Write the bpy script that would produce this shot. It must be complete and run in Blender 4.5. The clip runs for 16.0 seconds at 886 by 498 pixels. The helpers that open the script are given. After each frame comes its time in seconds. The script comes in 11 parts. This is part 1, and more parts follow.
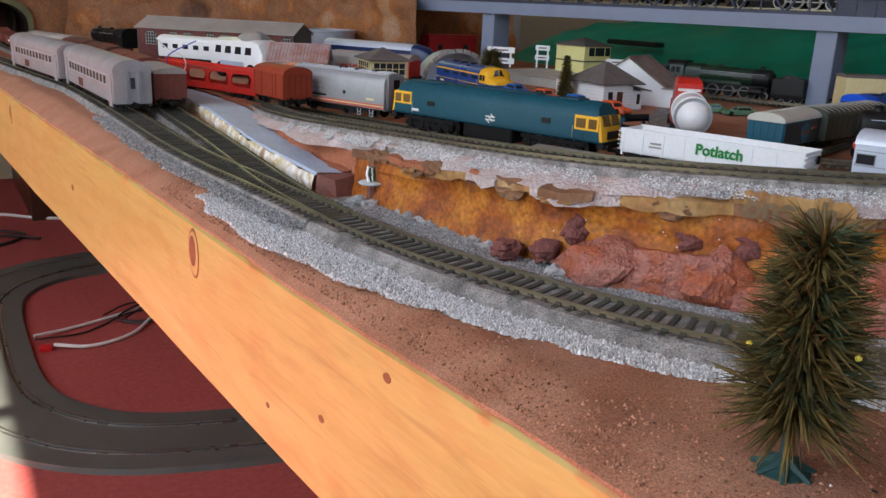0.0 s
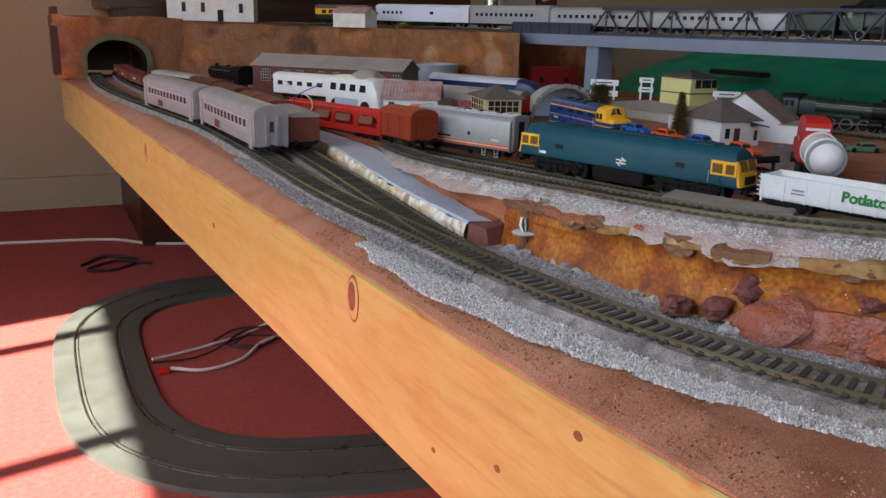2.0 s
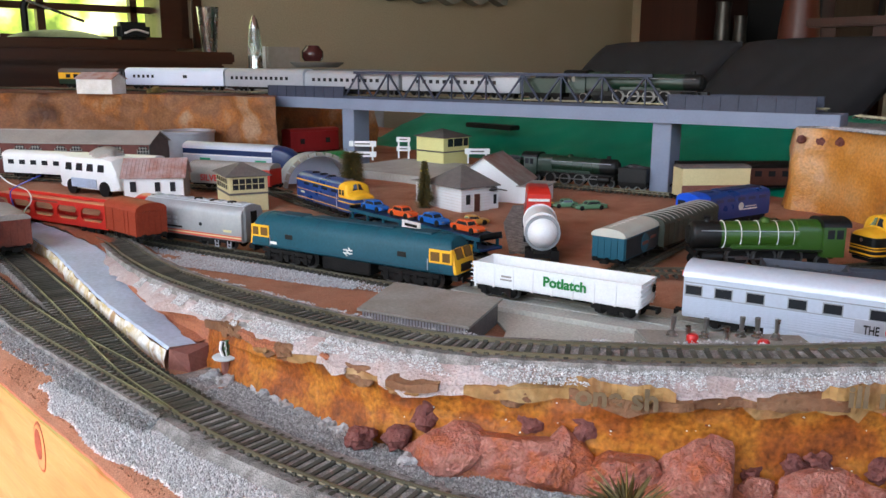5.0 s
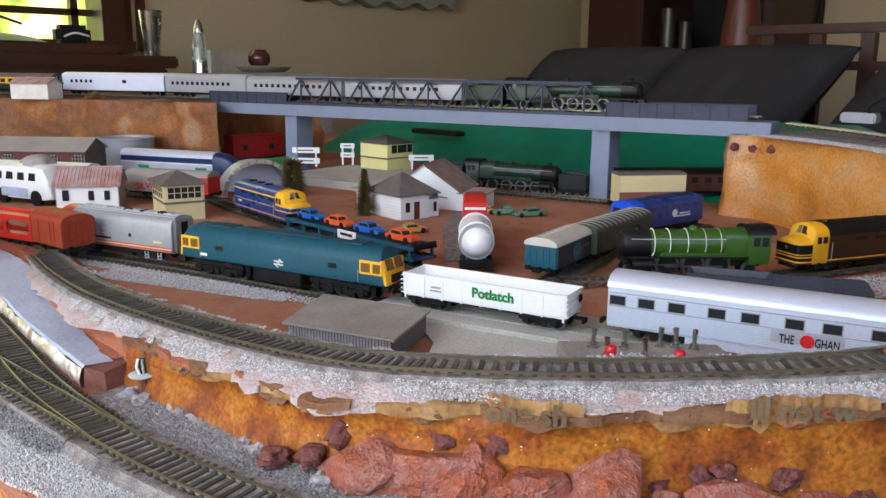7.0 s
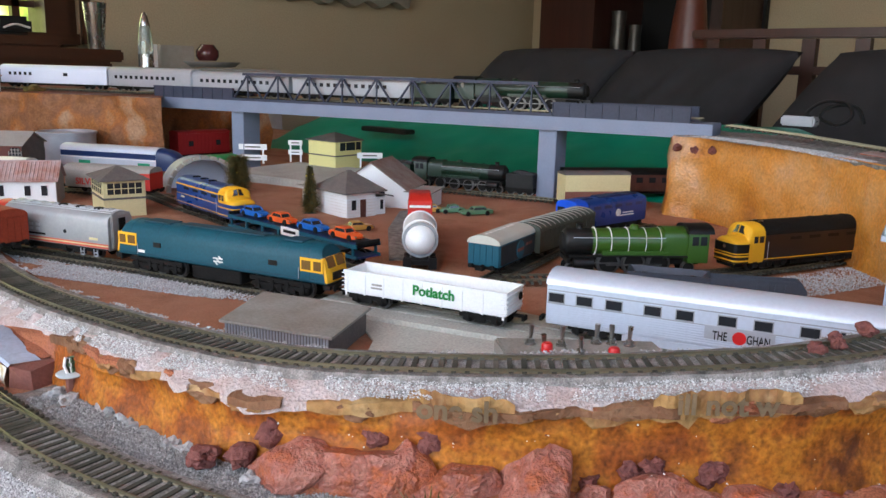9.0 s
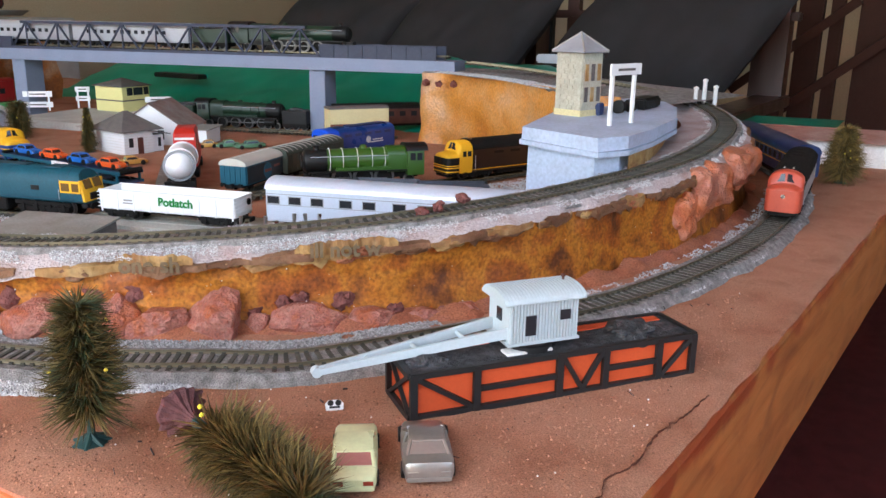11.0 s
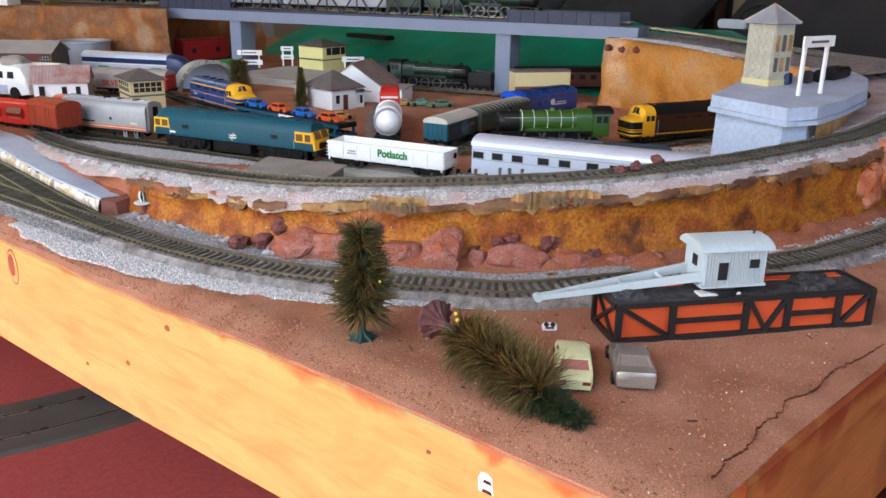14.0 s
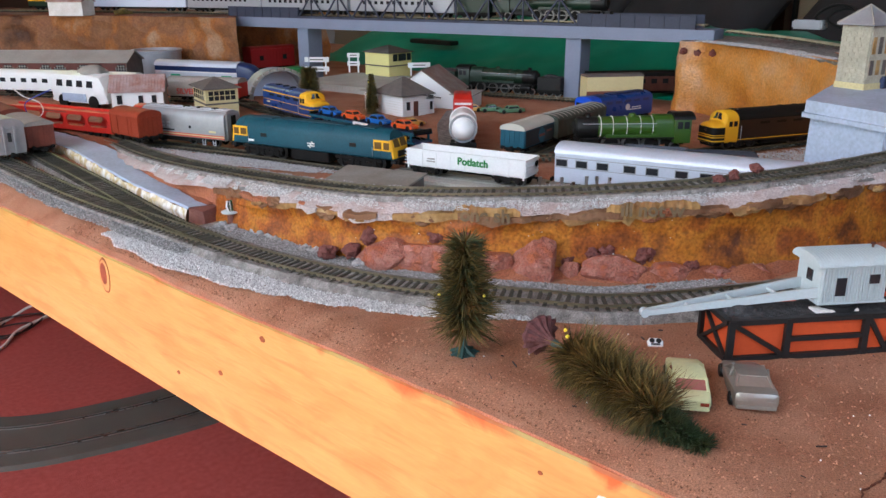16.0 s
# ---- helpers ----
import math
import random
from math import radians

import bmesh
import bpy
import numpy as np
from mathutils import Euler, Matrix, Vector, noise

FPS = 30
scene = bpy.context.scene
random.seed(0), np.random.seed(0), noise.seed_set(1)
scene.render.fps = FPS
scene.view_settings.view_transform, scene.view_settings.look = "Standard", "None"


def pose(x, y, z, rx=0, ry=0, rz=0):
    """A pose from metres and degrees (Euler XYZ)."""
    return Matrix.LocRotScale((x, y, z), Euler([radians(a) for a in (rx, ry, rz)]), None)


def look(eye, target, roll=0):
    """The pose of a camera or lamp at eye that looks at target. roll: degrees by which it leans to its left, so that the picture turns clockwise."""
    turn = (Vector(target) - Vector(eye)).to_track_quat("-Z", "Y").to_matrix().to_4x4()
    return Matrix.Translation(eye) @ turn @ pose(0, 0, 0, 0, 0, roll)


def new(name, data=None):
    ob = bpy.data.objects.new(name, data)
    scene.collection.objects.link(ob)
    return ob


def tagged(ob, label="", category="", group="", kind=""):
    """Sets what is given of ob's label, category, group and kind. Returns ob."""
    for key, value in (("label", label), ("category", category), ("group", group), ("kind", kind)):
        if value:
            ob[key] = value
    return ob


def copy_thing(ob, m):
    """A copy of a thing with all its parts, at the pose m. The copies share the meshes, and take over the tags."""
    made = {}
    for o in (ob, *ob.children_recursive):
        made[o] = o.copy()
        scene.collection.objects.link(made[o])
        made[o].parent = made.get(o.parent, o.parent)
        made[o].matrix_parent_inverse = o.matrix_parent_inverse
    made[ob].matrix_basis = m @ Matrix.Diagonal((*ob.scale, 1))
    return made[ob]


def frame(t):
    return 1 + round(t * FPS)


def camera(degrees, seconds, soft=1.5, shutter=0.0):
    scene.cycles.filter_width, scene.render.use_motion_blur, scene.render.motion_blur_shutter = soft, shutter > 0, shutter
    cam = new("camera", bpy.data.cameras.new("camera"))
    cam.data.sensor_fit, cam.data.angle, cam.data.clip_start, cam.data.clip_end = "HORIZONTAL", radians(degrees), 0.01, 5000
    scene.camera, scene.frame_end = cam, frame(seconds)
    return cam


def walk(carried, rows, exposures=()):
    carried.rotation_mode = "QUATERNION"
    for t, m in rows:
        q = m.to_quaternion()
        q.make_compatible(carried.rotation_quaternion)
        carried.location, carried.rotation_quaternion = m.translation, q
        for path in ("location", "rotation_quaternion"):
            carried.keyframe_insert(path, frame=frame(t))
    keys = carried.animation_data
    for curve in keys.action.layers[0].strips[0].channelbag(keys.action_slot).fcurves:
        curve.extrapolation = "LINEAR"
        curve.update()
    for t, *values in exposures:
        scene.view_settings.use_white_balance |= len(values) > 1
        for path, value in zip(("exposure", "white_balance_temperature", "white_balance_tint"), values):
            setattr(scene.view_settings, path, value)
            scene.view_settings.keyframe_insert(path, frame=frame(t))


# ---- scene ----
cam = camera(56.4, 16.0)
PATH = [
    (0, (0.0021, -0.0120, 0.5767), (1.0130, 1.6176, 0.0090), 2.58),
    (0.5, (-0.0139, -0.0049, 0.5834), (0.9506, 1.6647, 0.0525), 2.64),
    (1, (-0.0316, -0.0014, 0.5861), (0.8875, 1.6986, 0.0709), 2.67),
    (1.5, (-0.0420, 0.0009, 0.5890), (0.8334, 1.7213, 0.0656), 2.23),
    (2, (-0.0433, 0.0021, 0.5944), (0.8107, 1.7333, 0.0712), 1.66),
    (2.5, (-0.0402, 0.0023, 0.5971), (0.8243, 1.7304, 0.0810), 1.28),
    (3, (-0.0319, -0.0017, 0.6076), (0.9141, 1.6965, 0.1376), 1.50),
    (3.5, (-0.0082, -0.0124, 0.6249), (1.0604, 1.6277, 0.2146), 1.38),
    (4, (0.0086, -0.0162, 0.6430), (1.1815, 1.5575, 0.2583), 0.84),
    (4.5, (0.0101, -0.0135, 0.6445), (1.2427, 1.5089, 0.2410), 0.53),
    (5, (0.0185, -0.0157, 0.6412), (1.2763, 1.4781, 0.2097), 0.30),
    (5.2, (0.0206, -0.0188, 0.6453), (1.2869, 1.4686, 0.2163), 0.29),
    (7.3, (0.0362, -0.0270, 0.6470), (1.3810, 1.3913, 0.2228), 0.63),
    (7.5, (0.0361, -0.0268, 0.6466), (1.3841, 1.3886, 0.2230), 0.70),
    (8, (0.0383, -0.0304, 0.6470), (1.3963, 1.3769, 0.2279), 0.76),
    (8.5, (0.0405, -0.0316, 0.6461), (1.4100, 1.3645, 0.2274), 1.10),
    (9, (0.0434, -0.0325, 0.6455), (1.4610, 1.3132, 0.2218), 1.44),
    (9.5, (0.0840, -0.0585, 0.6311), (1.6724, 1.0525, 0.1384), 2.58),
    (9.7, (0.0963, -0.0754, 0.6315), (1.7324, 0.9496, 0.1096), 2.17),
    (11.8, (-0.0679, -0.2455, 0.6510), (1.5561, 0.7894, 0.1111), 0.55),
    (12, (-0.0684, -0.2465, 0.6494), (1.5512, 0.7902, 0.0996), 0.68),
    (12.5, (-0.0868, -0.2298, 0.6573), (1.3916, 0.9909, 0.0877), -0.48),
    (13, (-0.0904, -0.2245, 0.6566), (1.3585, 1.0292, 0.0828), -0.38),
    (13.5, (-0.0967, -0.2250, 0.6585), (1.3103, 1.0608, 0.0526), 0.60),
    (14, (-0.0996, -0.2227, 0.6595), (1.2870, 1.0728, 0.0276), 0.85),
    (14.5, (-0.1065, -0.2197, 0.6625), (1.2372, 1.1176, 0.0254), 0.92),
    (15, (-0.1142, -0.2097, 0.6652), (1.2000, 1.1645, 0.0452), 1.13),
    (15.5, (-0.1103, -0.2030, 0.6651), (1.2245, 1.1570, 0.0580), 0.92),
    (16, (-0.1126, -0.1945, 0.6615), (1.1886, 1.1900, 0.0368), -0.13),
]
walk(cam, [(t, look(eye, target, roll)) for t, eye, target, roll in PATH], [(0, 2.87), (1.0, 2.87), (2.0, 2.64), (3.0, 2.68), (4.3, 3.41), (9.2, 3.50), (11.8, 3.78), (14, 3.50), (16, 3.25)])

# ---- sky, sun, exposure ----
world = bpy.data.worlds.new("sky")
scene.world = world
world.use_nodes = True
wn = world.node_tree
sky = wn.nodes.new("ShaderNodeTexSky")
sky.sky_type, sky.sun_disc = "NISHITA", False
SUN_ELEV, SUN_AZ = 57.0, 258.0
sky.sun_elevation, sky.sun_rotation = radians(SUN_ELEV), radians(SUN_AZ)
wn.links.new(sky.outputs[0], wn.nodes["Background"].inputs[0])
wn.nodes["Background"].inputs[1].default_value = 0.06
sun = new("sun", bpy.data.lights.new("sun", "SUN"))
sun.data.energy, sun.data.angle, sun.data.color = 5.0, radians(0.6), (1.0, 0.93, 0.82)
heading = Vector((0.975, 0.22, 0)).normalized()
fall = heading * math.cos(radians(SUN_ELEV)) + Vector((0, 0, -math.sin(radians(SUN_ELEV))))
sun.matrix_world = look((-4, 0, 4), Vector((-4, 0, 4)) + fall)


def window_light(name, x, y, z, w, h, target, watts, col):
    """The sky's light in a window's opening."""
    l = new(name, bpy.data.lights.new(name, "AREA"))
    l.data.shape, l.data.size, l.data.size_y, l.data.energy, l.data.color = "RECTANGLE", w, h, watts, col
    l.matrix_world = look((x, y, z), target)
    return l


window_light("west_sky", -1.28, 0.35, 1.25, 2.2, 1.7, (0.0, 0.35, 0.9), 3.1, (1.0, 0.975, 0.935))
window_light("south_sky", -0.1, -1.58, 1.45, 1.4, 1.4, (0.2, 0.0, 0.8), 0.34, (1.0, 0.97, 0.93))
window_light("north_sky", 0.70, 2.83, 1.22, 0.85, 1.0, (0.7, 0.0, 1.0), 0.20, (0.97, 1.0, 0.90))


# ---- materials ----
def mat(name, col, rough=0.6, metal=0.0, col2=None, scale=60.0, amount=0.5, bump=0.0, fine=600.0, coat=0.0, per_object=0.0, grain=None, island=0.0):
    """Principled surface: two colours mixed by broad noise, fine grain on top and a little relief."""
    if grain is None:
        grain = 0.05 if rough < 0.55 else 0.14
    m = bpy.data.materials.new(name)
    m.use_nodes = True
    nt = m.node_tree
    bs = nt.nodes["Principled BSDF"]
    bs.inputs["Roughness"].default_value, bs.inputs["Metallic"].default_value = rough, metal
    bs.inputs["Coat Weight"].default_value = coat
    if rough > 0.7:
        bs.inputs["Specular IOR Level"].default_value = 0.2
    elif rough >= 0.45 and not metal:
        bs.inputs["Specular IOR Level"].default_value = 0.3
    tc = nt.nodes.new("ShaderNodeTexCoord")
    n1 = nt.nodes.new("ShaderNodeTexNoise")
    n1.inputs["Scale"].default_value, n1.inputs["Detail"].default_value = scale, 6
    n2 = nt.nodes.new("ShaderNodeTexNoise")
    n2.inputs["Scale"].default_value, n2.inputs["Detail"].default_value = fine, 3
    nt.links.new(tc.outputs["Object"], n1.inputs["Vector"])
    nt.links.new(tc.outputs["Object"], n2.inputs["Vector"])
    mix = nt.nodes.new("ShaderNodeMix")
    mix.data_type = "RGBA"
    c2 = col2 or tuple(c * 0.72 for c in col)
    mix.inputs["A"].default_value, mix.inputs["B"].default_value = (*col, 1), (*c2, 1)
    ramp = nt.nodes.new("ShaderNodeMapRange")
    ramp.inputs["From Min"].default_value, ramp.inputs["From Max"].default_value = 0.35, 0.68
    ramp.inputs["To Max"].default_value = amount
    nt.links.new(n1.outputs["Fac"], ramp.inputs["Value"])
    nt.links.new(ramp.outputs[0], mix.inputs["Factor"])
    hsv = nt.nodes.new("ShaderNodeHueSaturation")
    mr = nt.nodes.new("ShaderNodeMapRange")
    mr.inputs["From Min"].default_value, mr.inputs["From Max"].default_value = 0.25, 0.75
    mr.inputs["To Min"].default_value, mr.inputs["To Max"].default_value = 1 - grain, 1 + grain
    nt.links.new(n2.outputs["Fac"], mr.inputs["Value"])
    nt.links.new(mix.outputs["Result"], hsv.inputs["Color"])
    val = mr.outputs[0]
    if per_object or island:
        oi = nt.nodes.new("ShaderNodeNewGeometry" if island else "ShaderNodeObjectInfo")
        per_object = per_object or island
        pr = nt.nodes.new("ShaderNodeMapRange")
        pr.inputs["To Min"].default_value, pr.inputs["To Max"].default_value = 1 - per_object, 1 + per_object
        nt.links.new(oi.outputs["Random Per Island" if island else "Random"], pr.inputs["Value"])
        mu = nt.nodes.new("ShaderNodeMath")
        mu.operation = "MULTIPLY"
        nt.links.new(val, mu.inputs[0])
        nt.links.new(pr.outputs[0], mu.inputs[1])
        val = mu.outputs[0]
    nt.links.new(val, hsv.inputs["Value"])
    nt.links.new(hsv.outputs[0], bs.inputs["Base Color"])
    rr = nt.nodes.new("ShaderNodeMapRange")
    rr.inputs["To Min"].default_value, rr.inputs["To Max"].default_value = max(0.03, rough - 0.12), min(1, rough + 0.12)
    nt.links.new(n1.outputs["Fac"], rr.inputs["Value"])
    nt.links.new(rr.outputs[0], bs.inputs["Roughness"])
    if bump:
        bp = nt.nodes.new("ShaderNodeBump")
        bp.inputs["Strength"].default_value, bp.inputs["Distance"].default_value = bump, 0.002
        nt.links.new(n2.outputs["Fac"], bp.inputs["Height"])
        nt.links.new(bp.outputs[0], bs.inputs["Normal"])
    return m


def patch_mat(name, cols, scale, rough=0.9, fine=900.0, bump=0.6, detail=8.0, grain=0.14, broad=0.0, streak=1.0):
    """Earth or plaster in several colours, in patches with ragged borders."""
    m = mat(name, cols[0], rough, 0, cols[1], scale, 1.0, bump, fine, grain=grain)
    nt = m.node_tree
    mix = next(n for n in nt.nodes if n.bl_idname == "ShaderNodeMix")
    n1 = next(n for n in nt.nodes if n.bl_idname == "ShaderNodeTexNoise")
    n1.inputs["Detail"].default_value = detail
    cr = nt.nodes.new("ShaderNodeValToRGB")
    el = cr.color_ramp.elements
    el[0].position, el[0].color = 0.3, (*cols[0], 1)
    el[1].position, el[1].color = 0.7, (*cols[-1], 1)
    for i, c in enumerate(cols[1:-1]):
        e = el.new(0.3 + 0.4 * (i + 1) / (len(cols) - 1))
        e.color = (*c, 1)
    nt.links.new(n1.outputs["Fac"], cr.inputs[0])
    hsv = next(n for n in nt.nodes if n.bl_idname == "ShaderNodeHueSaturation")
    nt.links.new(cr.outputs[0], hsv.inputs["Color"])
    nt.nodes.remove(mix)
    if streak != 1.0:
        tc = next(n for n in nt.nodes if n.bl_idname == "ShaderNodeTexCoord")
        mp = nt.nodes.new("ShaderNodeMapping")
        mp.inputs["Scale"].default_value = (1, 1, streak)
        nt.links.new(tc.outputs["Object"], mp.inputs["Vector"])
        nt.links.new(mp.outputs[0], n1.inputs["Vector"])
    if broad:
        bs = nt.nodes["Principled BSDF"]
        b1 = next(n for n in nt.nodes if n.bl_idname == "ShaderNodeBump")
        b2 = nt.nodes.new("ShaderNodeBump")
        b2.inputs["Strength"].default_value, b2.inputs["Distance"].default_value = broad, 0.008
        nt.links.new(n1.outputs["Fac"], b2.inputs["Height"])
        nt.links.new(b1.outputs[0], b2.inputs["Normal"])
        nt.links.new(b2.outputs[0], bs.inputs["Normal"])
    return m


def wood_mat(name, cols, along, scale=7.0, rough=0.42, stretch=0.06, rings=1.0, blotch=None, spill=None):
    """Planed timber: grain drawn out along one axis, wavy growth bands and stained blotches."""
    m = mat(name, cols[0], rough, 0, cols[1], 60, 0.6, 0.15, 400, grain=0.07)
    nt = m.node_tree
    n1, n2 = [n for n in nt.nodes if n.bl_idname == "ShaderNodeTexNoise"]
    tc = next(n for n in nt.nodes if n.bl_idname == "ShaderNodeTexCoord")
    mp = nt.nodes.new("ShaderNodeMapping")
    sc = [1.0, 1.0, 1.0]
    sc[along] = stretch
    mp.inputs["Scale"].default_value = sc
    nt.links.new(tc.outputs["Object"], mp.inputs["Vector"])
    for n, s in ((n1, scale * 4), (n2, scale * 40)):
        n.inputs["Scale"].default_value = s
        n.inputs["Distortion"].default_value = rings
        nt.links.new(mp.outputs[0], n.inputs["Vector"])
    if blotch:
        m2 = nt.nodes.new("ShaderNodeMapping")
        m2.inputs["Scale"].default_value = [0.4 if k == along else 1.0 for k in range(3)]
        nt.links.new(tc.outputs["Object"], m2.inputs["Vector"])
        n3 = nt.nodes.new("ShaderNodeTexNoise")
        n3.inputs["Scale"].default_value, n3.inputs["Detail"].default_value, n3.inputs["Distortion"].default_value = 26.0, 5, 1.5
        nt.links.new(m2.outputs[0], n3.inputs["Vector"])
        r3 = nt.nodes.new("ShaderNodeMapRange")
        r3.inputs["From Min"].default_value, r3.inputs["From Max"].default_value, r3.inputs["To Max"].default_value = 0.46, 0.74, 0.9
        nt.links.new(n3.outputs["Fac"], r3.inputs["Value"])
        mx = nt.nodes.new("ShaderNodeMix")
        mx.data_type = "RGBA"
        mx.inputs["B"].default_value = (*blotch, 1)
        hsv = next(n for n in nt.nodes if n.bl_idname == "ShaderNodeHueSaturation")
        old = hsv.inputs["Color"].links[0].from_socket
        nt.links.new(old, mx.inputs["A"])
        nt.links.new(r3.outputs[0], mx.inputs["Factor"])
        nt.links.new(mx.outputs["Result"], hsv.inputs["Color"])
    # fine dark pores drawn out along the grain
    m4 = nt.nodes.new("ShaderNodeMapping")
    m4.inputs["Scale"].default_value = [0.035 if k == along else 1.0 for k in range(3)]
    nt.links.new(tc.outputs["Object"], m4.inputs["Vector"])
    n4 = nt.nodes.new("ShaderNodeTexNoise")
    n4.inputs["Scale"].default_value, n4.inputs["Detail"].default_value, n4.inputs["Distortion"].default_value = 210.0, 4, 0.6
    nt.links.new(m4.outputs[0], n4.inputs["Vector"])
    r4 = nt.nodes.new("ShaderNodeMapRange")
    r4.inputs["From Min"].default_value, r4.inputs["From Max"].default_value, r4.inputs["To Max"].default_value = 0.54, 0.82, 0.50
    nt.links.new(n4.outputs["Fac"], r4.inputs["Value"])
    stains = [(r4.outputs[0], (0.58 * cols[1][0], 0.46 * cols[1][1], 0.42 * cols[1][2]))]
    if spill:
        # red paint run over the upper edge in places
        sep = nt.nodes.new("ShaderNodeSeparateXYZ")
        nt.links.new(tc.outputs["Object"], sep.inputs[0])
        hi = nt.nodes.new("ShaderNodeMapRange")
        hi.inputs["From Min"].default_value, hi.inputs["From Max"].default_value, hi.inputs["To Max"].default_value = 0.438, 0.456, 0.34
        nt.links.new(sep.outputs["Z"], hi.inputs["Value"])
        n5 = nt.nodes.new("ShaderNodeTexNoise")
        n5.inputs["Scale"].default_value, n5.inputs["Detail"].default_value, n5.inputs["Distortion"].default_value = 30.0, 9, 0.8
        nt.links.new(tc.outputs["Object"], n5.inputs["Vector"])
        ad = nt.nodes.new("ShaderNodeMath")
        nt.links.new(n5.outputs["Fac"], ad.inputs[0])
        nt.links.new(hi.outputs[0], ad.inputs[1])
        r5 = nt.nodes.new("ShaderNodeMapRange")
        r5.inputs["From Min"].default_value, r5.inputs["From Max"].default_value, r5.inputs["To Max"].default_value = 0.71, 0.88, 0.85
        nt.links.new(ad.outputs[0], r5.inputs["Value"])
        stains.append((r5.outputs[0], spill))
    hsv = next(n for n in nt.nodes if n.bl_idname == "ShaderNodeHueSaturation")
    for fac, col in stains:
        mx = nt.nodes.new("ShaderNodeMix")
        mx.data_type = "RGBA"
        mx.inputs["B"].default_value = (*col, 1)
        nt.links.new(hsv.inputs["Color"].links[0].from_socket, mx.inputs["A"])
        nt.links.new(fac, mx.inputs["Factor"])
        nt.links.new(mx.outputs["Result"], hsv.inputs["Color"])
    return m


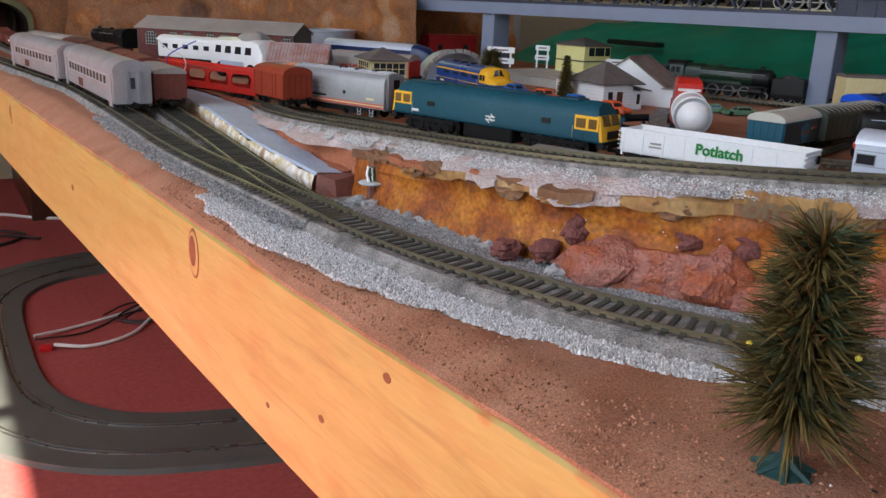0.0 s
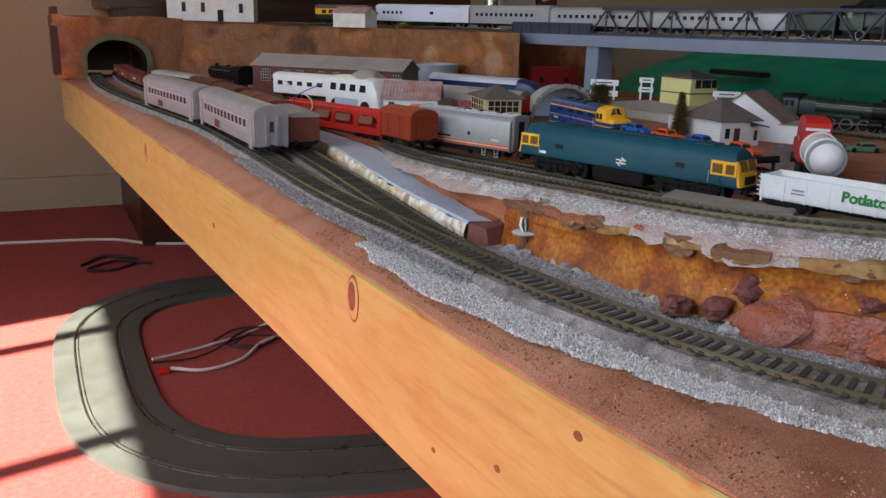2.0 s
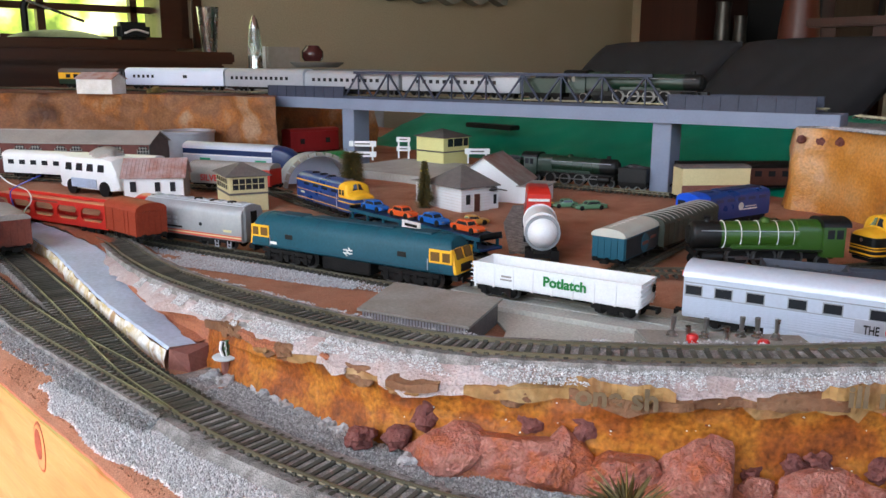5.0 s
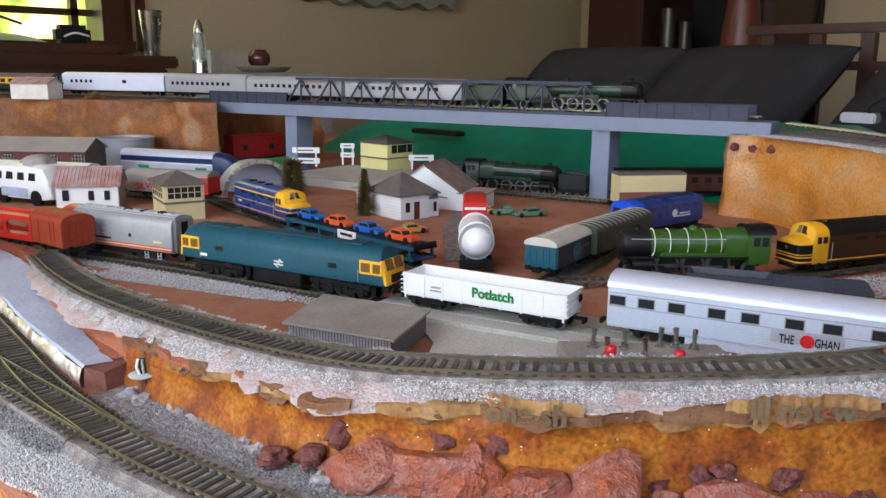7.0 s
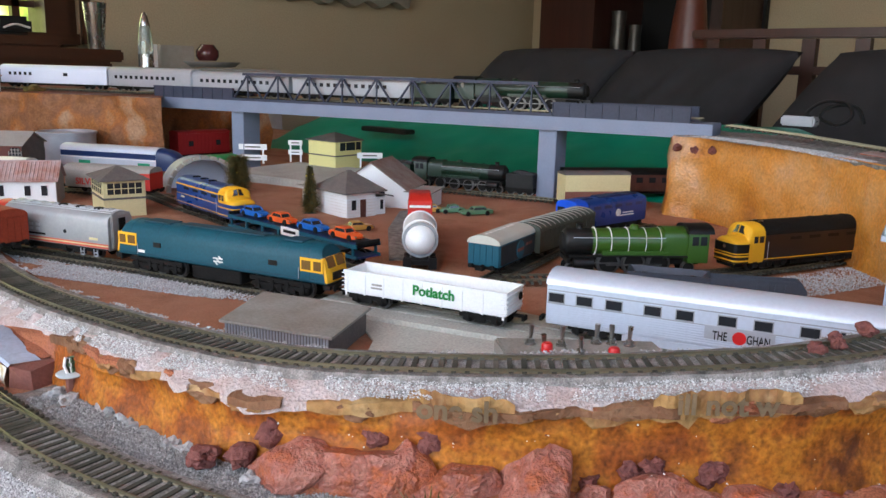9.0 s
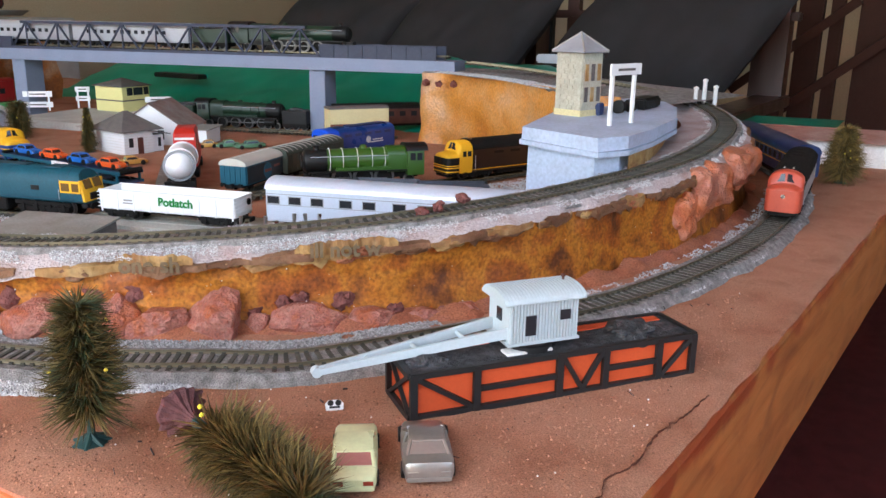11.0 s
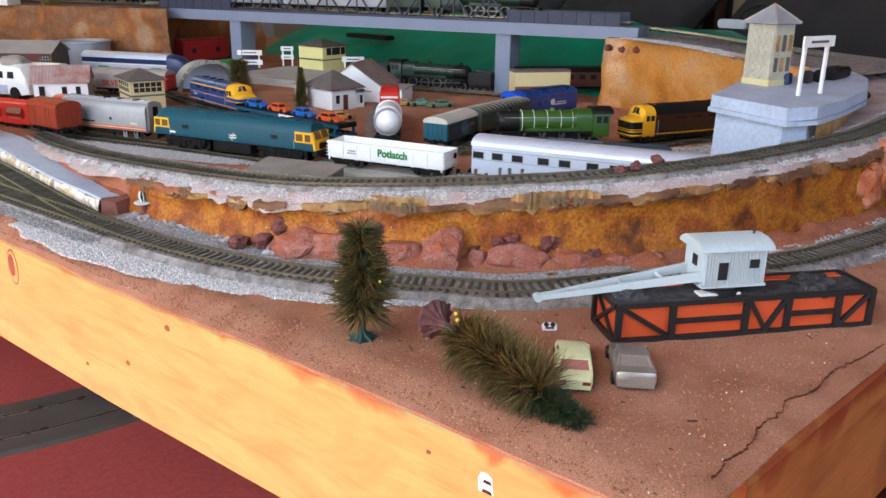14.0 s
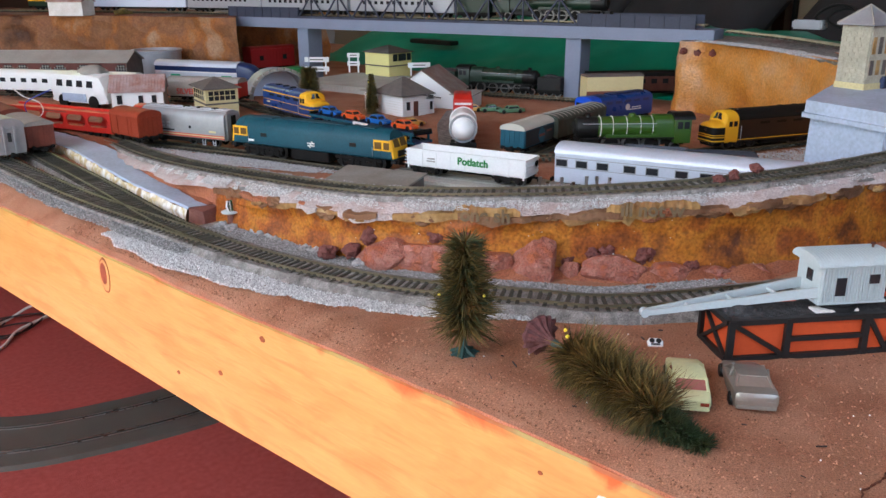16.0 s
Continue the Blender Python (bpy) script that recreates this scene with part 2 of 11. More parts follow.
M = {
    "soil": patch_mat("red_brown_scatter", [(0.28, 0.122, 0.070), (0.34, 0.158, 0.094), (0.38, 0.19, 0.118), (0.30, 0.138, 0.080)], 22, 0.95, 1300, 0.3, grain=0.45),
    "yard": patch_mat("yard_earth", [(0.17, 0.07, 0.045), (0.21, 0.09, 0.058), (0.24, 0.11, 0.075), (0.27, 0.21, 0.19)], 10, 0.95, 1100, 0.9, grain=0.3),
    "redsoil": patch_mat("orange_red_earth", [(0.24, 0.078, 0.042), (0.33, 0.12, 0.062), (0.28, 0.11, 0.075)], 40, 0.9, 900, 0.4, grain=0.45, broad=0.3),
    "cliff": patch_mat("ochre_painted_plaster", [(0.09, 0.026, 0.009), (0.21, 0.062, 0.010), (0.33, 0.105, 0.011), (0.38, 0.138, 0.016), (0.30, 0.085, 0.011), (0.22, 0.056, 0.010), (0.10, 0.028, 0.009)], 34, 0.50, 420, 0.3, 13.0, grain=0.5, broad=0.35, streak=0.9),
    "clifflight": patch_mat("bright_orange_plaster", [(0.26, 0.10, 0.03), (0.42, 0.155, 0.024), (0.50, 0.20, 0.032), (0.54, 0.23, 0.05), (0.52, 0.26, 0.09), (0.48, 0.28, 0.16)], 13, 0.36, 300, 0.6, 12.0, grain=0.25, broad=0.6, streak=0.9),
    "rearcliff": patch_mat("tan_painted_plaster", [(0.08, 0.032, 0.016), (0.16, 0.066, 0.028), (0.24, 0.105, 0.044), (0.20, 0.085, 0.038), (0.30, 0.110, 0.028), (0.34, 0.20, 0.115)], 13, 0.6, 240, 0.8, 12.0, grain=0.25, broad=0.9, streak=0.8),
    "rock": patch_mat("pink_red_rock", [(0.17, 0.045, 0.030), (0.28, 0.085, 0.055), (0.36, 0.145, 0.105), (0.30, 0.095, 0.065), (0.36, 0.095, 0.035), (0.22, 0.062, 0.040)], 60, 0.42, 700, 0.8, grain=0.35, broad=0.4),
    "lava": mat("dark_red_scoria", (0.21, 0.078, 0.065), 0.9, 0, (0.12, 0.045, 0.042), 200, 0.8, 1.0, 500),
    "orangerock": patch_mat("orange_red_rock", [(0.36, 0.08, 0.03), (0.50, 0.15, 0.06), (0.42, 0.17, 0.11), (0.30, 0.07, 0.035)], 34, 0.42, 400, 1.0, broad=0.6),
    "ballast": mat("grey_white_granite_chips", (0.47, 0.465, 0.46), 0.85, 0, (0.34, 0.34, 0.34), 500, 0.7, 0.4, 1500, island=0.36),
    "whitechip": mat("white_granite_chips", (0.60, 0.60, 0.59), 0.8, 0, (0.42, 0.42, 0.42), 500, 0.7, 0.4, 1500, island=0.42),
    "ballastbed": mat("grey_ballast_bed", (0.30, 0.285, 0.27), 0.95, 0, (0.12, 0.115, 0.11), 160, 0.9, 0.6, 1300, grain=0.5),
    "paper": patch_mat("torn_papier_mache", [(0.44, 0.30, 0.15), (0.36, 0.21, 0.08), (0.24, 0.12, 0.05), (0.50, 0.36, 0.19)], 34, 0.75, 260, 0.6, grain=0.25, broad=0.5),
    "ink": mat("faded_ink", (0.12, 0.085, 0.05), 0.85, 0, (0.22, 0.15, 0.085), 60, 0.8),
    "rail": mat("tarnished_nickel_rail", (0.24, 0.215, 0.145), 0.36, 0.7, (0.12, 0.105, 0.07), 40, 0.7),
    "sleeper": mat("weathered_sleeper", (0.060, 0.057, 0.045), 0.85, 0, (0.105, 0.10, 0.082), 200, 0.7, 0.3, 900, 0, 0.3),
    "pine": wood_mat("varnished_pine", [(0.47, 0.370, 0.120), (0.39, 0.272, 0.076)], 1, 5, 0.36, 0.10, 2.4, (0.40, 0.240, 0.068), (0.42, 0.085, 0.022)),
    # darker copy of the pine: the side beam's shade is put into its colour
    "pine_x": wood_mat("varnished_pine_shaded", [(0.44, 0.185, 0.055), (0.33, 0.125, 0.035)], 0, 6, 0.45, 0.10, 2.2, (0.20, 0.06, 0.02), (0.22, 0.04, 0.015)),
    "knot": mat("dark_knot", (0.13, 0.045, 0.02), 0.45, 0, (0.25, 0.10, 0.04), 120, 0.8),
    "carpet": mat("red_carpet", (0.38, 0.074, 0.062), 1.0, 0, (0.49, 0.115, 0.099), 120, 0.7, 1.0, 1600, grain=0.3),
    "slot": mat("grey_black_track_plastic", (0.070, 0.074, 0.064), 0.38, 0, (0.10, 0.105, 0.092), 25, 0.7, 0.15, 500),
    "slotrail": mat("steel_strip", (0.5, 0.5, 0.48), 0.3, 1.0),
    "wallp": mat("beige_wall_paint", (0.42, 0.345, 0.225), 0.8, 0, (0.385, 0.315, 0.20), 3, 0.5, 0.08, 200),
    "ceil": mat("white_ceiling_paint", (0.45, 0.44, 0.41), 0.9, 0, (0.40, 0.39, 0.36), 2, 0.5, 0.05, 150),
    "darkwood": wood_mat("dark_stained_wood", [(0.055, 0.018, 0.007), (0.03, 0.010, 0.005)], 0, 6, 0.35),
    "redwood": wood_mat("red_stained_wood", [(0.045, 0.013, 0.007), (0.028, 0.008, 0.005)], 2, 6, 0.4),
    "cushion": mat("charcoal_upholstery", (0.025, 0.0225, 0.0235), 0.95, 0, (0.034, 0.031, 0.0325), 20, 0.6, 0.5, 900),
    "green_cloth": mat("green_cloth", (0.0, 0.23, 0.14), 0.45, 0, (0.0, 0.15, 0.095), 9, 0.7, 0.2, 500),
    "bridge": mat("blue_grey_bridge_plastic", (0.042, 0.049, 0.078), 0.55, 0, (0.032, 0.037, 0.058), 40, 0.6, 0.1, 300),
    "pier": mat("light_blue_grey_paint", (0.20, 0.235, 0.32), 0.6, 0, (0.17, 0.20, 0.27), 30, 0.5, 0.05, 300, grain=0.05),
    "concrete": mat("grey_card_concrete", (0.30, 0.29, 0.26), 0.9, 0, (0.22, 0.20, 0.17), 30, 0.8, 0.3, 500),
    "apron": mat("pale_grey_apron", (0.461, 0.464, 0.413), 0.85, 0, (0.320, 0.311, 0.277), 14, 0.7, 0.2, 500, grain=0.2),
    "platblue": mat("pale_blue_grey_paint", (0.42, 0.50, 0.63), 0.6, 0, (0.33, 0.39, 0.48), 25, 0.7, 0.2, 300),
    "whitepaint": mat("white_plaster_paint", (0.78, 0.77, 0.74), 0.7, 0, (0.60, 0.57, 0.50), 50, 0.6, 0.2, 400),
    "crumbled": patch_mat("crumbling_white_plaster", [(0.78, 0.77, 0.74), (0.70, 0.67, 0.60), (0.50, 0.38, 0.18), (0.74, 0.73, 0.70), (0.36, 0.24, 0.13)], 42, 0.8, 300, 0.5, broad=0.5),
    "redbrown_end": mat("dull_red_brown_paint", (0.20, 0.085, 0.065), 0.85, 0, (0.15, 0.06, 0.05), 60, 0.6, 0.3, 500),
    "brblue": mat("deep_rail_blue", (0.004, 0.066, 0.095), 0.55, 0, (0.004, 0.052, 0.076), 30, 0.6, 0.05, 500),
    "brroof": mat("dark_rail_blue_roof", (0.012, 0.060, 0.090), 0.6, 0, (0.016, 0.045, 0.065), 30, 0.6),
    "yellow": mat("warning_yellow", (0.80, 0.42, 0.02), 0.45, 0, (0.70, 0.35, 0.02), 40, 0.4),
    "black": mat("soot_black", (0.0044, 0.0044, 0.0044), 0.5, 0, (0.0099, 0.0094, 0.0088), 150, 0.7, 0.1, 600),
    "under": mat("dusty_black_underframe", (0.0060, 0.0055, 0.0050), 0.8, 0, (0.0154, 0.0138, 0.0121), 120, 0.6, 0.3, 500),
    "wheel": mat("bright_steel_tyre", (0.20, 0.195, 0.19), 0.42, 1.0),
    "glassdark": mat("dark_window_glazing", (0.02, 0.022, 0.026), 0.12, 0, (0.03, 0.03, 0.033), 20, 0.3),
    "amberglass": mat("amber_window_glazing", (0.16, 0.09, 0.03), 0.2, 0, (0.1, 0.05, 0.02), 60, 0.5),
    "silver": mat("silver_plastic", (0.46, 0.48, 0.52), 0.38, 0.35, (0.38, 0.40, 0.44), 30, 0.5, 0.05, 400),
    "silver2": mat("dull_silver_plastic", (0.32, 0.335, 0.345), 0.42, 0.25, (0.25, 0.262, 0.27), 60, 0.6, 0.08, 400),
    "whiteplastic": mat("white_plastic", (0.80, 0.81, 0.80), 0.35, 0, (0.74, 0.74, 0.72), 40, 0.4),
    "whiteblue": mat("bluish_white_plastic", (0.66, 0.72, 0.84), 0.4, 0, (0.58, 0.64, 0.76), 30, 0.5),
    "crimson": mat("crimson_painted_wood", (0.30, 0.016, 0.018), 0.5, 0, (0.24, 0.013, 0.014), 60, 0.6),
    "greenplastic": mat("bright_green_plastic", (0.02, 0.26, 0.07), 0.4, 0, (0.015, 0.20, 0.05), 40, 0.6),
    "greenink": mat("green_lettering", (0.02, 0.22, 0.05), 0.6),
    "redvan": mat("brick_red_plastic", (0.27, 0.038, 0.014), 0.6, 0, (0.21, 0.030, 0.012), 60, 0.5, 0.1, 500),
    "oxide": mat("weathered_red_oxide", (0.20, 0.055, 0.035), 0.7, 0, (0.14, 0.042, 0.03), 70, 0.7, 0.15, 500),
    "oxide2": mat("brown_oxide", (0.11, 0.04, 0.027), 0.7, 0, (0.08, 0.03, 0.022), 70, 0.7, 0.15, 500),
    "brightred": mat("bright_red_plastic", (0.50, 0.020, 0.012), 0.42, 0, (0.42, 0.018, 0.010), 40, 0.5),
    "royal": mat("royal_blue_gloss", (0.008, 0.045, 0.20), 0.3, 0, (0.007, 0.035, 0.15), 30, 0.5),
    "vrblue": mat("navy_blue_paint", (0.0080, 0.0240, 0.0960), 0.35, 0, (0.0096, 0.0240, 0.0800), 30, 0.4),
    "carblue": mat("toy_car_blue", (0.01, 0.13, 0.47), 0.3),
    "carorange": mat("toy_car_orange", (0.75, 0.11, 0.02), 0.3),
    "carbeige": mat("toy_car_ochre", (0.55, 0.30, 0.06), 0.35),
    "cargreen": mat("toy_car_green", (0.11, 0.24, 0.13), 0.35),
    "lnergreen": mat("apple_green_loco_paint", (0.032, 0.090, 0.009), 0.38, 0, (0.026, 0.068, 0.009), 30, 0.5),
    "darkgreen": mat("dark_brunswick_green", (0.008, 0.028, 0.014), 0.4, 0, (0.008, 0.022, 0.013), 30, 0.5),
    "teal": mat("teal_blue_van_paint", (0.009, 0.085, 0.125), 0.5, 0, (0.009, 0.065, 0.095), 40, 0.5),
    "olive": mat("dark_grey_green_van", (0.045, 0.055, 0.042), 0.65, 0, (0.06, 0.065, 0.05), 60, 0.6),
    "cream": mat("cream_paint", (0.60, 0.53, 0.29), 0.6, 0, (0.52, 0.45, 0.24), 30, 0.5),
    "paleyellow": mat("pale_yellow_card", (0.76, 0.70, 0.30), 0.7, 0, (0.70, 0.64, 0.28), 30, 0.5),
    "slate": mat("grey_slate_roof", (0.115, 0.10, 0.095), 0.85, 0, (0.16, 0.14, 0.125), 80, 0.7, 0.3, 500),
    "rustroof": mat("rust_streaked_iron", (0.42, 0.32, 0.31), 0.7, 0, (0.30, 0.12, 0.085), 55, 0.9, 0.2, 400),
    "rustroof2": mat("red_brown_iron_roof", (0.27, 0.13, 0.10), 0.75, 0, (0.36, 0.25, 0.21), 35, 0.8, 0.2, 400),
    "greyroof": mat("weathered_grey_roof", (0.33, 0.31, 0.28), 0.85, 0, (0.24, 0.22, 0.20), 25, 0.6, 0.2, 500),
    "rustgrey": mat("grey_iron_roof_with_rust", (0.26, 0.225, 0.20), 0.8, 0, (0.20, 0.11, 0.08), 45, 0.8, 0.2, 400),
    "brick": mat("dark_red_brick_paper", (0.15, 0.052, 0.043), 0.85, 0, (0.10, 0.04, 0.035), 90, 0.8, 0.3, 500),
    "stone": mat("pale_stone_card", (0.46, 0.44, 0.35), 0.85, 0, (0.36, 0.34, 0.27), 90, 0.8, 0.4, 500),
    "housewall": mat("grey_side_wall", (0.36, 0.32, 0.27), 0.85, 0, (0.30, 0.26, 0.21), 60, 0.6, 0.2, 500),
    "tankgrey": mat("galvanised_grey", (0.38, 0.40, 0.43), 0.45, 0.3, (0.28, 0.29, 0.31), 40, 0.7),
    "cranegrey": mat("pale_grey_crane_plastic", (0.47, 0.54, 0.56), 0.45, 0, (0.42, 0.48, 0.50), 40, 0.4),
    "craneorange": mat("orange_red_panel", (0.58, 0.085, 0.025), 0.5, 0, (0.50, 0.07, 0.02), 60, 0.4),
    "ebony": mat("black_frame_plastic", (0.018, 0.017, 0.017), 0.5),
    "coal": mat("coal_grey_crumb", (0.075, 0.075, 0.078), 0.9, 0, (0.03, 0.03, 0.032), 200, 0.9, 1.0, 700),
    "carcream": mat("pale_lime_car_paint", (0.70, 0.74, 0.42), 0.3),
    "carsilver": mat("worn_silver_car", (0.44, 0.42, 0.38), 0.34, 0.7, (0.30, 0.28, 0.25), 60, 0.6),
    "pinkglass": mat("dull_red_glazing", (0.36, 0.13, 0.11), 0.25),
    "needles": mat("olive_bristle", (0.125, 0.085, 0.024), 0.6, 0, (0.040, 0.036, 0.010), 90, 0.9, island=0.65),
    "needles2": mat("dark_green_bristle", (0.022, 0.042, 0.018), 0.6, 0, (0.05, 0.055, 0.02), 90, 0.8, island=0.5),
    "foliage2": mat("straw_bristle", (0.20, 0.14, 0.045), 0.65, 0, (0.10, 0.075, 0.024), 90, 0.9, island=0.55),
    "treebase": mat("dark_green_plastic", (0.025, 0.065, 0.06), 0.5),
    "steel": mat("brushed_steel", (0.55, 0.54, 0.52), 0.25, 1.0),
    "chrome": mat("chrome_toggle", (0.42, 0.41, 0.39), 0.28, 0.95),
    "redknob": mat("red_push_knob", (0.62, 0.02, 0.02), 0.3),
    "wirewhite": mat("cream_cable", (0.72, 0.66, 0.60), 0.5),
    "wireblue": mat("blue_wire", (0.03, 0.05, 0.32), 0.4),
    "wiredark": mat("dark_cable", (0.03, 0.02, 0.02), 0.5),
    "locogrey": mat("light_grey_loco_panel", (0.32, 0.34, 0.33), 0.5, 0, (0.26, 0.28, 0.27), 40, 0.5),
    "locored": mat("orange_red_loco_paint", (0.52, 0.085, 0.045), 0.4),
    "curtain": mat("pale_curtain", (0.55, 0.50, 0.44), 0.9, 0, (0.48, 0.43, 0.37), 10, 0.5),
    "silver3": mat("pale_blue_silver", (0.55, 0.60, 0.68), 0.33, 0.15, (0.49, 0.54, 0.62), 30, 0.5, 0.05, 400),
    "darkbrown": mat("deep_brown_loco_paint", (0.024, 0.010, 0.007), 0.4, 0, (0.017, 0.008, 0.006), 30, 0.5),
    "shadeside": mat("side_shade_slate", (0.016, 0.026, 0.031), 0.5, 0, (0.024, 0.030, 0.032), 60, 0.6, 0.1, 400),
    "slatebox": mat("dark_slate_blue_plastic", (0.050, 0.057, 0.075), 0.55, 0, (0.062, 0.068, 0.085), 40, 0.5, 0.05, 300),
    "palecream": mat("pale_grey_cream_roof", (0.50, 0.49, 0.42), 0.5, 0, (0.42, 0.41, 0.36), 40, 0.5),
    "ledge": patch_mat("pinkish_grey_plaster", [(0.34, 0.24, 0.215), (0.42, 0.34, 0.32), (0.48, 0.42, 0.41), (0.38, 0.27, 0.235)], 26, 0.85, 700, 0.8, grain=0.25, broad=0.5),
    "brownpaper": patch_mat("brown_torn_paper", [(0.10, 0.045, 0.022), (0.17, 0.08, 0.04), (0.24, 0.13, 0.07)], 40, 0.7, 300, 0.8, broad=0.5),
}


# ---- shape helpers ----
class Shape:
    """A mesh in the making."""

    def __init__(self):
        self.v, self.f = [], []

    def add(self, verts, faces):
        n = len(self.v)
        self.v += [tuple(p) for p in verts]
        self.f += [tuple(i + n for i in q) for q in faces]
        return self

    def box(self, x, y, z, sx, sy, sz, m=None):
        """A box with its middle at x, y and its underside at z."""
        a, b = sx / 2, sy / 2
        vs = [Vector((x + i * a, y + j * b, z + k * sz)) for k in (0, 1) for i, j in ((-1, -1), (1, -1), (1, 1), (-1, 1))]
        if m is not None:
            vs = [m @ p for p in vs]
        return self.add(vs, [(3, 2, 1, 0), (4, 5, 6, 7), (0, 1, 5, 4), (1, 2, 6, 5), (2, 3, 7, 6), (3, 0, 4, 7)])

    def rings(self, rings, closed=True, caps=True):
        """Joins rings of equal count one to the next."""
        n = len(rings[0])
        vs = [p for r in rings for p in r]
        fs = []
        for i in range(len(rings) - 1):
            for j in range(n if closed else n - 1):
                k = (j + 1) % n
                fs.append((i * n + j, i * n + k, (i + 1) * n + k, (i + 1) * n + j))
        if caps and closed:
            fs += [tuple(range(n - 1, -1, -1)), tuple(range((len(rings) - 1) * n, len(rings) * n))]
        return self.add(vs, fs)

    def prism(self, profile, x0, x1):
        """A y, z profile drawn along x."""
        return self.rings([[(x, y, z) for y, z in profile] for x in (x0, x1)])

    def tube(self, pts, r, n=8, r1=None):
        pts = [Vector(p) for p in pts]
        rs = []
        for i, p in enumerate(pts):
            d = (pts[min(i + 1, len(pts) - 1)] - pts[max(i - 1, 0)]).normalized()
            u = d.orthogonal().normalized() if i == 0 else (u - d * u.dot(d)).normalized()
            w = d.cross(u)
            q = r if r1 is None else r + (r1 - r) * i / max(1, len(pts) - 1)
            rs.append([p + q * (math.cos(a) * u + math.sin(a) * w) for a in (2 * math.pi * k / n for k in range(n))])
        return self.rings(rs)

    def lathe(self, profile, x=0, y=0, z=0, n=20, axis="z"):
        """Turns r, h pairs round an upright axis, or round x."""
        rs = []
        for r, h in profile:
            ring = []
            for k in range(n):
                a = 2 * math.pi * k / n
                if axis == "z":
                    ring.append((x + r * math.cos(a), y + r * math.sin(a), z + h))
                elif axis == "x":
                    ring.append((x + h, y + r * math.cos(a), z + r * math.sin(a)))
                else:
                    ring.append((x + r * math.sin(a), y + h, z + r * math.cos(a)))
            rs.append(ring)
        return self.rings(rs)

    def rough(self, amount, scale):
        """Pushes every point about by smooth noise."""
        self.v = [tuple(Vector(p) + amount * noise.noise_vector(Vector(p) * scale)) for p in self.v]
        return self

    def mesh(self, name):
        me = bpy.data.meshes.new(name)
        me.from_pydata(self.v, [], self.f)
        me.update()
        return me


def part(name, shape, material, parent=None, label="", smooth=False, bevel=0.0, m=None):
    """Links a shape as one mesh under a thing or a part."""
    me = shape if isinstance(shape, bpy.types.Mesh) else shape.mesh(name)
    if not me.materials:
        me.materials.append(material)
    if not isinstance(shape, bpy.types.Mesh):
        bm = bmesh.new()
        bm.from_mesh(me)
        bmesh.ops.recalc_face_normals(bm, faces=bm.faces)
        if bevel:
            bmesh.ops.bevel(bm, geom=list(bm.edges), offset=bevel, segments=2, affect="EDGES", clamp_overlap=True)
        if smooth or bevel:
            for f in bm.faces:
                f.smooth = True
            me_angle = radians(40)
            for e in bm.edges:
                e.smooth = len(e.link_faces) == 2 and e.calc_face_angle(0) < me_angle
        bm.to_mesh(me)
        bm.free()
    ob = new(name, me)
    ob.parent = parent
    if m is not None:
        ob.matrix_basis = m
    if label:
        ob["label"] = label
    return ob


def thing(name, label, category, m=None, group="", kind=""):
    ob = new(name)
    ob.empty_display_size = 0.01
    if m is not None:
        ob.matrix_basis = m
    return tagged(ob, label, category, group, kind)


def smooth_path(pts, step=0.01):
    """A Catmull-Rom line through the points, at even steps."""
    p = [Vector(q) for q in pts]
    p = [2 * p[0] - p[1]] + p + [2 * p[-1] - p[-2]]
    fine = []
    for i in range(1, len(p) - 2):
        for k in range(40):
            t = k / 40
            a, b, c, d = p[i - 1 : i + 3]
            fine.append(0.5 * (2 * b + (c - a) * t + (2 * a - 5 * b + 4 * c - d) * t * t + (3 * b - a - 3 * c + d) * t**3))
    fine.append(p[-2])
    out, run = [fine[0]], 0.0
    for a, b in zip(fine, fine[1:]):
        run += (b - a).length
        if run >= step:
            out.append(b)
            run = 0.0
    return out


def frames_along(path):
    """At each point: place, forward and left, both level."""
    out = []
    for i, p in enumerate(path):
        d = path[min(i + 1, len(path) - 1)] - path[max(i - 1, 0)]
        d = Vector((d.x, d.y, d.z)).normalized()
        out.append((p, d, Vector((-d.y, d.x, 0)).normalized()))
    return out


BOARD = 0.46
GAUGE = 0.0165
RAIL = 0.0043
sleeper_mesh = {}


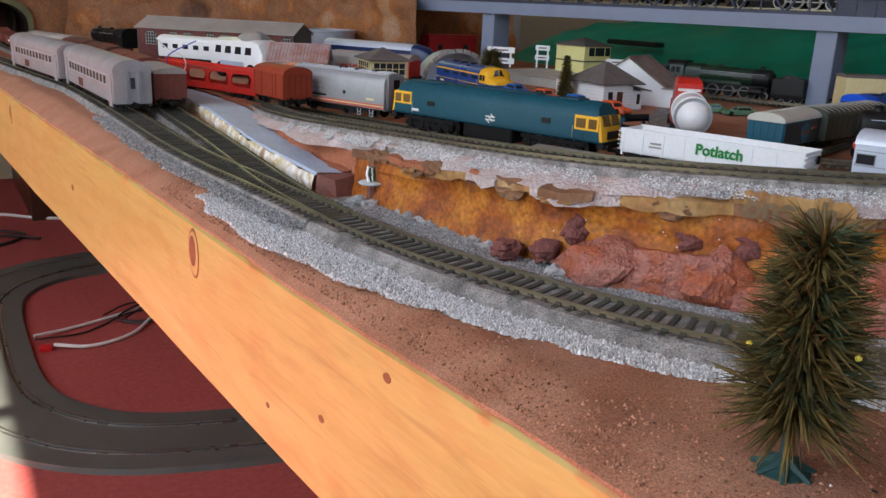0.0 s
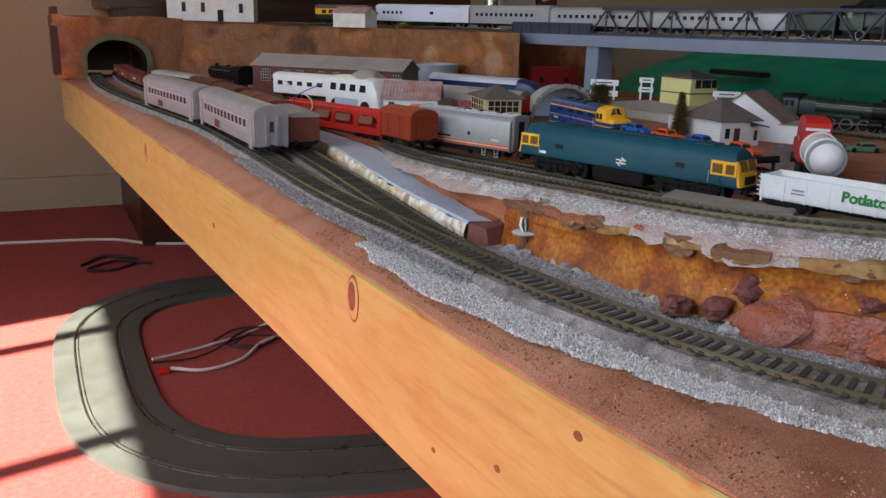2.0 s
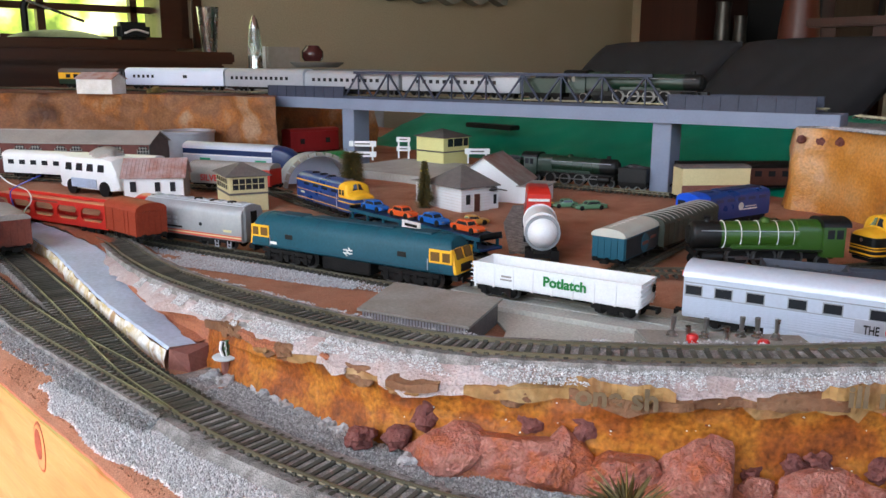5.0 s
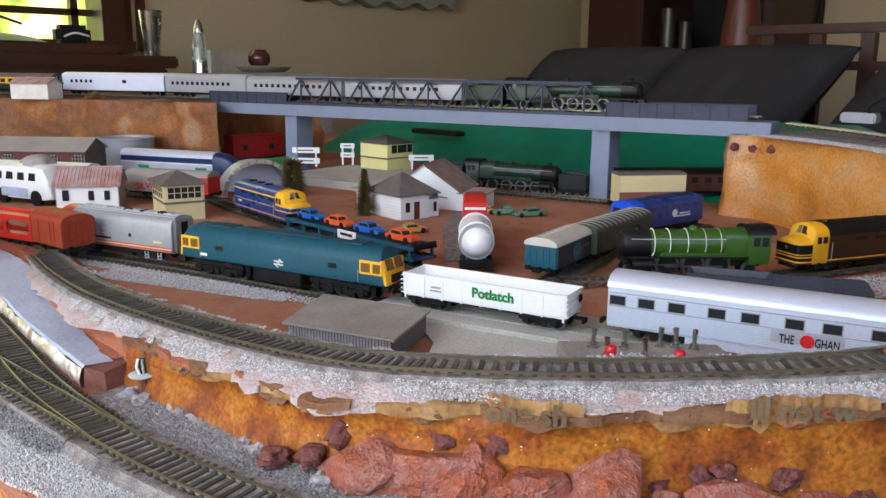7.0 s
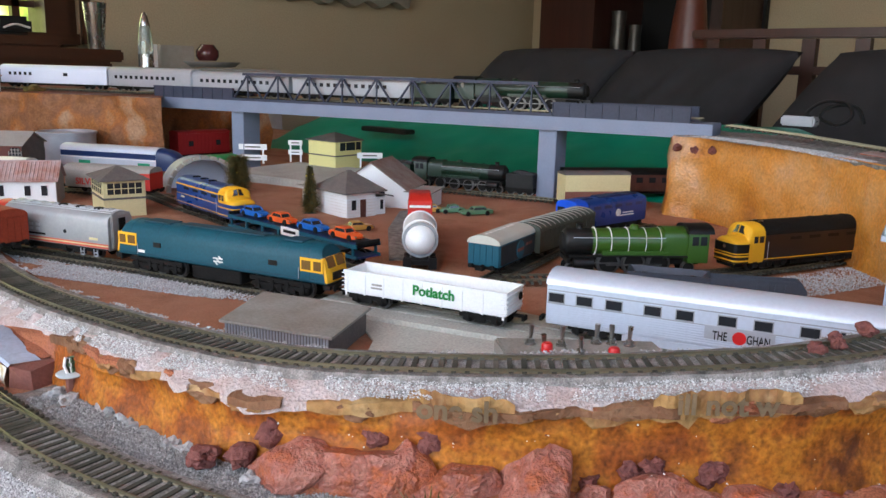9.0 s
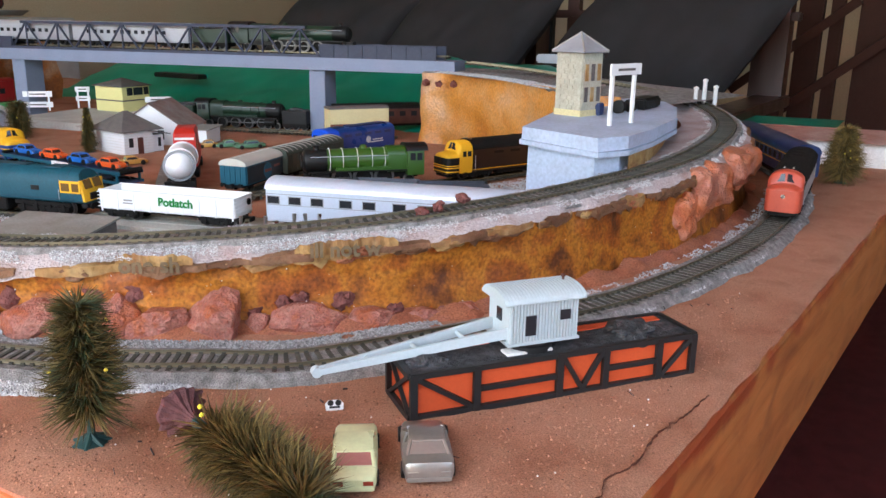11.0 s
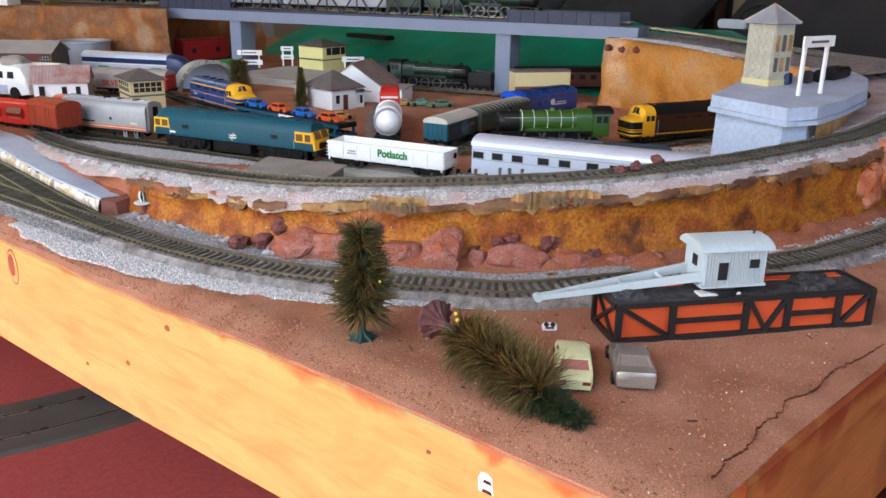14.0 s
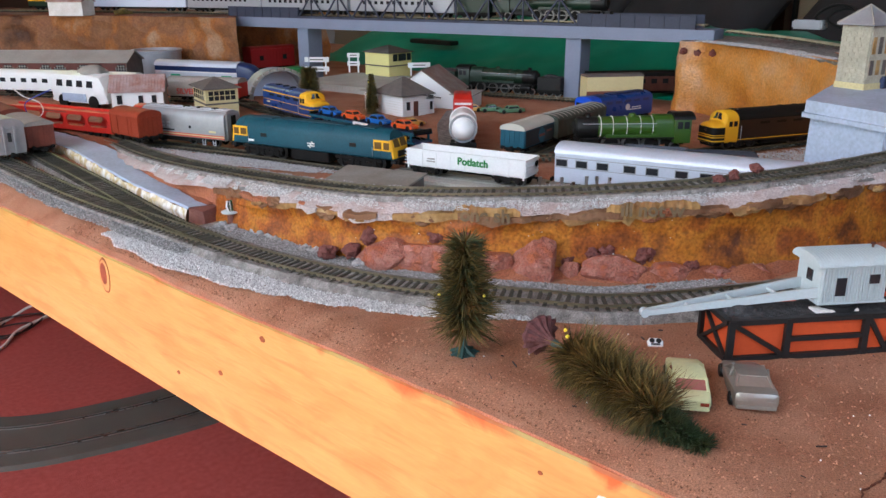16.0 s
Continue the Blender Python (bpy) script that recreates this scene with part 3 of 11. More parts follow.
def rail_track(name, label, pts, sleepers=True, single=True, wide=0.0):
    """Two rails and a row of sleepers along a line on the sleepers' underside."""
    ob = thing(name, label, "model railway track")
    path = smooth_path(pts, 0.006)
    fr = frames_along(path)
    for side in (1, -1):
        s = Shape()
        prof = ((-0.0008, 0.0022), (0.0008, 0.0022), (0.0003, 0.0027), (0.0003, 0.0036), (0.0004, 0.0037), (0.0004, RAIL), (-0.0004, RAIL), (-0.0004, 0.0037), (-0.0003, 0.0036), (-0.0003, 0.0027))
        s.rings([[p + l * (side * (GAUGE / 2 + 0.0009) + y) + Vector((0, 0, z)) for y, z in prof] for p, d, l in fr])
        part("rail", s, M["rail"], ob, smooth=False)
    spaced = frames_along(smooth_path(pts, 0.0053))
    rng = random.Random(len(name))
    if single:
        if "sleeper" not in sleeper_mesh:
            b = Shape().box(0, 0, 0, 0.0025, 0.029, 0.0022)
            b.box(0, GAUGE / 2 + 0.001, 0.0022, 0.0022, 0.0030, 0.0008).box(0, -GAUGE / 2 - 0.001, 0.0022, 0.0022, 0.0030, 0.0008)
            sleeper_mesh["sleeper"] = b.mesh("sleeper")
            sleeper_mesh["sleeper"].materials.append(M["sleeper"])
        for p, d, l in spaced[:295]:
            q = new("sleeper", sleeper_mesh["sleeper"])
            q.parent = ob
            q.matrix_basis = pose(p.x, p.y, p.z, 0, math.degrees(-math.asin(d.z)), math.degrees(math.atan2(d.y, d.x)) + rng.uniform(-1.5, 1.5))
        spaced = spaced[295:]
    if spaced:
        s = Shape()
        for p, d, l in spaced:
            m = pose(p.x, p.y, p.z, 0, 0, math.degrees(math.atan2(d.y, d.x)))
            s.box(0, 0, 0, 0.0025, 0.029, 0.0022, m)
        tagged(part("sleeper_row", s, M["sleeper"], ob), kind="stuff")
    return ob


def chips(name, label, spots, size, material, seed, parent=None):
    """Loose stone chips, one mesh: little skewed wedges at the given places."""
    rng = random.Random(seed)
    s = Shape()
    vs, fs = s.v, s.f
    for x, y, z in spots:
        r = size * rng.uniform(0.5, 1.15)
        a = rng.uniform(0, 6.28)
        n = len(vs)
        for k in range(4):
            b = a + k * 1.57 + rng.uniform(-0.4, 0.4)
            q = r * rng.uniform(0.7, 1.1)
            vs.append((x + q * math.cos(b), y + q * math.sin(b), z - 0.3 * r + rng.uniform(-0.25, 0.25) * r))
        vs.append((x + rng.uniform(-0.4, 0.4) * r, y + rng.uniform(-0.4, 0.4) * r, z + r * rng.uniform(0.5, 0.95)))
        fs += [(n, n + 1, n + 4), (n + 1, n + 2, n + 4), (n + 2, n + 3, n + 4), (n + 3, n, n + 4)]
    me = s.mesh(name)
    me.materials.append(material)
    ob = new(name, me)
    ob.parent = parent
    return tagged(ob, label, "ballast", kind="stuff")


def stone(s, x, y, z, rx, ry, rz, seed, jag=0.35, n=3, turn=0.0, block=1.0):
    """Adds one lumpy stone; block below 1 squares it off."""
    bm = bmesh.new()
    bmesh.ops.create_icosphere(bm, subdivisions=n, radius=1)
    off = Vector((seed * 3.7, seed * 1.3, 0))
    for v in bm.verts:
        k = 1 + jag * noise.noise(v.co * 1.1 + off) + 0.5 * jag * noise.noise(v.co * 2.6 + off)
        k += 0.2 * jag * noise.noise(v.co * 7 + off)
        c = Vector([math.copysign(abs(q) ** block, q) for q in v.co]) * k
        c = Vector((c.x * rx, c.y * ry, c.z * rz))
        ca, sa = math.cos(turn), math.sin(turn)
        v.co = Vector((x + c.x * ca - c.y * sa, y + c.x * sa + c.y * ca, z + c.z))
    s.add([v.co[:] for v in bm.verts], [[v.index for v in f.verts] for f in bm.faces])
    bm.free()
    return s


# ---- the room ----
def slab_thing(name, x0, x1, y0, y1, z0, z1, material, label):
    ob = part(name, Shape().box((x0 + x1) / 2, (y0 + y1) / 2, z0, x1 - x0, y1 - y0, z1 - z0), material)
    return tagged(ob, label, name.split("_")[0], kind="structure")


ROOM = (-1.3, 3.75, -1.6, 2.85, 2.4)
X0, X1, Y0, Y1, HZ = ROOM
slab_thing("floor", X0, X1, Y0, Y1, -0.1, 0.0, M["carpet"], "red pile carpet over the whole floor")
slab_thing("ceiling", X0 - 0.15, X1 + 0.15, Y0 - 0.15, Y1 + 0.15, HZ, HZ + 0.1, M["ceil"], "plain white painted ceiling")
WX0, WX1, WZ0, WZ1 = 0.25, 1.18, 0.725, 1.75
slab_thing("wall_north", X0, WX0, Y1, Y1 + 0.15, 0, HZ, M["wallp"], "beige painted wall beside the window")
slab_thing("wall_north_2", WX1, X1, Y1, Y1 + 0.15, 0, HZ, M["wallp"], "beige painted wall behind the layout")
slab_thing("wall_north_3", WX0, WX1, Y1, Y1 + 0.15, 0, WZ0, M["wallp"], "beige painted wall under the window")
slab_thing("wall_north_4", WX0, WX1, Y1, Y1 + 0.15, WZ1, HZ, M["wallp"], "beige painted wall over the window")
slab_thing("wall_east", X1, X1 + 0.15, Y0, Y1, 0, HZ, M["wallp"], "beige painted wall behind the sofa")
# west wall with a tall barred window that lets the sun onto the carpet
SY0, SY1, SZ0, SZ1 = -0.75, 1.48, 0.30, 2.21
slab_thing("wall_west", X0 - 0.06, X0, Y0, SY0, 0, HZ, M["wallp"], "beige painted wall beside the large window")
slab_thing("wall_west_2", X0 - 0.06, X0, SY1, Y1, 0, HZ, M["wallp"], "beige painted wall beside the large window")
slab_thing("wall_west_3", X0 - 0.06, X0, SY0, SY1, 0, SZ0, M["wallp"], "beige painted wall under the large window")
slab_thing("wall_west_4", X0 - 0.06, X0, SY0, SY1, SZ1, HZ, M["wallp"], "beige painted wall over the large window")
win2 = thing("window_2", "large barred window behind the viewer", "window", kind="structure")
for y in (-0.51, -0.05, 0.41, 0.87, 1.33):
    part("mullion", Shape().box(X0 - 0.03, y, SZ0, 0.05, 0.03, SZ1 - SZ0), M["darkwood"], win2)
part("transom", Shape().box(X0 - 0.03, (SY0 + SY1) / 2, 1.30, 0.05, SY1 - SY0, 0.03), M["darkwood"], win2)
slab_thing("wall_south_2", X0, -0.8, Y0 - 0.15, Y0, 0, HZ, M["wallp"], "beige painted wall behind the viewer")
slab_thing("wall_south_3", 0.7, X1, Y0 - 0.15, Y0, 0, HZ, M["wallp"], "beige painted wall behind the viewer")
slab_thing("wall_south_4", -0.8, 0.7, Y0 - 0.15, Y0, 0, 0.7, M["wallp"], "beige painted wall under the window behind the viewer")
slab_thing("wall_south_5", -0.8, 0.7, Y0 - 0.15, Y0, 2.2, HZ, M["wallp"], "beige painted wall over the window behind the viewer")
slab_thing("baseboard", X0, X1, Y1 - 0.02, Y1, 0, 0.10, M["wallp"], "painted baseboard along the wall")

# ---- the layout's table ----
F0, F1 = Vector((0.163, -0.112)), Vector((0.012, 2.12))
R1 = Vector((1.62, -0.178))


def droop(y):
    """How far the front edge has worn down along the table."""
    return 0.005 + 0.0075 * min(1.0, max(0.0, (y - 0.08) / 0.26)) * min(1.0, max(0.0, (1.7 - y) / 0.7))


def beam(name, a, b, inward, h, w, material, label, parent):
    d = (b - a).normalized()
    s = Shape()
    rs = []
    n = 60
    for i in range(n + 1):
        p = a + (b - a) * i / n
        wob = 0.0012 * noise.noise(Vector((i * 0.35, len(name), 0)))
        q = p + inward * w
        e = 0.0015
        base = BOARD - 0.0015 + wob - (droop(p.y) if name == "front_beam" else 0)
        prof = [(p, base - h), (p, base - e), (p + inward * e, base), (q, base), (q, base - h)]
        rs.append([(c.x, c.y, z) for c, z in prof])
    s.rings(rs)
    return part(name, s, material, parent, label, smooth=True)


table = thing("layout_table", "low varnished pine table frame carrying the model railway", "table")
fd = (F1 - F0).normalized()
rd = (R1 - F0).normalized()
beam("front_beam", F0, F1, Vector((fd.y, -fd.x)), 0.094, 0.042, M["pine"], "varnished orange pine beam with dark knots", table)
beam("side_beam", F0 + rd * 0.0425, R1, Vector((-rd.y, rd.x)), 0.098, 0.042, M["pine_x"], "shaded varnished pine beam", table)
for x, y in ((0.36, 0.10), (1.44, 0.30), (0.62, 1.95), (1.35, 1.9)):
    part("leg", Shape().box(x, y, 0.0, 0.06, 0.06, BOARD - 0.034), M["redwood"], table, "dark stained table leg")
s = Shape()
s.add([(0.198, -0.07, 0.43), (1.62, -0.14, 0.43), (1.50, 2.12, 0.43), (0.06, 2.12, 0.43), (0.198, -0.07, 0.448), (1.62, -0.14, 0.448), (1.50, 2.12, 0.448), (0.06, 2.12, 0.448)],
      [(3, 2, 1, 0), (4, 5, 6, 7), (0, 1, 5, 4), (1, 2, 6, 5), (2, 3, 7, 6), (3, 0, 4, 7)])
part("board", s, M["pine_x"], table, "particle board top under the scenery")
# knots in the beam's face: pale ring, dark outline, purple-brown heart
RINGM = (M["knot"], mat("pale_knot_ring", (0.48, 0.33, 0.12), 0.4, 0, (0.38, 0.22, 0.07), 90, 0.8), mat("knot_heart", (0.23, 0.075, 0.04), 0.45, 0, (0.12, 0.04, 0.025), 160, 0.8))


def oval(p, y_off, z, ry, rz, out, dz=0.0):
    ring = []
    for i in range(22):
        a = 6.283 * i / 22
        w = 1 + 0.10 * noise.noise(Vector((math.cos(a) * 1.3, math.sin(a) * 1.3, ry * 900)))
        u = ry * w * math.cos(a) + y_off
        ring.append((p.x + fd.x * u - out, p.y + fd.y * u, z + dz + rz * w * math.sin(a)))
    return ring


for y, z, r in ((0.466, 0.428, 0.0115), (1.13, 0.425, 0.009)):
    p = F0 + fd * ((y - F0.y) / fd.y)
    part("knot", Shape().rings([oval(p, 0, z, r * 0.80, r * 1.35, -0.0004), oval(p, 0, z, r * 0.78, r * 1.32, 0.0003)]), RINGM[0], table, "dark oval knot outline")
    part("knot", Shape().rings([oval(p, 0, z, r * 0.73, r * 1.26, -0.0002), oval(p, 0, z, r * 0.72, r * 1.24, 0.0005)]), RINGM[1], table, "pale ring of a knot")
    part("knot", Shape().rings([oval(p, 0.0008, z, r * 0.50, r * 0.86, -0.0002, 0.001), oval(p, 0.0008, z, r * 0.47, r * 0.82, 0.0007, 0.001)]), RINGM[2], table, "purple-brown knot heart")
for y, z, r in ((0.0218, 0.4374, 0.0012), (0.80, 0.40, 0.003), (0.30, 0.395, 0.002), (0.245, 0.438, 0.0022), (0.36, 0.375, 0.0016)):
    p = F0 + fd * ((y - F0.y) / fd.y)
    part("knot", Shape().rings([oval(p, 0, z, r * 1.3, r, -0.0002), oval(p, 0, z, r * 1.2, r * 0.9, 0.0003)]), RINGM[0], table, "small dark flaw")
p = F0 + fd * ((-0.0133 - F0.y) / fd.y)
tag_ = part("label_tag", Shape().rings([[(p.x + fd.x * u - out, p.y + fd.y * u, 0.4355 + v) for u, v in ((-0.0045, -0.0052), (0.0040, -0.0056), (0.0046, 0.0010), (0.0030, 0.0046), (0.0, 0.0052), (-0.0034, 0.0040))] for out in (-0.0003, 0.0004)]), M["whitepaint"], table, "small torn white paper label")
for v, w in ((0.0006, 0.0024), (-0.0046, 0.0030)):
    part("mark", Shape().rings([[(p.x + fd.x * (u - 0.0008) - out, p.y + fd.y * (u - 0.0008), 0.4355 + v + q) for u, q in ((-w, -0.0007), (w, -0.0007), (w * 0.7, 0.0010), (-w * 0.8, 0.0009))] for out in (0.0003, 0.0006)]), M["black"], tag_, "black print mark")


# ---- ground of the layout ----
def ground_height(x, y):
    v = Vector((x * 14, y * 14, 0))
    return 0.0016 * noise.noise(v) + 0.0007 * noise.noise(v * 4) + 0.0003 * noise.noise(v * 14)


def front_x(y):
    return F0.x + (F1.x - F0.x) * (y - F0.y) / (F1.y - F0.y)


s = Shape()
rows = 300
cols = 170
vs = []
for i in range(rows + 1):
    u = i / rows
    for j in range(cols + 1):
        w = (j / cols) ** 1.6
        a = F0.lerp(F1, u)
        b = R1.lerp(Vector((1.50, 2.12)), u)
        p = a.lerp(b, w)
        edge = 0.0022 * noise.noise(Vector((p.x * 30, p.y * 30, 3)))
        if j == 0:
            p.x += 0.0002 + 0.5 * abs(edge)
        if i == 0:
            p.y += 0.002 + edge
        off = abs(p.x - front_x(p.y))
        z = BOARD + ground_height(p.x, p.y) + (0.0005 if 0 < i and 0 < j else -0.0012) - droop(p.y) * max(0.0, 1 - off / 0.024) ** 1.5
        vs.append((p.x, p.y, z))
c1 = cols + 1
fs = [(i * c1 + j, i * c1 + j + 1, (i + 1) * c1 + j + 1, (i + 1) * c1 + j) for i in range(rows) for j in range(cols)]
s.add(vs, fs)
tagged(part("ground", s, M["soil"], smooth=True), "red-brown sand scatter glued over the layout board", "ground", kind="structure")

# ---- lines of the tracks ----
Z0 = BOARD + 0.0042
MAIN = [(1.30, 0.300, Z0), (1.255, 0.170, Z0), (1.185, 0.060, Z0), (1.10, 0.000, Z0), (1.00, -0.042, Z0), (0.90, -0.058, Z0), (0.79, -0.064, Z0), (0.697, -0.061, Z0), (0.605, -0.049, Z0), (0.52, -0.030, Z0), (0.463, -0.008, Z0), (0.38, 0.033, Z0), (0.300, 0.083, Z0), (0.268, 0.127, Z0), (0.228, 0.188, Z0), (0.207, 0.235, Z0), (0.192, 0.285, Z0), (0.183, 0.330, Z0), (0.1765, 0.380, Z0)]
OUTER = [(0.1765, 0.380, Z0), (0.1672, 0.470, Z0), (0.1590, 0.55, Z0), (0.1545, 0.64, Z0), (0.1535, 0.80, Z0), (0.148, 1.0, Z0), (0.139, 1.10, Z0), (0.113, 1.29, Z0), (0.085, 1.55, Z0), (0.075, 1.80, Z0), (0.085, 2.10, Z0)]
INNER = [(0.178, 0.372, Z0), (0.1755, 0.43, Z0), (0.1765, 0.48, Z0), (0.1808, 0.54, Z0), (0.1870, 0.63, Z0), (0.1930, 0.75, Z0), (0.1980, 0.90, Z0), (0.198, 1.05, Z0), (0.188, 1.22, Z0), (0.165, 1.40, Z0), (0.140, 1.62, Z0), (0.130, 1.85, Z0), (0.135, 2.10, Z0)]
LOOP = [(0.262, 1.02, 0.4630), (0.282, 0.90, 0.4640), (0.284, 0.80, 0.467), (0.268, 0.70, 0.473), (0.252, 0.59, 0.482), (0.2445, 0.49, 0.491), (0.2465, 0.40, 0.4975), (0.2535, 0.34, 0.501), (0.265, 0.288, 0.504), (0.282, 0.252, 0.506), (0.311, 0.212, 0.508), (0.344, 0.173, 0.510), (0.378, 0.136, 0.513), (0.414, 0.102, 0.516), (0.462, 0.073, 0.5185), (0.521, 0.050, 0.520), (0.579, 0.032, 0.522), (0.655, 0.013, 0.524), (0.72, 0.005, 0.526), (0.806, 0.006, 0.528), (0.90, 0.016, 0.531), (0.98, 0.038, 0.534), (1.05, 0.075, 0.539), (1.098, 0.125, 0.546), (1.12, 0.19, 0.553), (1.125, 0.28, 0.562), (1.120, 0.37, 0.571), (1.107, 0.46, 0.578)]
LOOP = [(x, y, z + 0.0018) for x, y, z in LOOP]

# ---- the loop's embankment ----
LF = frames_along(smooth_path(LOOP[:26], 0.004))


def bank_top(i):
    """Half widths of the ledge at a point along the loop: inside and outside."""
    p, d, l = LF[i]
    n1 = noise.noise(Vector((p.x * 18, p.y * 18, 1)))
    n2 = noise.noise(Vector((p.x * 55, p.y * 55, 7)))
    wide = 0.030 * min(1.0, max(0.0, (p.x - 0.62) / 0.08))
    return 0.021 + 0.003 * n1 + wide, 0.0275 + 0.008 * n1 + 0.0055 * n2


SHOULDER = 0.0085
top_rings, face_rings, back_rings = [], [], []
for i, (p, d, l) in enumerate(LF):
    wi, wo = bank_top(i)
    # the outside of the bend is on the right when walking from the yard end
    o = Vector((-l.x, -l.y, 0))
    h = p.z - BOARD
    lump = lambda k, q: noise.noise(Vector((p.x * q, p.y * q, k * 5.0)))
    drop_to = min(SHOULDER, max(0.001, 0.3 * h))
    sag = drop_to * (0.85 + 0.3 * lump(7, 30))
    top_rings.append([p - o * wi + Vector((0, 0, -0.001)), p - o * 0.017, p, p + o * 0.0155, p + o * 0.020 + Vector((0, 0, -sag * 0.25)), p + o * (wo - 0.003) + Vector((0, 0, -sag * 0.75 + 0.001 * lump(2, 60))), p + o * wo + Vector((0, 0, -sag - 0.001))])
    fr = []
    ws = 0.0275 + 0.0045 * noise.noise(Vector((p.x * 11, p.y * 11, 1)))
    for k in range(17):
        t = k / 16
        wf = wo + (ws - wo) * min(1.0, 3.5 * t)
        z = p.z - drop_to * 0.8 - (h + 0.001 - drop_to * 0.8) * t
        bulge = wf - 0.003 - 0.002 * math.sin(math.pi * t) + 0.004 * t * t + 0.0010 * lump(k * 0.16, 18) * math.sin(math.pi * min(1, t + 0.12)) + 0.0007 * lump(k * 0.045, 75) + 0.0006 * lump(k * 0.11, 210)
        fr.append(Vector((p.x, p.y, 0)) + o * bulge + Vector((0, 0, max(z, BOARD - 0.002))))
    face_rings.append(fr)
    br = []
    for k in range(5):
        t = k / 4
        br.append(Vector((p.x, p.y, 0)) - o * (wi + 0.016 * t + 0.003 * lump(k, 40)) + Vector((0, 0, p.z - 0.001 - (h + 0.002) * t)))
    back_rings.append(br)
CLIFF0 = next(i for i, (p, d, l) in enumerate(LF) if p.y < 0.455)
bank = thing("embankment", "papier-mache railway bank with an orange painted cliff face", "embankment", kind="structure")
part("bank_top", Shape().rings(top_rings, closed=False, caps=False), M["ledge"], bank, "pinkish grey plaster ledge under the raised track", smooth=True)
part("cliff_face", Shape().rings(face_rings[CLIFF0:], closed=False, caps=False), M["cliff"], bank, "glossy ochre-orange plaster cliff", smooth=True)
part("earth_slope", Shape().rings(face_rings[: CLIFF0 + 1], closed=False, caps=False), M["redsoil"], bank, "orange-red earth slope", smooth=True)
part("back_slope", Shape().rings(back_rings, closed=False, caps=False), M["redsoil"], bank, "rough earth slope behind the track", smooth=True)
# torn layers of paper and card along the lip
rng = random.Random(5)
LIP = (("paper", "torn tan card edge"), ("brownpaper", "torn brown paper edge"), ("paper", "torn tan card edge"), ("brownpaper", "torn brown paper edge"), ("redsoil", "red painted plaster edge"), ("ledge", "pinkish plaster edge"), ("brownpaper", "torn brown paper edge"))
for layer in (0, 1):
    i = CLIFF0 + 4 * layer
    while i < len(LF) - 40:
        n = rng.randint(4, 12)
        s = Shape()
        rs = []
        drop = rng.uniform(0.0015, 0.0060) * (1.0 if layer else 1.3)
        for k in range(n):
            j = min(i + k, len(LF) - 1)
            p, d, l = LF[j]
            o = Vector((-l.x, -l.y, 0))
            wi, wo = bank_top(j)
            ragged = drop * (0.75 + 1.1 * noise.noise(Vector((j * 1.1, i, 2)))) * math.sin(math.pi * (k + 0.8) / (n + 0.6)) ** 0.4
            th = 0.0010
            a = p + o * (wo - 0.007 - 0.004 * rng.random()) + Vector((0, 0, -SHOULDER * 0.55 + 0.0005 * layer))
            b = p + o * (wo + 0.0004 + 0.0010 * layer) + Vector((0, 0, -SHOULDER * 0.95 + 0.0006 * layer))
            c = p + o * (wo + 0.0004 + 0.0014 * layer + 0.0012 * noise.noise(Vector((j * 0.8, 3, layer)))) + Vector((0, 0, -SHOULDER - 0.001 - ragged))
            rs.append([a, b, c, c - o * th, b - o * th - Vector((0, 0, th)), a - Vector((0, 0, th))])
        s.rings(rs)
        mm, lab = rng.choice(LIP if LF[min(i, len(LF) - 1)][0].x < 0.42 else LIP[1:4])
        part("paper_layer", s.rough(0.0010, 130), M[mm], bank, lab, smooth=True)
        i += n + rng.randint(-2, 6 if layer else 1)
# crumpled clumps of torn paper standing out along the lip
for k in range(34):
    j = CLIFF0 + 6 + int((len(LF) - 60 - CLIFF0) * (k + 0.6 * rng.random()) / 34)
    p, d, l = LF[j]
    o = Vector((-l.x, -l.y, 0))
    wi, wo = bank_top(j)
    q = p + o * (wo - 0.0015) + Vector((0, 0, -SHOULDER - 0.0035 * rng.random()))
    r = rng.uniform(0.0030, 0.0062)
    s = stone(Shape(), 0, 0, 0, r * 1.7, r * 0.55, r * 0.75, k + 210, 0.8, 3)
    s.v = [tuple(q + d * v[0] + o * v[1] + Vector((0, 0, v[2]))) for v in s.v]
    part("paper_clump", s, M[("brownpaper", "paper", "brownpaper", "redsoil")[k % 4]], bank, ("crumpled brown paper clump", "crumpled tan paper clump", "crumpled brown paper clump", "red painted plaster clump")[k % 4])
# rubble apron of red earth at the foot
rs = []
for i in range(next(i for i, f in enumerate(LF) if f[0].y < 0.262), len(LF) - 60):
    p, d, l = LF[i]
    o = Vector((-l.x, -l.y, 0))
    wi, wo = bank_top(i)
    w1 = 0.016 + 0.006 * noise.noise(Vector((p.x * 35, p.y * 35, 4)))
    hh = 0.007 + 0.004 * noise.noise(Vector((p.x * 50, p.y * 50, 6)))
    base = Vector((p.x, p.y, BOARD)) + o * wo
    rs.append([base + Vector((0, 0, hh)), base + o * w1 * 0.35 + Vector((0, 0, hh * 0.8)), base + o * w1 * 0.7 + Vector((0, 0, hh * 0.4)), base + o * w1 + Vector((0, 0, -0.001))])
part("rubble_slope", Shape().rings(rs, closed=False, caps=False).rough(0.0016, 120), M["redsoil"], bank, "red earth heaped along the foot", smooth=True)

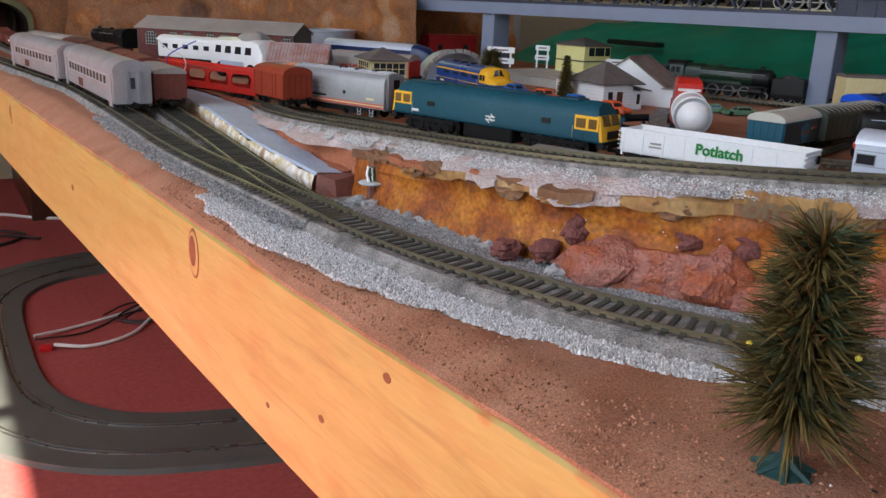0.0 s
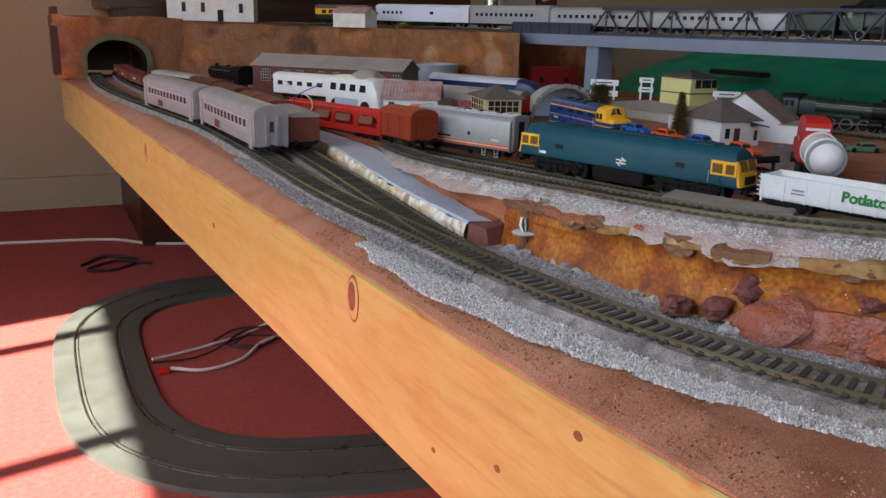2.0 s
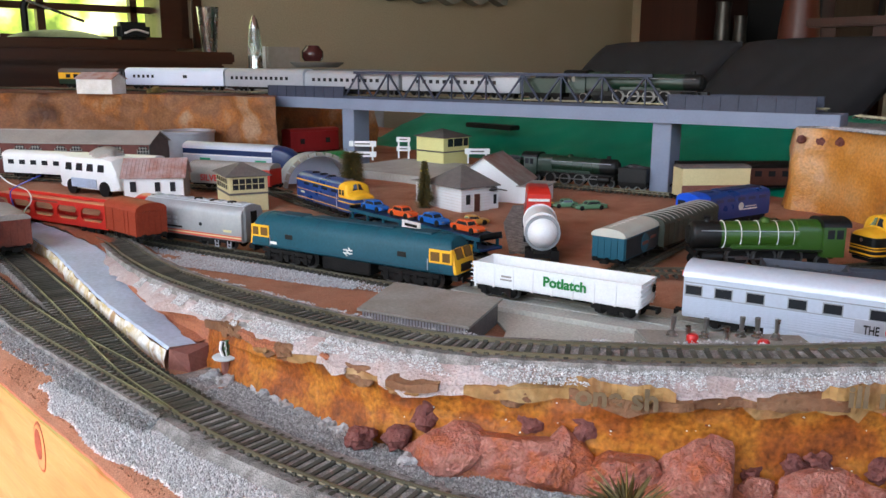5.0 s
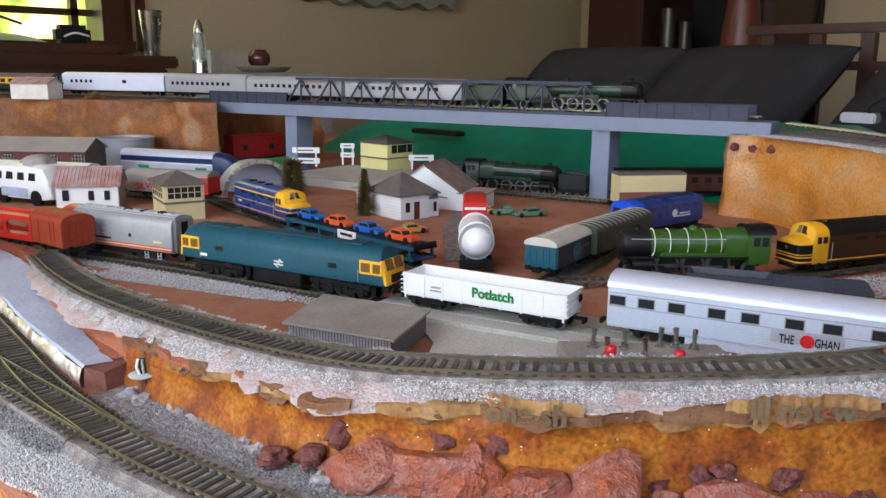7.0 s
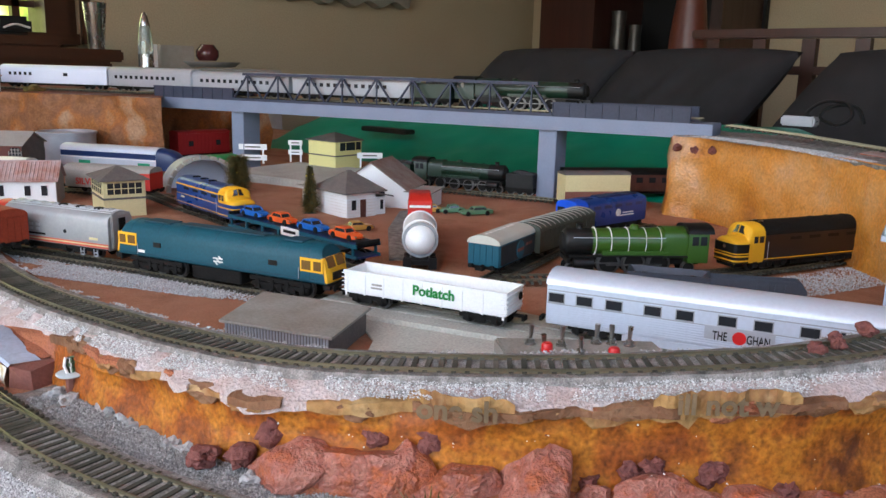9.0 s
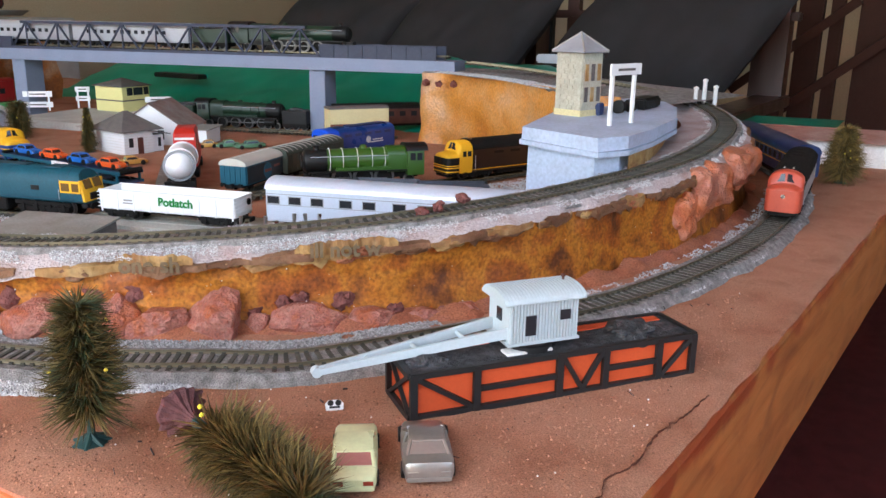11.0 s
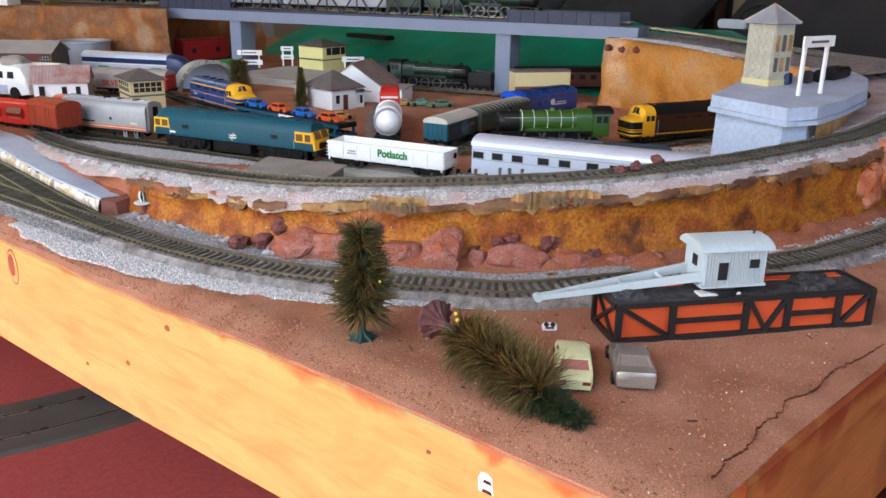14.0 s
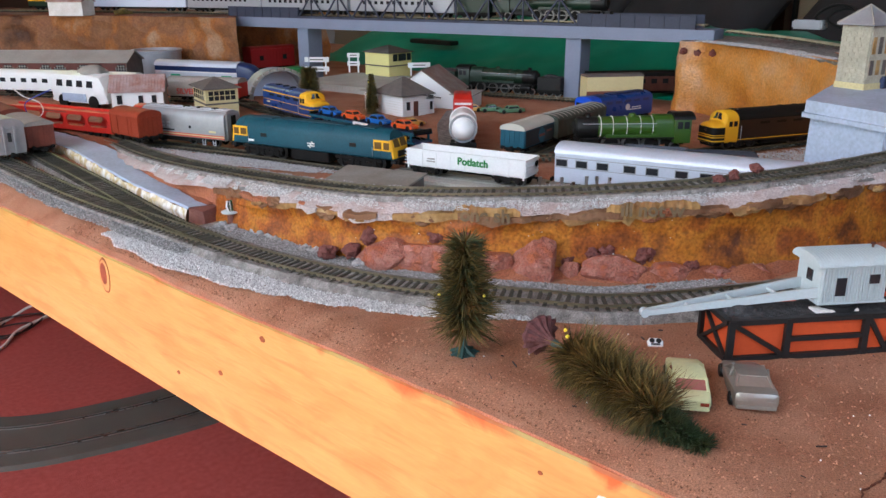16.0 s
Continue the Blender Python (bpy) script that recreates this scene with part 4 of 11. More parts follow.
# ---- tracks ----
rail_track("main_track", "weathered nickel rails on dark sleepers along the table's edge", MAIN)
rail_track("outer_siding_track", "tarnished rails on sleepers running into the tunnel", OUTER)
rail_track("inner_siding_track", "tarnished rails on sleepers curving beside the low platform", INNER)
rail_track("loop_track", "raised loop of weathered rails on a grey ballast ledge", LOOP)
YZ = BOARD + 0.0028
rail_track("yard_track", "weathered rails under the blue diesel", [(0.262, 1.05, YZ - 0.0022), (0.30, 0.90, YZ - 0.0022), (0.335, 0.80, YZ - 0.0022), (0.378, 0.68, YZ - 0.0022), (0.411, 0.571, YZ - 0.0022), (0.447, 0.46, YZ - 0.0022), (0.47, 0.384, YZ - 0.0022), (0.50, 0.30, YZ - 0.0022)])
rail_track("engine_track", "weathered rails out of the arched shed", [(0.60, 1.10, YZ), (0.578, 0.95, YZ), (0.563, 0.80, YZ), (0.545, 0.66, YZ), (0.535, 0.50, YZ)])
rail_track("van_track", "weathered rails beneath the parked vans", [(0.56, 0.415, YZ), (0.66, 0.445, YZ), (0.80, 0.484, YZ), (0.86, 0.489, YZ), (0.95, 0.481, YZ)])
rail_track("diesel_track", "weathered rails beneath the green engine", [(0.60, 0.42, YZ), (0.68, 0.355, YZ), (0.77, 0.30, YZ), (0.88, 0.26, YZ), (1.0, 0.225, YZ)])
rail_track("station_track", "weathered rails beside the station platform", [(0.82, 1.35, YZ), (0.90, 1.02, YZ), (0.955, 0.84, YZ), (1.0, 0.70, YZ), (1.04, 0.55, YZ)])
rail_track("shed_track", "weathered rails in front of the brick shed", [(0.20, 1.75, YZ), (0.30, 1.52, YZ), (0.40, 1.34, YZ), (0.52, 1.16, YZ), (0.60, 1.02, YZ)])
rail_track("express_track", "weathered rails beside the water tank", [(0.50, 1.55, YZ), (0.60, 1.42, YZ), (0.68, 1.29, YZ), (0.74, 1.16, YZ)])


# ---- ballast beds and chips ----
def bed(name, label, pts, w_left, w_right, z, material, wob=0.004, bury=0.0):
    s = Shape()
    rs = []
    for i, (p, d, l) in enumerate(frames_along(smooth_path(pts, 0.006))):
        n1 = noise.noise(Vector((p.x * 40, p.y * 40, 1))) * wob
        n2 = noise.noise(Vector((p.x * 40, p.y * 40, 9))) * wob
        h1, h2 = (0.0003 + bury + 0.0006 * noise.noise(Vector((p.x * 150, p.y * 150, k))) for k in (3, 8))
        rs.append([p + l * (w_left + n1) + Vector((0, 0, -0.0052)), p + l * min(0.0165, w_left * 0.8) + Vector((0, 0, z + h1)), p + l * 0.0118 + Vector((0, 0, z + h1)), p + l * 0.0100 + Vector((0, 0, z)), p + Vector((0, 0, z)), p - l * 0.0100 + Vector((0, 0, z)), p - l * 0.0118 + Vector((0, 0, z + h2)), p - l * min(0.0165, w_right * 0.8) + Vector((0, 0, z + h2)), p - l * (w_right + n2) + Vector((0, 0, -0.0052))])
    s.rings(rs, closed=False, caps=False)
    return tagged(part(name, s, material, smooth=True), label, "ballast bed", kind="structure")


bed("ballast_bed", "grey ballast strip under the main track", MAIN[4:], 0.024, 0.022, 0.0015, M["ballastbed"], bury=0.0004)
bed("ballast_bed", "grey ballast strip under the siding", OUTER, 0.020, 0.016, 0.0015, M["ballastbed"])
bed("ballast_bed", "grey ballast strip under the siding", INNER, 0.018, 0.014, 0.0013, M["ballastbed"])
bed("ballast_bed", "pale grey ballast strip under the loop", LOOP[1:25], 0.020, 0.020, 0.0014, M["ballastbed"], bury=0.0010)


def scatter(pts, lo, hi, n, seed, z=-0.0005, thin=0.0, slope=0.0):
    """Places beside a line, between two offsets to its left."""
    rng = random.Random(seed)
    fr = frames_along(smooth_path(pts, 0.004))
    out = []
    for _ in range(n):
        p, d, l = rng.choice(fr)
        u = rng.random()
        wob = 0.006 * noise.noise(Vector((p.x * 45, p.y * 45, seed)))
        q = p + l * (lo + (hi + wob - lo) * u) + d * rng.uniform(-0.004, 0.004)
        if thin and noise.noise(Vector((q.x * 60, q.y * 60, seed))) < -thin:
            continue
        side = abs(lo + (hi + wob - lo) * u)
        out.append((q.x, q.y, q.z + z + rng.uniform(0, 0.0006) - slope * max(0.0, side - 0.016)))
    return out


# the broad white band on the camera's side of the main track
WHITE = [(0.262, 0.128, BOARD), (0.233, 0.163, BOARD), (0.212, 0.193, BOARD), (0.196, 0.226, BOARD), (0.182, 0.255, BOARD), (0.170, 0.290, BOARD), (0.162, 0.330, BOARD), (0.152, 0.370, BOARD), (0.150, 0.41, BOARD), (0.152, 0.45, BOARD), (0.153, 0.47, BOARD)]
GREYC = mat("dark_grey_chips", (0.36, 0.36, 0.35), 0.85, 0, (0.20, 0.20, 0.20), 400, 0.9, 0.4, 1500, island=0.5)
chips("ballast_chips", "pale grey stone chips spilt along the main track", scatter(WHITE, -0.016, 0.024, 34000, 1, 0.0010), 0.0013, M["whitechip"], 11)
bed("ballast_bed", "pale spilt ballast on the near side of the main track", WHITE, 0.012, 0.016, 0.0004, M["ballastbed"], 0.005)
chips("ballast_chips", "grey stone chips along the siding", scatter(OUTER[:5], 0.010, 0.031, 10000, 2), 0.0011, GREYC, 12)
chips("ballast_chips", "grey stone chips between the sleepers", scatter(MAIN[9:], -0.014, 0.014, 9000, 3, -0.0010, 0.2), 0.0009, GREYC, 13)
chips("ballast_chips", "dark grey stone chips behind the main track", scatter(MAIN[11:], -0.040, -0.014, 24000, 4, -0.0030, 0.45), 0.0011, GREYC, 14)
chips("ballast_chips", "white stone chips on the embankment ledge", scatter(LOOP[4:14], -0.025, -0.0105, 26000, 5, 0.0008, 0.16, 0.62) + scatter(LOOP[13:22], -0.022, -0.0105, 15000, 6, 0.0008, 0.05, 0.62), 0.00058, M["whitechip"], 15)
chips("ballast_chips", "white stone chips behind the loop track", scatter(LOOP[3:24], 0.0105, 0.021, 9000, 6, 0.0014, 0.1), 0.0008, M["ballast"], 16)
chips("ballast_chips", "white stone chips between the loop sleepers", scatter(LOOP[4:24], -0.012, 0.012, 4500, 7, -0.0006), 0.0008, GREYC, 17)
chips("ballast_chips", "grey stone chips between the siding sleepers", scatter(OUTER[:6], -0.014, 0.014, 7000, 8, -0.0010), 0.0008, GREYC, 18)
chips("ballast_chips", "grey stone chips by the inner siding", scatter(INNER[:7], -0.014, 0.014, 7000, 9, -0.0010), 0.0008, GREYC, 19)
chips("ballast_chips", "white stone chips where the far curve bends", scatter(MAIN[4:11], -0.030, 0.020, 9000, 10, -0.001, 0.05), 0.0010, M["ballast"], 20)
YARDB = [(0.30, 0.86, 0.4605), (0.355, 0.70, 0.4605), (0.385, 0.60, 0.4605), (0.42, 0.50, 0.4605)]
chips("ballast_chips", "grey stone chips beside the blue diesel", scatter(YARDB, -0.016, 0.026, 8000, 21, 0.0004), 0.0010, M["ballast"], 21)
chips("ballast_chips", "grey stone chips spread between the yard and the loop", scatter([(0.318, 0.730, 0.4605), (0.352, 0.655, 0.4605), (0.385, 0.580, 0.4605), (0.402, 0.548, 0.4605)], -0.020, 0.018, 8000, 25, 0.0004), 0.0010, M["ballast"], 25)
chips("ballast_chips", "grey stone chips by the yard engines", scatter([(0.66, 0.30, 0.4605), (0.78, 0.24, 0.4605), (0.95, 0.19, 0.4605)], -0.03, 0.03, 6000, 22, 0.0004), 0.0011, M["ballast"], 22)

bed("ballast_bed", "grey gravelly ground between the main track and the cliff", [(0.2085, 0.440, BOARD), (0.2095, 0.390, BOARD), (0.216, 0.330, BOARD), (0.226, 0.285, BOARD), (0.240, 0.250, BOARD), (0.262, 0.215, BOARD)], 0.016, 0.020, 0.0012, M["ballastbed"], 0.010)
GRV = [(0.2165, 0.425, 0.4605), (0.218, 0.37, 0.4605), (0.228, 0.31, 0.4605), (0.245, 0.262, 0.4605)]
chips("ballast_chips", "blue-grey gravel heaped below the cliff", scatter(GRV, -0.020, 0.016, 13000, 23, 0.0006, 0.45), 0.0015, GREYC, 23)
hp = Shape()
for k in range(26):
    q = (k * 0.618) % 1.0
    a = Vector(GRV[0]).lerp(Vector(GRV[3]), q) + Vector((0.008 * math.sin(k * 7.1), 0.004 * math.cos(k * 5.3), 0))
    stone(hp, a.x, a.y, BOARD, 0.006, 0.006, 0.0035 + 0.002 * ((k * 0.37) % 1), k + 70, 0.7, 3)
tagged(part("gravel_heap", hp, GREYC), "clotted heaps of grey gravel below the cliff", "gravel", kind="stuff")

# ---- low platform and the soft ground round it ----
PLAT = [(0.207, 0.456), (0.210, 0.50), (0.216, 0.57), (0.226, 0.65), (0.236, 0.725), (0.243, 0.80), (0.241, 0.90), (0.234, 1.0), (0.224, 1.10), (0.212, 1.20)]
HALF = [0.0095, 0.011, 0.015, 0.018, 0.020, 0.020, 0.018, 0.015, 0.013, 0.011]
s = Shape()
pf = [Vector((x, y, 0)) for x, y in PLAT]
top, side = [], []
pf = smooth_path(pf, 0.008)
HALF = [float(np.interp(q.y, [y for x, y in PLAT], HALF)) for q in pf]
for i, p in enumerate(pf):
    d = (pf[min(i + 1, len(pf) - 1)] - pf[max(i - 1, 0)]).normalized()
    l = Vector((-d.y, d.x, 0))
    w = HALF[i]
    z = 0.4735 - 0.003 * (p.y - 0.456)
    top.append([p + l * w + Vector((0, 0, z - 0.0015)), p + l * (w - 0.0015) + Vector((0, 0, z)), p - l * (w - 0.001) + Vector((0, 0, z - 0.001)), p - l * w + Vector((0, 0, z - 0.003))])
    side.append([p + l * (w + 0.0005) + Vector((0, 0, z - 0.0013)), p + l * (w + 0.0025) + Vector((0, 0, 0.466)), p + l * (w + 0.0015) + Vector((0, 0, BOARD - 0.001))])
plat = thing("low_platform", "pale blue-grey painted plaster platform with a chipped white edge", "platform")
part("deck", Shape().rings(top, closed=False, caps=False).rough(0.0008, 60), M["platblue"], plat, smooth=True)
part("edge", Shape().rings(side, closed=False, caps=False).rough(0.0022, 70), M["crumbled"], plat, "chipped white and ochre plaster edge", smooth=True)
s = Shape()
s.add([(0.197, 0.4555, BOARD - 0.001), (0.219, 0.4585, BOARD - 0.001), (0.226, 0.448, BOARD - 0.001), (0.205, 0.440, BOARD - 0.001), (0.198, 0.455, 0.473), (0.217, 0.458, 0.4725), (0.2255, 0.452, 0.472), (0.2065, 0.447, 0.470)],
      [(3, 2, 1, 0), (4, 5, 6, 7), (0, 1, 5, 4), (1, 2, 6, 5), (2, 3, 7, 6), (3, 0, 4, 7)])
part("end_ramp", s, M["redbrown_end"], plat, "dull red-brown end ramp")
s = Shape()
rs = []
for i in range(len(pf) - 8):
    p = pf[i]
    d = (pf[i + 1] - pf[max(i - 1, 0)]).normalized()
    l = Vector((-d.y, d.x, 0))
    w = HALF[i]
    rs.append([p - l * (w - 0.001) + Vector((0, 0, 0.4722)), p - l * (w + 0.010) + Vector((0, 0, 0.4735 + 0.002 * math.sin(i * 0.12))), p - l * (w + 0.030) + Vector((0, 0, 0.470))])
s.rings(rs, closed=False, caps=False)
tagged(part("earth_bank", s.rough(0.003, 60), M["redsoil"], smooth=True), "loose orange-red earth between platform and loop", "earth", kind="structure")

# ---- boulders at the foot of the cliff ----
def broken_rock(s, x, y, z, rx, ry, rz, seed, turn=0.0, planes=22, n=4):
    """Adds one rock split along flat faces, with worn edges and a pitted skin."""
    rng = random.Random(seed)
    cuts = []
    for _ in range(planes):
        d = Vector((rng.gauss(0, 1), rng.gauss(0, 1), rng.gauss(0, 0.8))).normalized()
        cuts.append((d, rng.uniform(0.58, 0.98)))
    bm = bmesh.new()
    bmesh.ops.create_icosphere(bm, subdivisions=n, radius=1)
    off = Vector((seed * 3.7, seed * 1.3, 0))
    ca, sa = math.cos(turn), math.sin(turn)
    for v in bm.verts:
        d = v.co.normalized()
        k = min([1.05] + [h / d.dot(c) for c, h in cuts if d.dot(c) > 0.15])
        k += 0.06 * noise.noise(d * 2.2 + off) + 0.07 * abs(noise.noise(d * 5 + off)) + 0.03 * noise.noise(d * 13 + off)
        c = Vector((d.x * k * rx, d.y * k * ry, d.z * k * rz))
        v.co = Vector((x + c.x * ca - c.y * sa, y + c.x * sa + c.y * ca, z + c.z))
    s.add([v.co[:] for v in bm.verts], [[v.index for v in f.verts] for f in bm.faces])
    bm.free()
    return s


ROCKS = [(0.2560, 0.2585, 0.464, 0.021, 0.013, 0.015), (0.2725, 0.2330, 0.465, 0.022, 0.013, 0.018), (0.2835, 0.2150, 0.465, 0.013, 0.014, 0.021),
         (0.2985, 0.1960, 0.464, 0.017, 0.013, 0.018), (0.3210, 0.1695, 0.465, 0.016, 0.014, 0.023), (0.3360, 0.1510, 0.462, 0.008, 0.008, 0.009),
         (0.3560, 0.1290, 0.462, 0.024, 0.010, 0.013), (0.3840, 0.1020, 0.461, 0.017, 0.009, 0.009), (0.4080, 0.0820, 0.461, 0.015, 0.008, 0.008), (0.4350, 0.0640, 0.461, 0.012, 0.008, 0.007)]
for k, (x, y, z, a, b, c) in enumerate(ROCKS[:3]):
    tagged(part("boulder", broken_rock(Shape(), x - 0.005, y - 0.004, z + 0.001, a * 1.30, b * 1.30, c * 1.02, k + 2, radians(-55)), M["rock"]), "long pinkish red plaster boulder with a jagged crest", "boulder", "boulders below the cliff")
for k, (x, y, z, a, b, c) in enumerate(ROCKS[3:]):
    tagged(part("boulder", broken_rock(Shape(), x - 0.007, y - 0.007, z + 0.001, a * 1.30, b * 1.32, c * 1.0, k + 9, radians(-48)), M["rock"]), "pinkish red painted plaster boulder below the cliff", "boulder", "boulders below the cliff")
LAVA = [(0.226, 0.291, 0.467, 0.0075), (0.236, 0.276, 0.469, 0.007), (0.251, 0.268, 0.480, 0.0085), (0.278, 0.228, 0.484, 0.0075), (0.292, 0.209, 0.482, 0.0085), (0.324, 0.172, 0.489, 0.0080), (0.333, 0.150, 0.470, 0.006), (0.346, 0.136, 0.474, 0.0065), (0.352, 0.129, 0.477, 0.0065), (0.371, 0.112, 0.474, 0.0080), (0.42, 0.070, 0.464, 0.006), (0.44, 0.060, 0.463, 0.006), (0.39, 0.086, 0.468, 0.006)]
for k, (x, y, z, r) in enumerate(LAVA):
    tagged(part("scoria_stone", stone(Shape(), x, y, z, r, r * 0.85, r * 0.75, k + 20, 0.6, 3).rough(0.0012, 420), M["lava"], smooth=True), "small dark red scoria stone on the rock ledge", "stone", "scoria stones")
for k, (x, y, z, r) in enumerate(((0.466, 0.083, 0.5262, 0.0045), (0.443, 0.088, 0.5240, 0.0035), (0.433, 0.094, 0.5225, 0.0038), (0.452, 0.093, 0.5235, 0.0030))):
    tagged(part("scoria_stone", stone(Shape(), x, y, z, r * 1.15, r, r * 0.85, k + 33, 0.6, 3), M["lava"], smooth=False), "dull brown-red stone lying on the ledge behind the loop track", "stone", "stones behind the loop")
ORK = [(0.690, -0.018, 0.505, 0.020, 0.013, 0.024), (0.735, -0.018, 0.508, 0.026, 0.015, 0.018), (0.790, -0.020, 0.512, 0.032, 0.016, 0.017), (0.85, -0.016, 0.510, 0.034, 0.016, 0.018), (0.665, -0.012, 0.490, 0.014, 0.012, 0.020)]
for k, (x, y, z, a, b, c) in enumerate(ORK):
    tagged(part("boulder", stone(Shape(), x, y, z, a, b, c, k + 50, 0.40, 4, 0.0, 0.8), M["orangerock"], smooth=True), "bright orange-red rock outcrop set in the bank", "boulder", "orange outcrops")

# ---- rear plateau with the tunnel ----
PZ = 0.584


def wall_strip(name, label, line, z0, z1, material, parent, lean=0.012, rough=0.006, seed=0, n=22):
    rs = []
    for p, d, l in frames_along(smooth_path(line, 0.007)):
        ring = []
        for k in range(n + 1):
            t = k / n
            b = lean * (1 - t) + rough * noise.noise(Vector((p.x * 14, p.y * 14, t * 2.2 + seed))) * 2 + rough * 0.6 * noise.noise(Vector((p.x * 50, p.y * 50, t * 7 + seed))) + rough * 0.3 * noise.noise(Vector((p.x * 130, p.y * 130, t * 16 + seed)))
            ring.append(Vector((p.x, p.y, z0 + (z1 - z0) * t)) + l * b)
        rs.append(ring)
    return part(name, Shape().rings(rs, closed=False, caps=False), material, parent, label, smooth=True)


rear = thing("rear_plateau", "raised tan plaster plateau carrying the upper line", "plateau", kind="structure")
REARL = [(0.272, 2.0, 0), (0.296, 1.955, 0), (0.40, 1.88, 0), (0.516, 1.80, 0), (0.60, 1.71, 0), (0.669, 1.60, 0), (0.735, 1.47, 0), (0.765, 1.395, 0), (0.782, 1.372, 0)]
wall_strip("rock_face", "streaked tan and orange plaster face", [(x, y, 0) for x, y, z in reversed(REARL)], BOARD - 0.001, PZ, M["rearcliff"], rear, 0.014, 0.009, 1)
s = Shape()
ed = smooth_path(REARL, 0.02)
rs = [[Vector((p.x, p.y, PZ)), Vector((p.x + 0.05, p.y + 0.06, PZ + 0.001)), Vector((p.x + 0.25, 2.3, PZ + 0.001))] for p in ed]
s.rings(rs, closed=False, caps=False)
part("plateau_top", s.rough(0.001, 30), M["yard"], rear, "flat brown earth on top", smooth=True)
# hollow under the bridge's end
s = Shape()
s.rings([[Vector((x, y, BOARD)), Vector((x + 0.004, y, 0.50)), Vector((x - 0.004, y, 0.54)), Vector((x, y, PZ))] for x, y in ((0.782, 1.372), (0.792, 1.40), (0.80, 1.45), (0.83, 1.50), (0.90, 1.54), (1.0, 1.55), (1.12, 1.53))], closed=False, caps=False)
part("end_face", s.rough(0.006, 40), M["rearcliff"], rear, smooth=True)
# tunnel block with an arched mouth
tun = thing("tunnel_portal", "orange-brown plaster hillside with a green-edged arched tunnel mouth", "tunnel", kind="structure")
TX0, TX1, TY = 0.0, 0.272, 2.0
CX, RX, RZ, SP = 0.126, 0.062, 0.043, 0.500
arch = [(CX - RX, BOARD)] + [(CX - RX * math.cos(a), SP + RZ * math.sin(a)) for a in (math.pi * i / 16 for i in range(17))] + [(CX + RX, BOARD)]
outer = [(TX0, BOARD)] + [(TX0 + (TX1 - TX0) * i / 16, PZ + 0.008) for i in range(17)] + [(TX1, BOARD)]
rs = [[Vector((a[0] + (b[0] - a[0]) * t, TY - 0.004 * math.sin(math.pi * t), a[1] + (b[1] - a[1]) * t)) for a, b in zip(arch, outer)] for t in (0, 0.15, 0.35, 0.6, 0.8, 1.0)]
rs.append([Vector((b[0], TY + 0.3, b[1])) for b in outer])
part("hillside", Shape().rings(rs, closed=False, caps=False).rough(0.005, 25), M["rearcliff"], tun, smooth=True)
part("bore", Shape().rings([[Vector((x, y, z)) for x, z in arch] for y in (TY, TY + 0.3)], closed=False, caps=False), M["black"], tun, "black tunnel lining")
# cap added inside the bore so no light leaks in from behind
part("bore_end", Shape().box(CX, TY + 0.305, BOARD, 2 * RX + 0.02, 0.006, 0.10), M["black"], tun, "black cap added in the bore to stop light")
s = Shape()
big = [(CX + (x - CX) * 1.17, BOARD + (z - BOARD) * 1.14) for x, z in arch]
s.rings([[Vector((x, y, z)) for x, z in ring] for ring, y in ((arch, TY + 0.01), (arch, TY - 0.008), (big, TY - 0.008), (big, TY + 0.01))], closed=False, caps=False)
part("portal_ring", s, mat("dull_green_portal", (0.10, 0.115, 0.06), 0.85, 0, (0.15, 0.12, 0.06), 60, 0.8, 0.4, 400), tun, "dull green stone portal")
s = Shape().box(0.004, 2.01, 0.470, 0.014, 0.03, 0.10).box(0.006, 2.015, 0.575, 0.016, 0.03, 0.035)
part("end_board", s.rough(0.004, 60), M["redwood"], tun, "dark burnt-looking end board")
slab_thing("backdrop_ledge", 0.0, 0.62, 2.0, 2.34, PZ - 0.02, PZ + 0.004, M["yard"], "brown earth ledge above the tunnel")

# ---- right-hand plateau ----
right = thing("bridge_abutment", "tall bright orange plaster abutment at the bridge's end", "abutment", kind="structure")
RL = [(1.150, 0.535, 0), (1.102, 0.537, 0), (1.071, 0.521, 0), (1.053, 0.507, 0), (1.060, 0.468, 0), (1.031, 0.406, 0), (0.99, 0.325, 0), (0.95, 0.262, 0), (0.90, 0.205, 0), (0.86, 0.165, 0), (0.86, 0.12, 0)]
wall_strip("rock_face", "bright orange plaster face with pink smears", list(reversed(RL)), BOARD - 0.001, 0.567, M["clifflight"], right, 0.005, 0.0035, 9)
s = Shape()
ed = smooth_path(RL, 0.015)
rs = []
for i, p in enumerate(ed):
    t = i / (len(ed) - 1)
    zz = 0.568 - 0.018 * max(0, t - 0.35) / 0.65
    far = Vector((1.19, 0.56 - 0.50 * t, zz + 0.001))
    rs.append([Vector((p.x, p.y, 0.566)), Vector((p.x + 0.006, p.y + 0.003, zz + 0.001)), Vector((p.x, p.y, zz)).lerp(far, 0.5), far])
s.rings(rs, closed=False, caps=False)
part("plateau_top", s.rough(0.001, 50), M["ballastbed"], right, "grey ballast along the top", smooth=True)
chips("ballast_chips", "white stone chips on the abutment", scatter([(1.03, 0.47, 0.571), (0.99, 0.345, 0.569), (0.93, 0.245, 0.566)], -0.002, 0.03, 3500, 31, -0.001), 0.0012, M["ballast"], 31)
for x, y in ((1.050, 0.470), (1.062, 0.452), (1.06, 0.50)):
    tagged(part("scoria_stone", stone(Shape(), x - 0.012, y, 0.553, 0.006, 0.005, 0.005, x * 90, 0.5, 2), M["lava"]), "small dark stone stuck in the orange plaster", "stone", "scoria stones")

